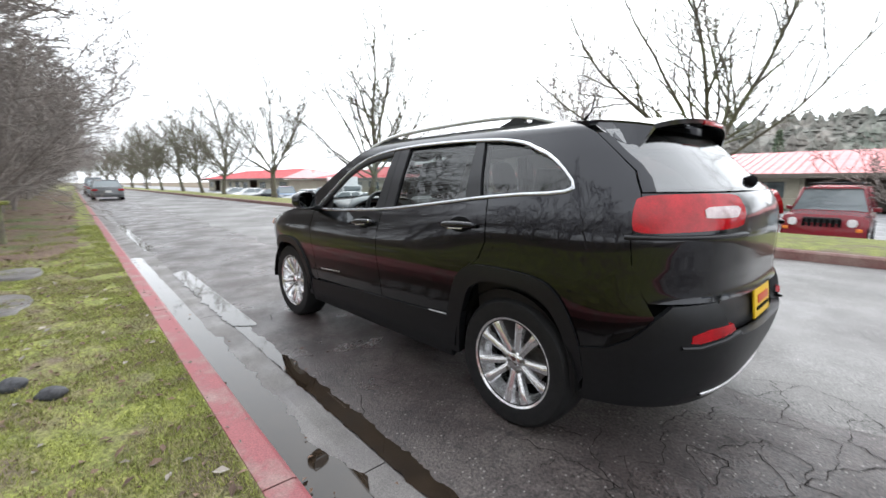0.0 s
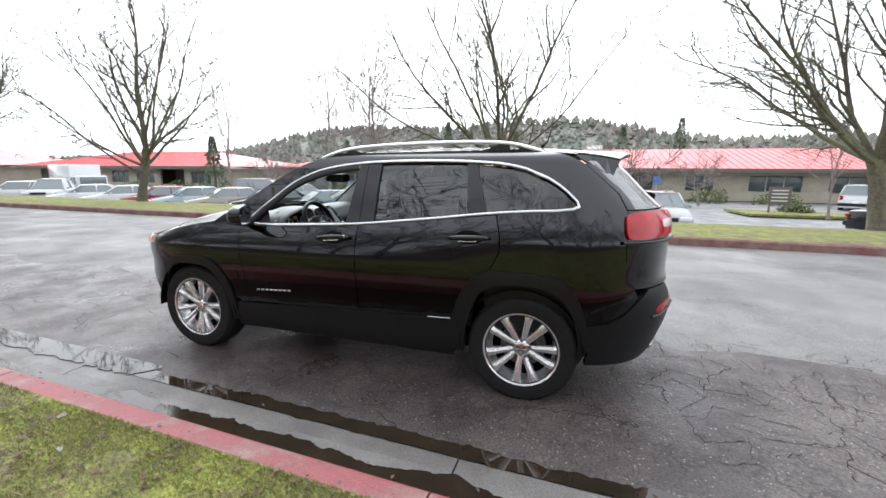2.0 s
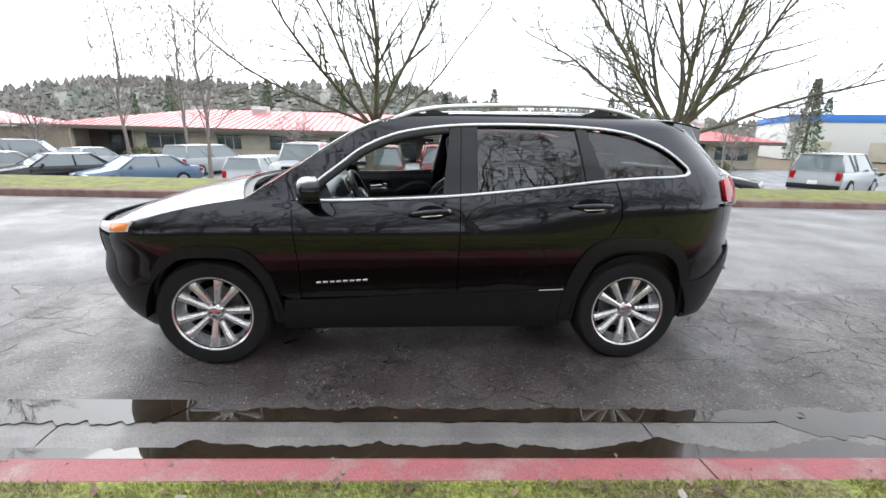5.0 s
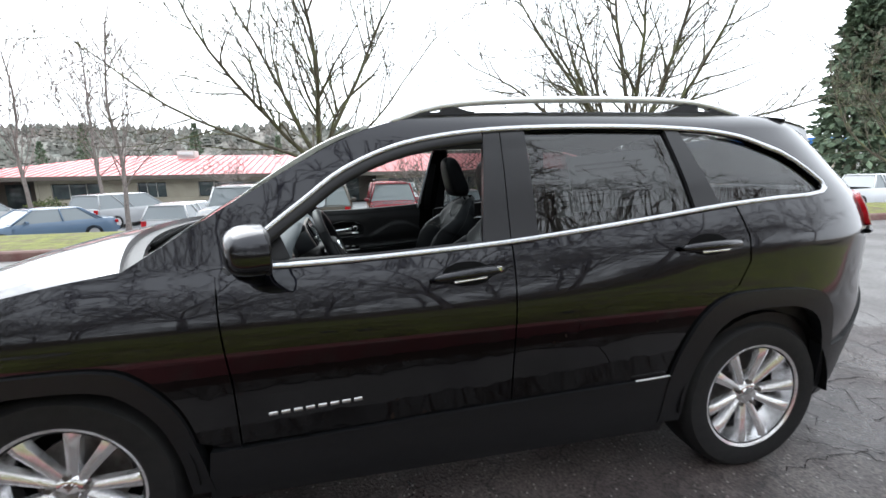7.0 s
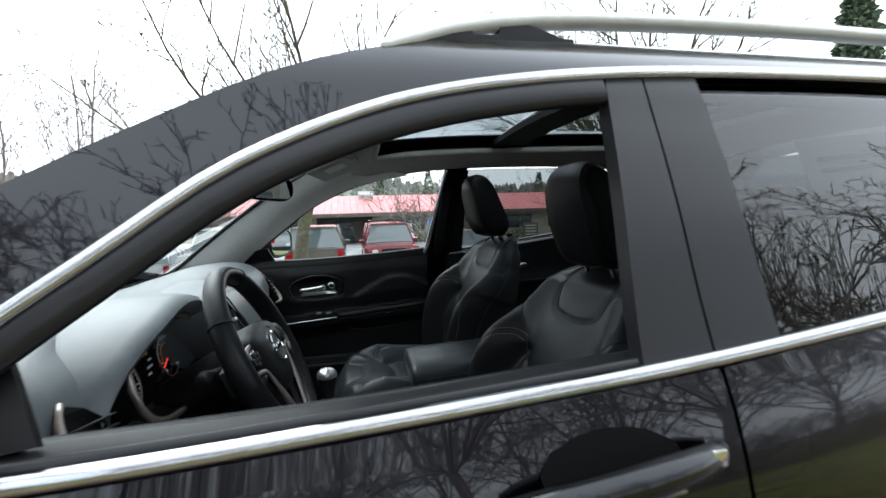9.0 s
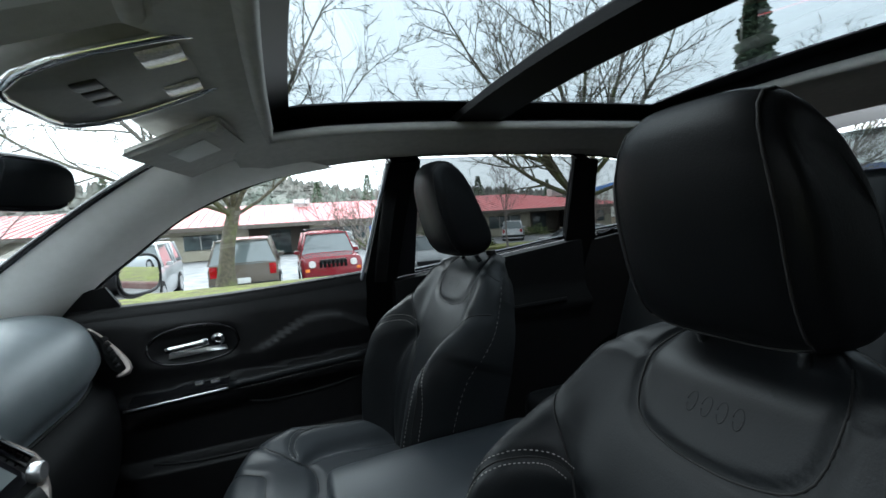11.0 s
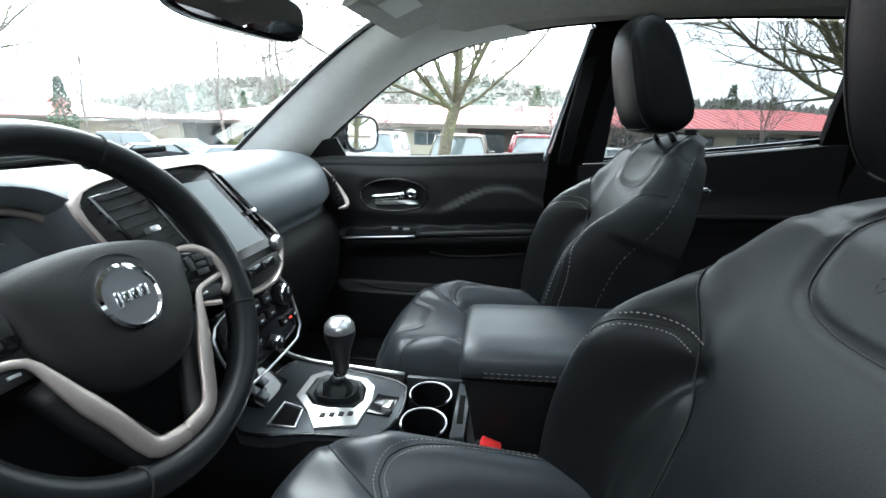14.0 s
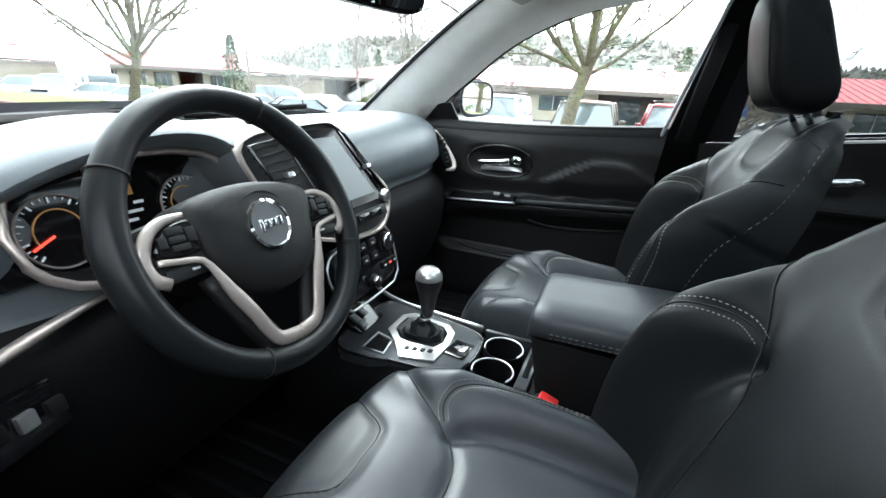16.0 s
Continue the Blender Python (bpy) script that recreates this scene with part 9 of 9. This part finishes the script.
def scatter(name, n, seed, area, size, material, label, category, zf, flat=0.25):
    rnd = random.Random(seed)
    vs, fs = [], []
    for _ in range(n):
        x, y = area(rnd)
        z = zf(x, y)
        a = rnd.uniform(0, 6.283)
        s = size * rnd.uniform(0.5, 1.4)
        u = Vector((math.cos(a), math.sin(a), rnd.gauss(0, flat)))
        w = Vector((-math.sin(a), math.cos(a), rnd.gauss(0, flat)))
        p = Vector((x, y, z + 0.012))
        k = len(vs)
        vs += [p - u * s, p + w * s * 0.5 + Vector((0, 0, 0.006)), p + u * s, p - w * s * 0.5 + Vector((0, 0, 0.006))]
        fs += [(k, k + 1, k + 2), (k, k + 2, k + 3)]
    return tagged(mk(name, vs, fs, material), label, category, kind="stuff")


def verge_z(x, y):
    f = 1 - (near(x, -0.155) - y) / 4.345
    h = noise.fractal(Vector((x * 1.6, y * 1.6, 0)), 0.7, 2.0, 4) * 0.035 * min(1, max(0, f * 8), (1 - f) * 8 + 0.2)
    return 0.15 + 0.12 * (1 - f) + h


M_LEAF = mat("dead_leaf", (0.10, 0.06, 0.04), (0.17, 0.11, 0.08), rough=0.85, scale=30, island=0.5)
M_LEAFPALE = mat("pale_dead_leaf", (0.26, 0.23, 0.20), rough=0.85, island=0.35)
M_BLADE = mat("grass_blade", (0.168, 0.187, 0.040), (0.28, 0.295, 0.074), rough=0.8, scale=3, island=0.45)
M_STRAW = mat("dry_grass", (0.26, 0.22, 0.12), (0.18, 0.15, 0.08), rough=0.9, scale=3, island=0.4)
scatter("dead_leaves", 3200, 1, lambda r: (lambda x: (x, near(x, -0.17 - 3.4 * r.random())))(r.uniform(-7, 4)), 0.022, M_LEAF, "brown dead leaves lying on the grass", "leaves", verge_z)
scatter("pale_leaves", 260, 2, lambda r: (lambda x: (x, near(x, -0.17 - 3.0 * r.random())))(r.uniform(-6, 4)), 0.03, M_LEAFPALE, "pale dry leaves lying on the grass", "leaves", verge_z)
scatter("leaf_litter_near_thicket", 9000, 3, lambda r: (lambda x: (x, near(x, -0.5 - 3.6 * r.random() ** 0.7)))(r.uniform(-22, -5)), 0.04, M_LEAF, "thick brown leaf litter at the thicket's edge", "leaves", verge_z)
scatter("road_leaves", 60, 4, lambda r: (lambda x: (x, near(x, 0.02 + 1.4 * r.random() ** 2)))(r.uniform(-7, 3)), 0.018, M_LEAF, "a few dead leaves on gutter and road", "leaves", lambda x, y: -0.008)
scatter("kerb_debris", 50, 5, lambda r: (lambda x: (x, near(x, -0.02 - 0.12 * r.random())))(r.uniform(-6, 3)), 0.010, M_LEAFPALE, "small pale debris on the kerb", "debris", lambda x, y: 0.136)


def blades(name, n, seed, x0, x1, y0, y1, h, material, label, cut):
    rnd = random.Random(seed)
    vs, fs = [], []
    while len(fs) < n:
        x = rnd.uniform(x0, x1)
        y = near(x, -0.165 - (y1 - y0) * rnd.random() ** 1.3)
        if noise.noise(Vector((x * 2.1, y * 2.1, cut))) + 0.5 * noise.noise(Vector((x * 6, y * 6, cut))) < -0.12:
            continue
        z = verge_z(x, y)
        a = rnd.uniform(0, 6.283)
        hh = h * rnd.uniform(0.4, 1.3)
        w = 0.0028
        d = Vector((math.cos(a), math.sin(a), 0))
        tip = Vector((rnd.gauss(0, 0.55), rnd.gauss(0, 0.55), 0)) * hh
        k = len(vs)
        p = Vector((x, y, z - 0.004))
        vs += [p - d * w, p + d * w, p + tip + Vector((0, 0, hh))]
        fs.append((k, k + 1, k + 2))
    return tagged(mk(name, vs, fs, material), label, "grass", kind="stuff")


blades("grass_near", 110000, 1, -4.5, 3.2, 0, 1.9, 0.020, M_BLADE, "short green mossy grass blades", 0.0)
blades("grass_dry", 40000, 2, -4.5, 3.2, 0, 1.7, 0.026, M_STRAW, "dry straw-coloured grass blades", 9.0)
blades("grass_back", 30000, 3, -12, -4.5, 0, 2.6, 0.05, M_BLADE, "grass blades further along the verge", 0.0)
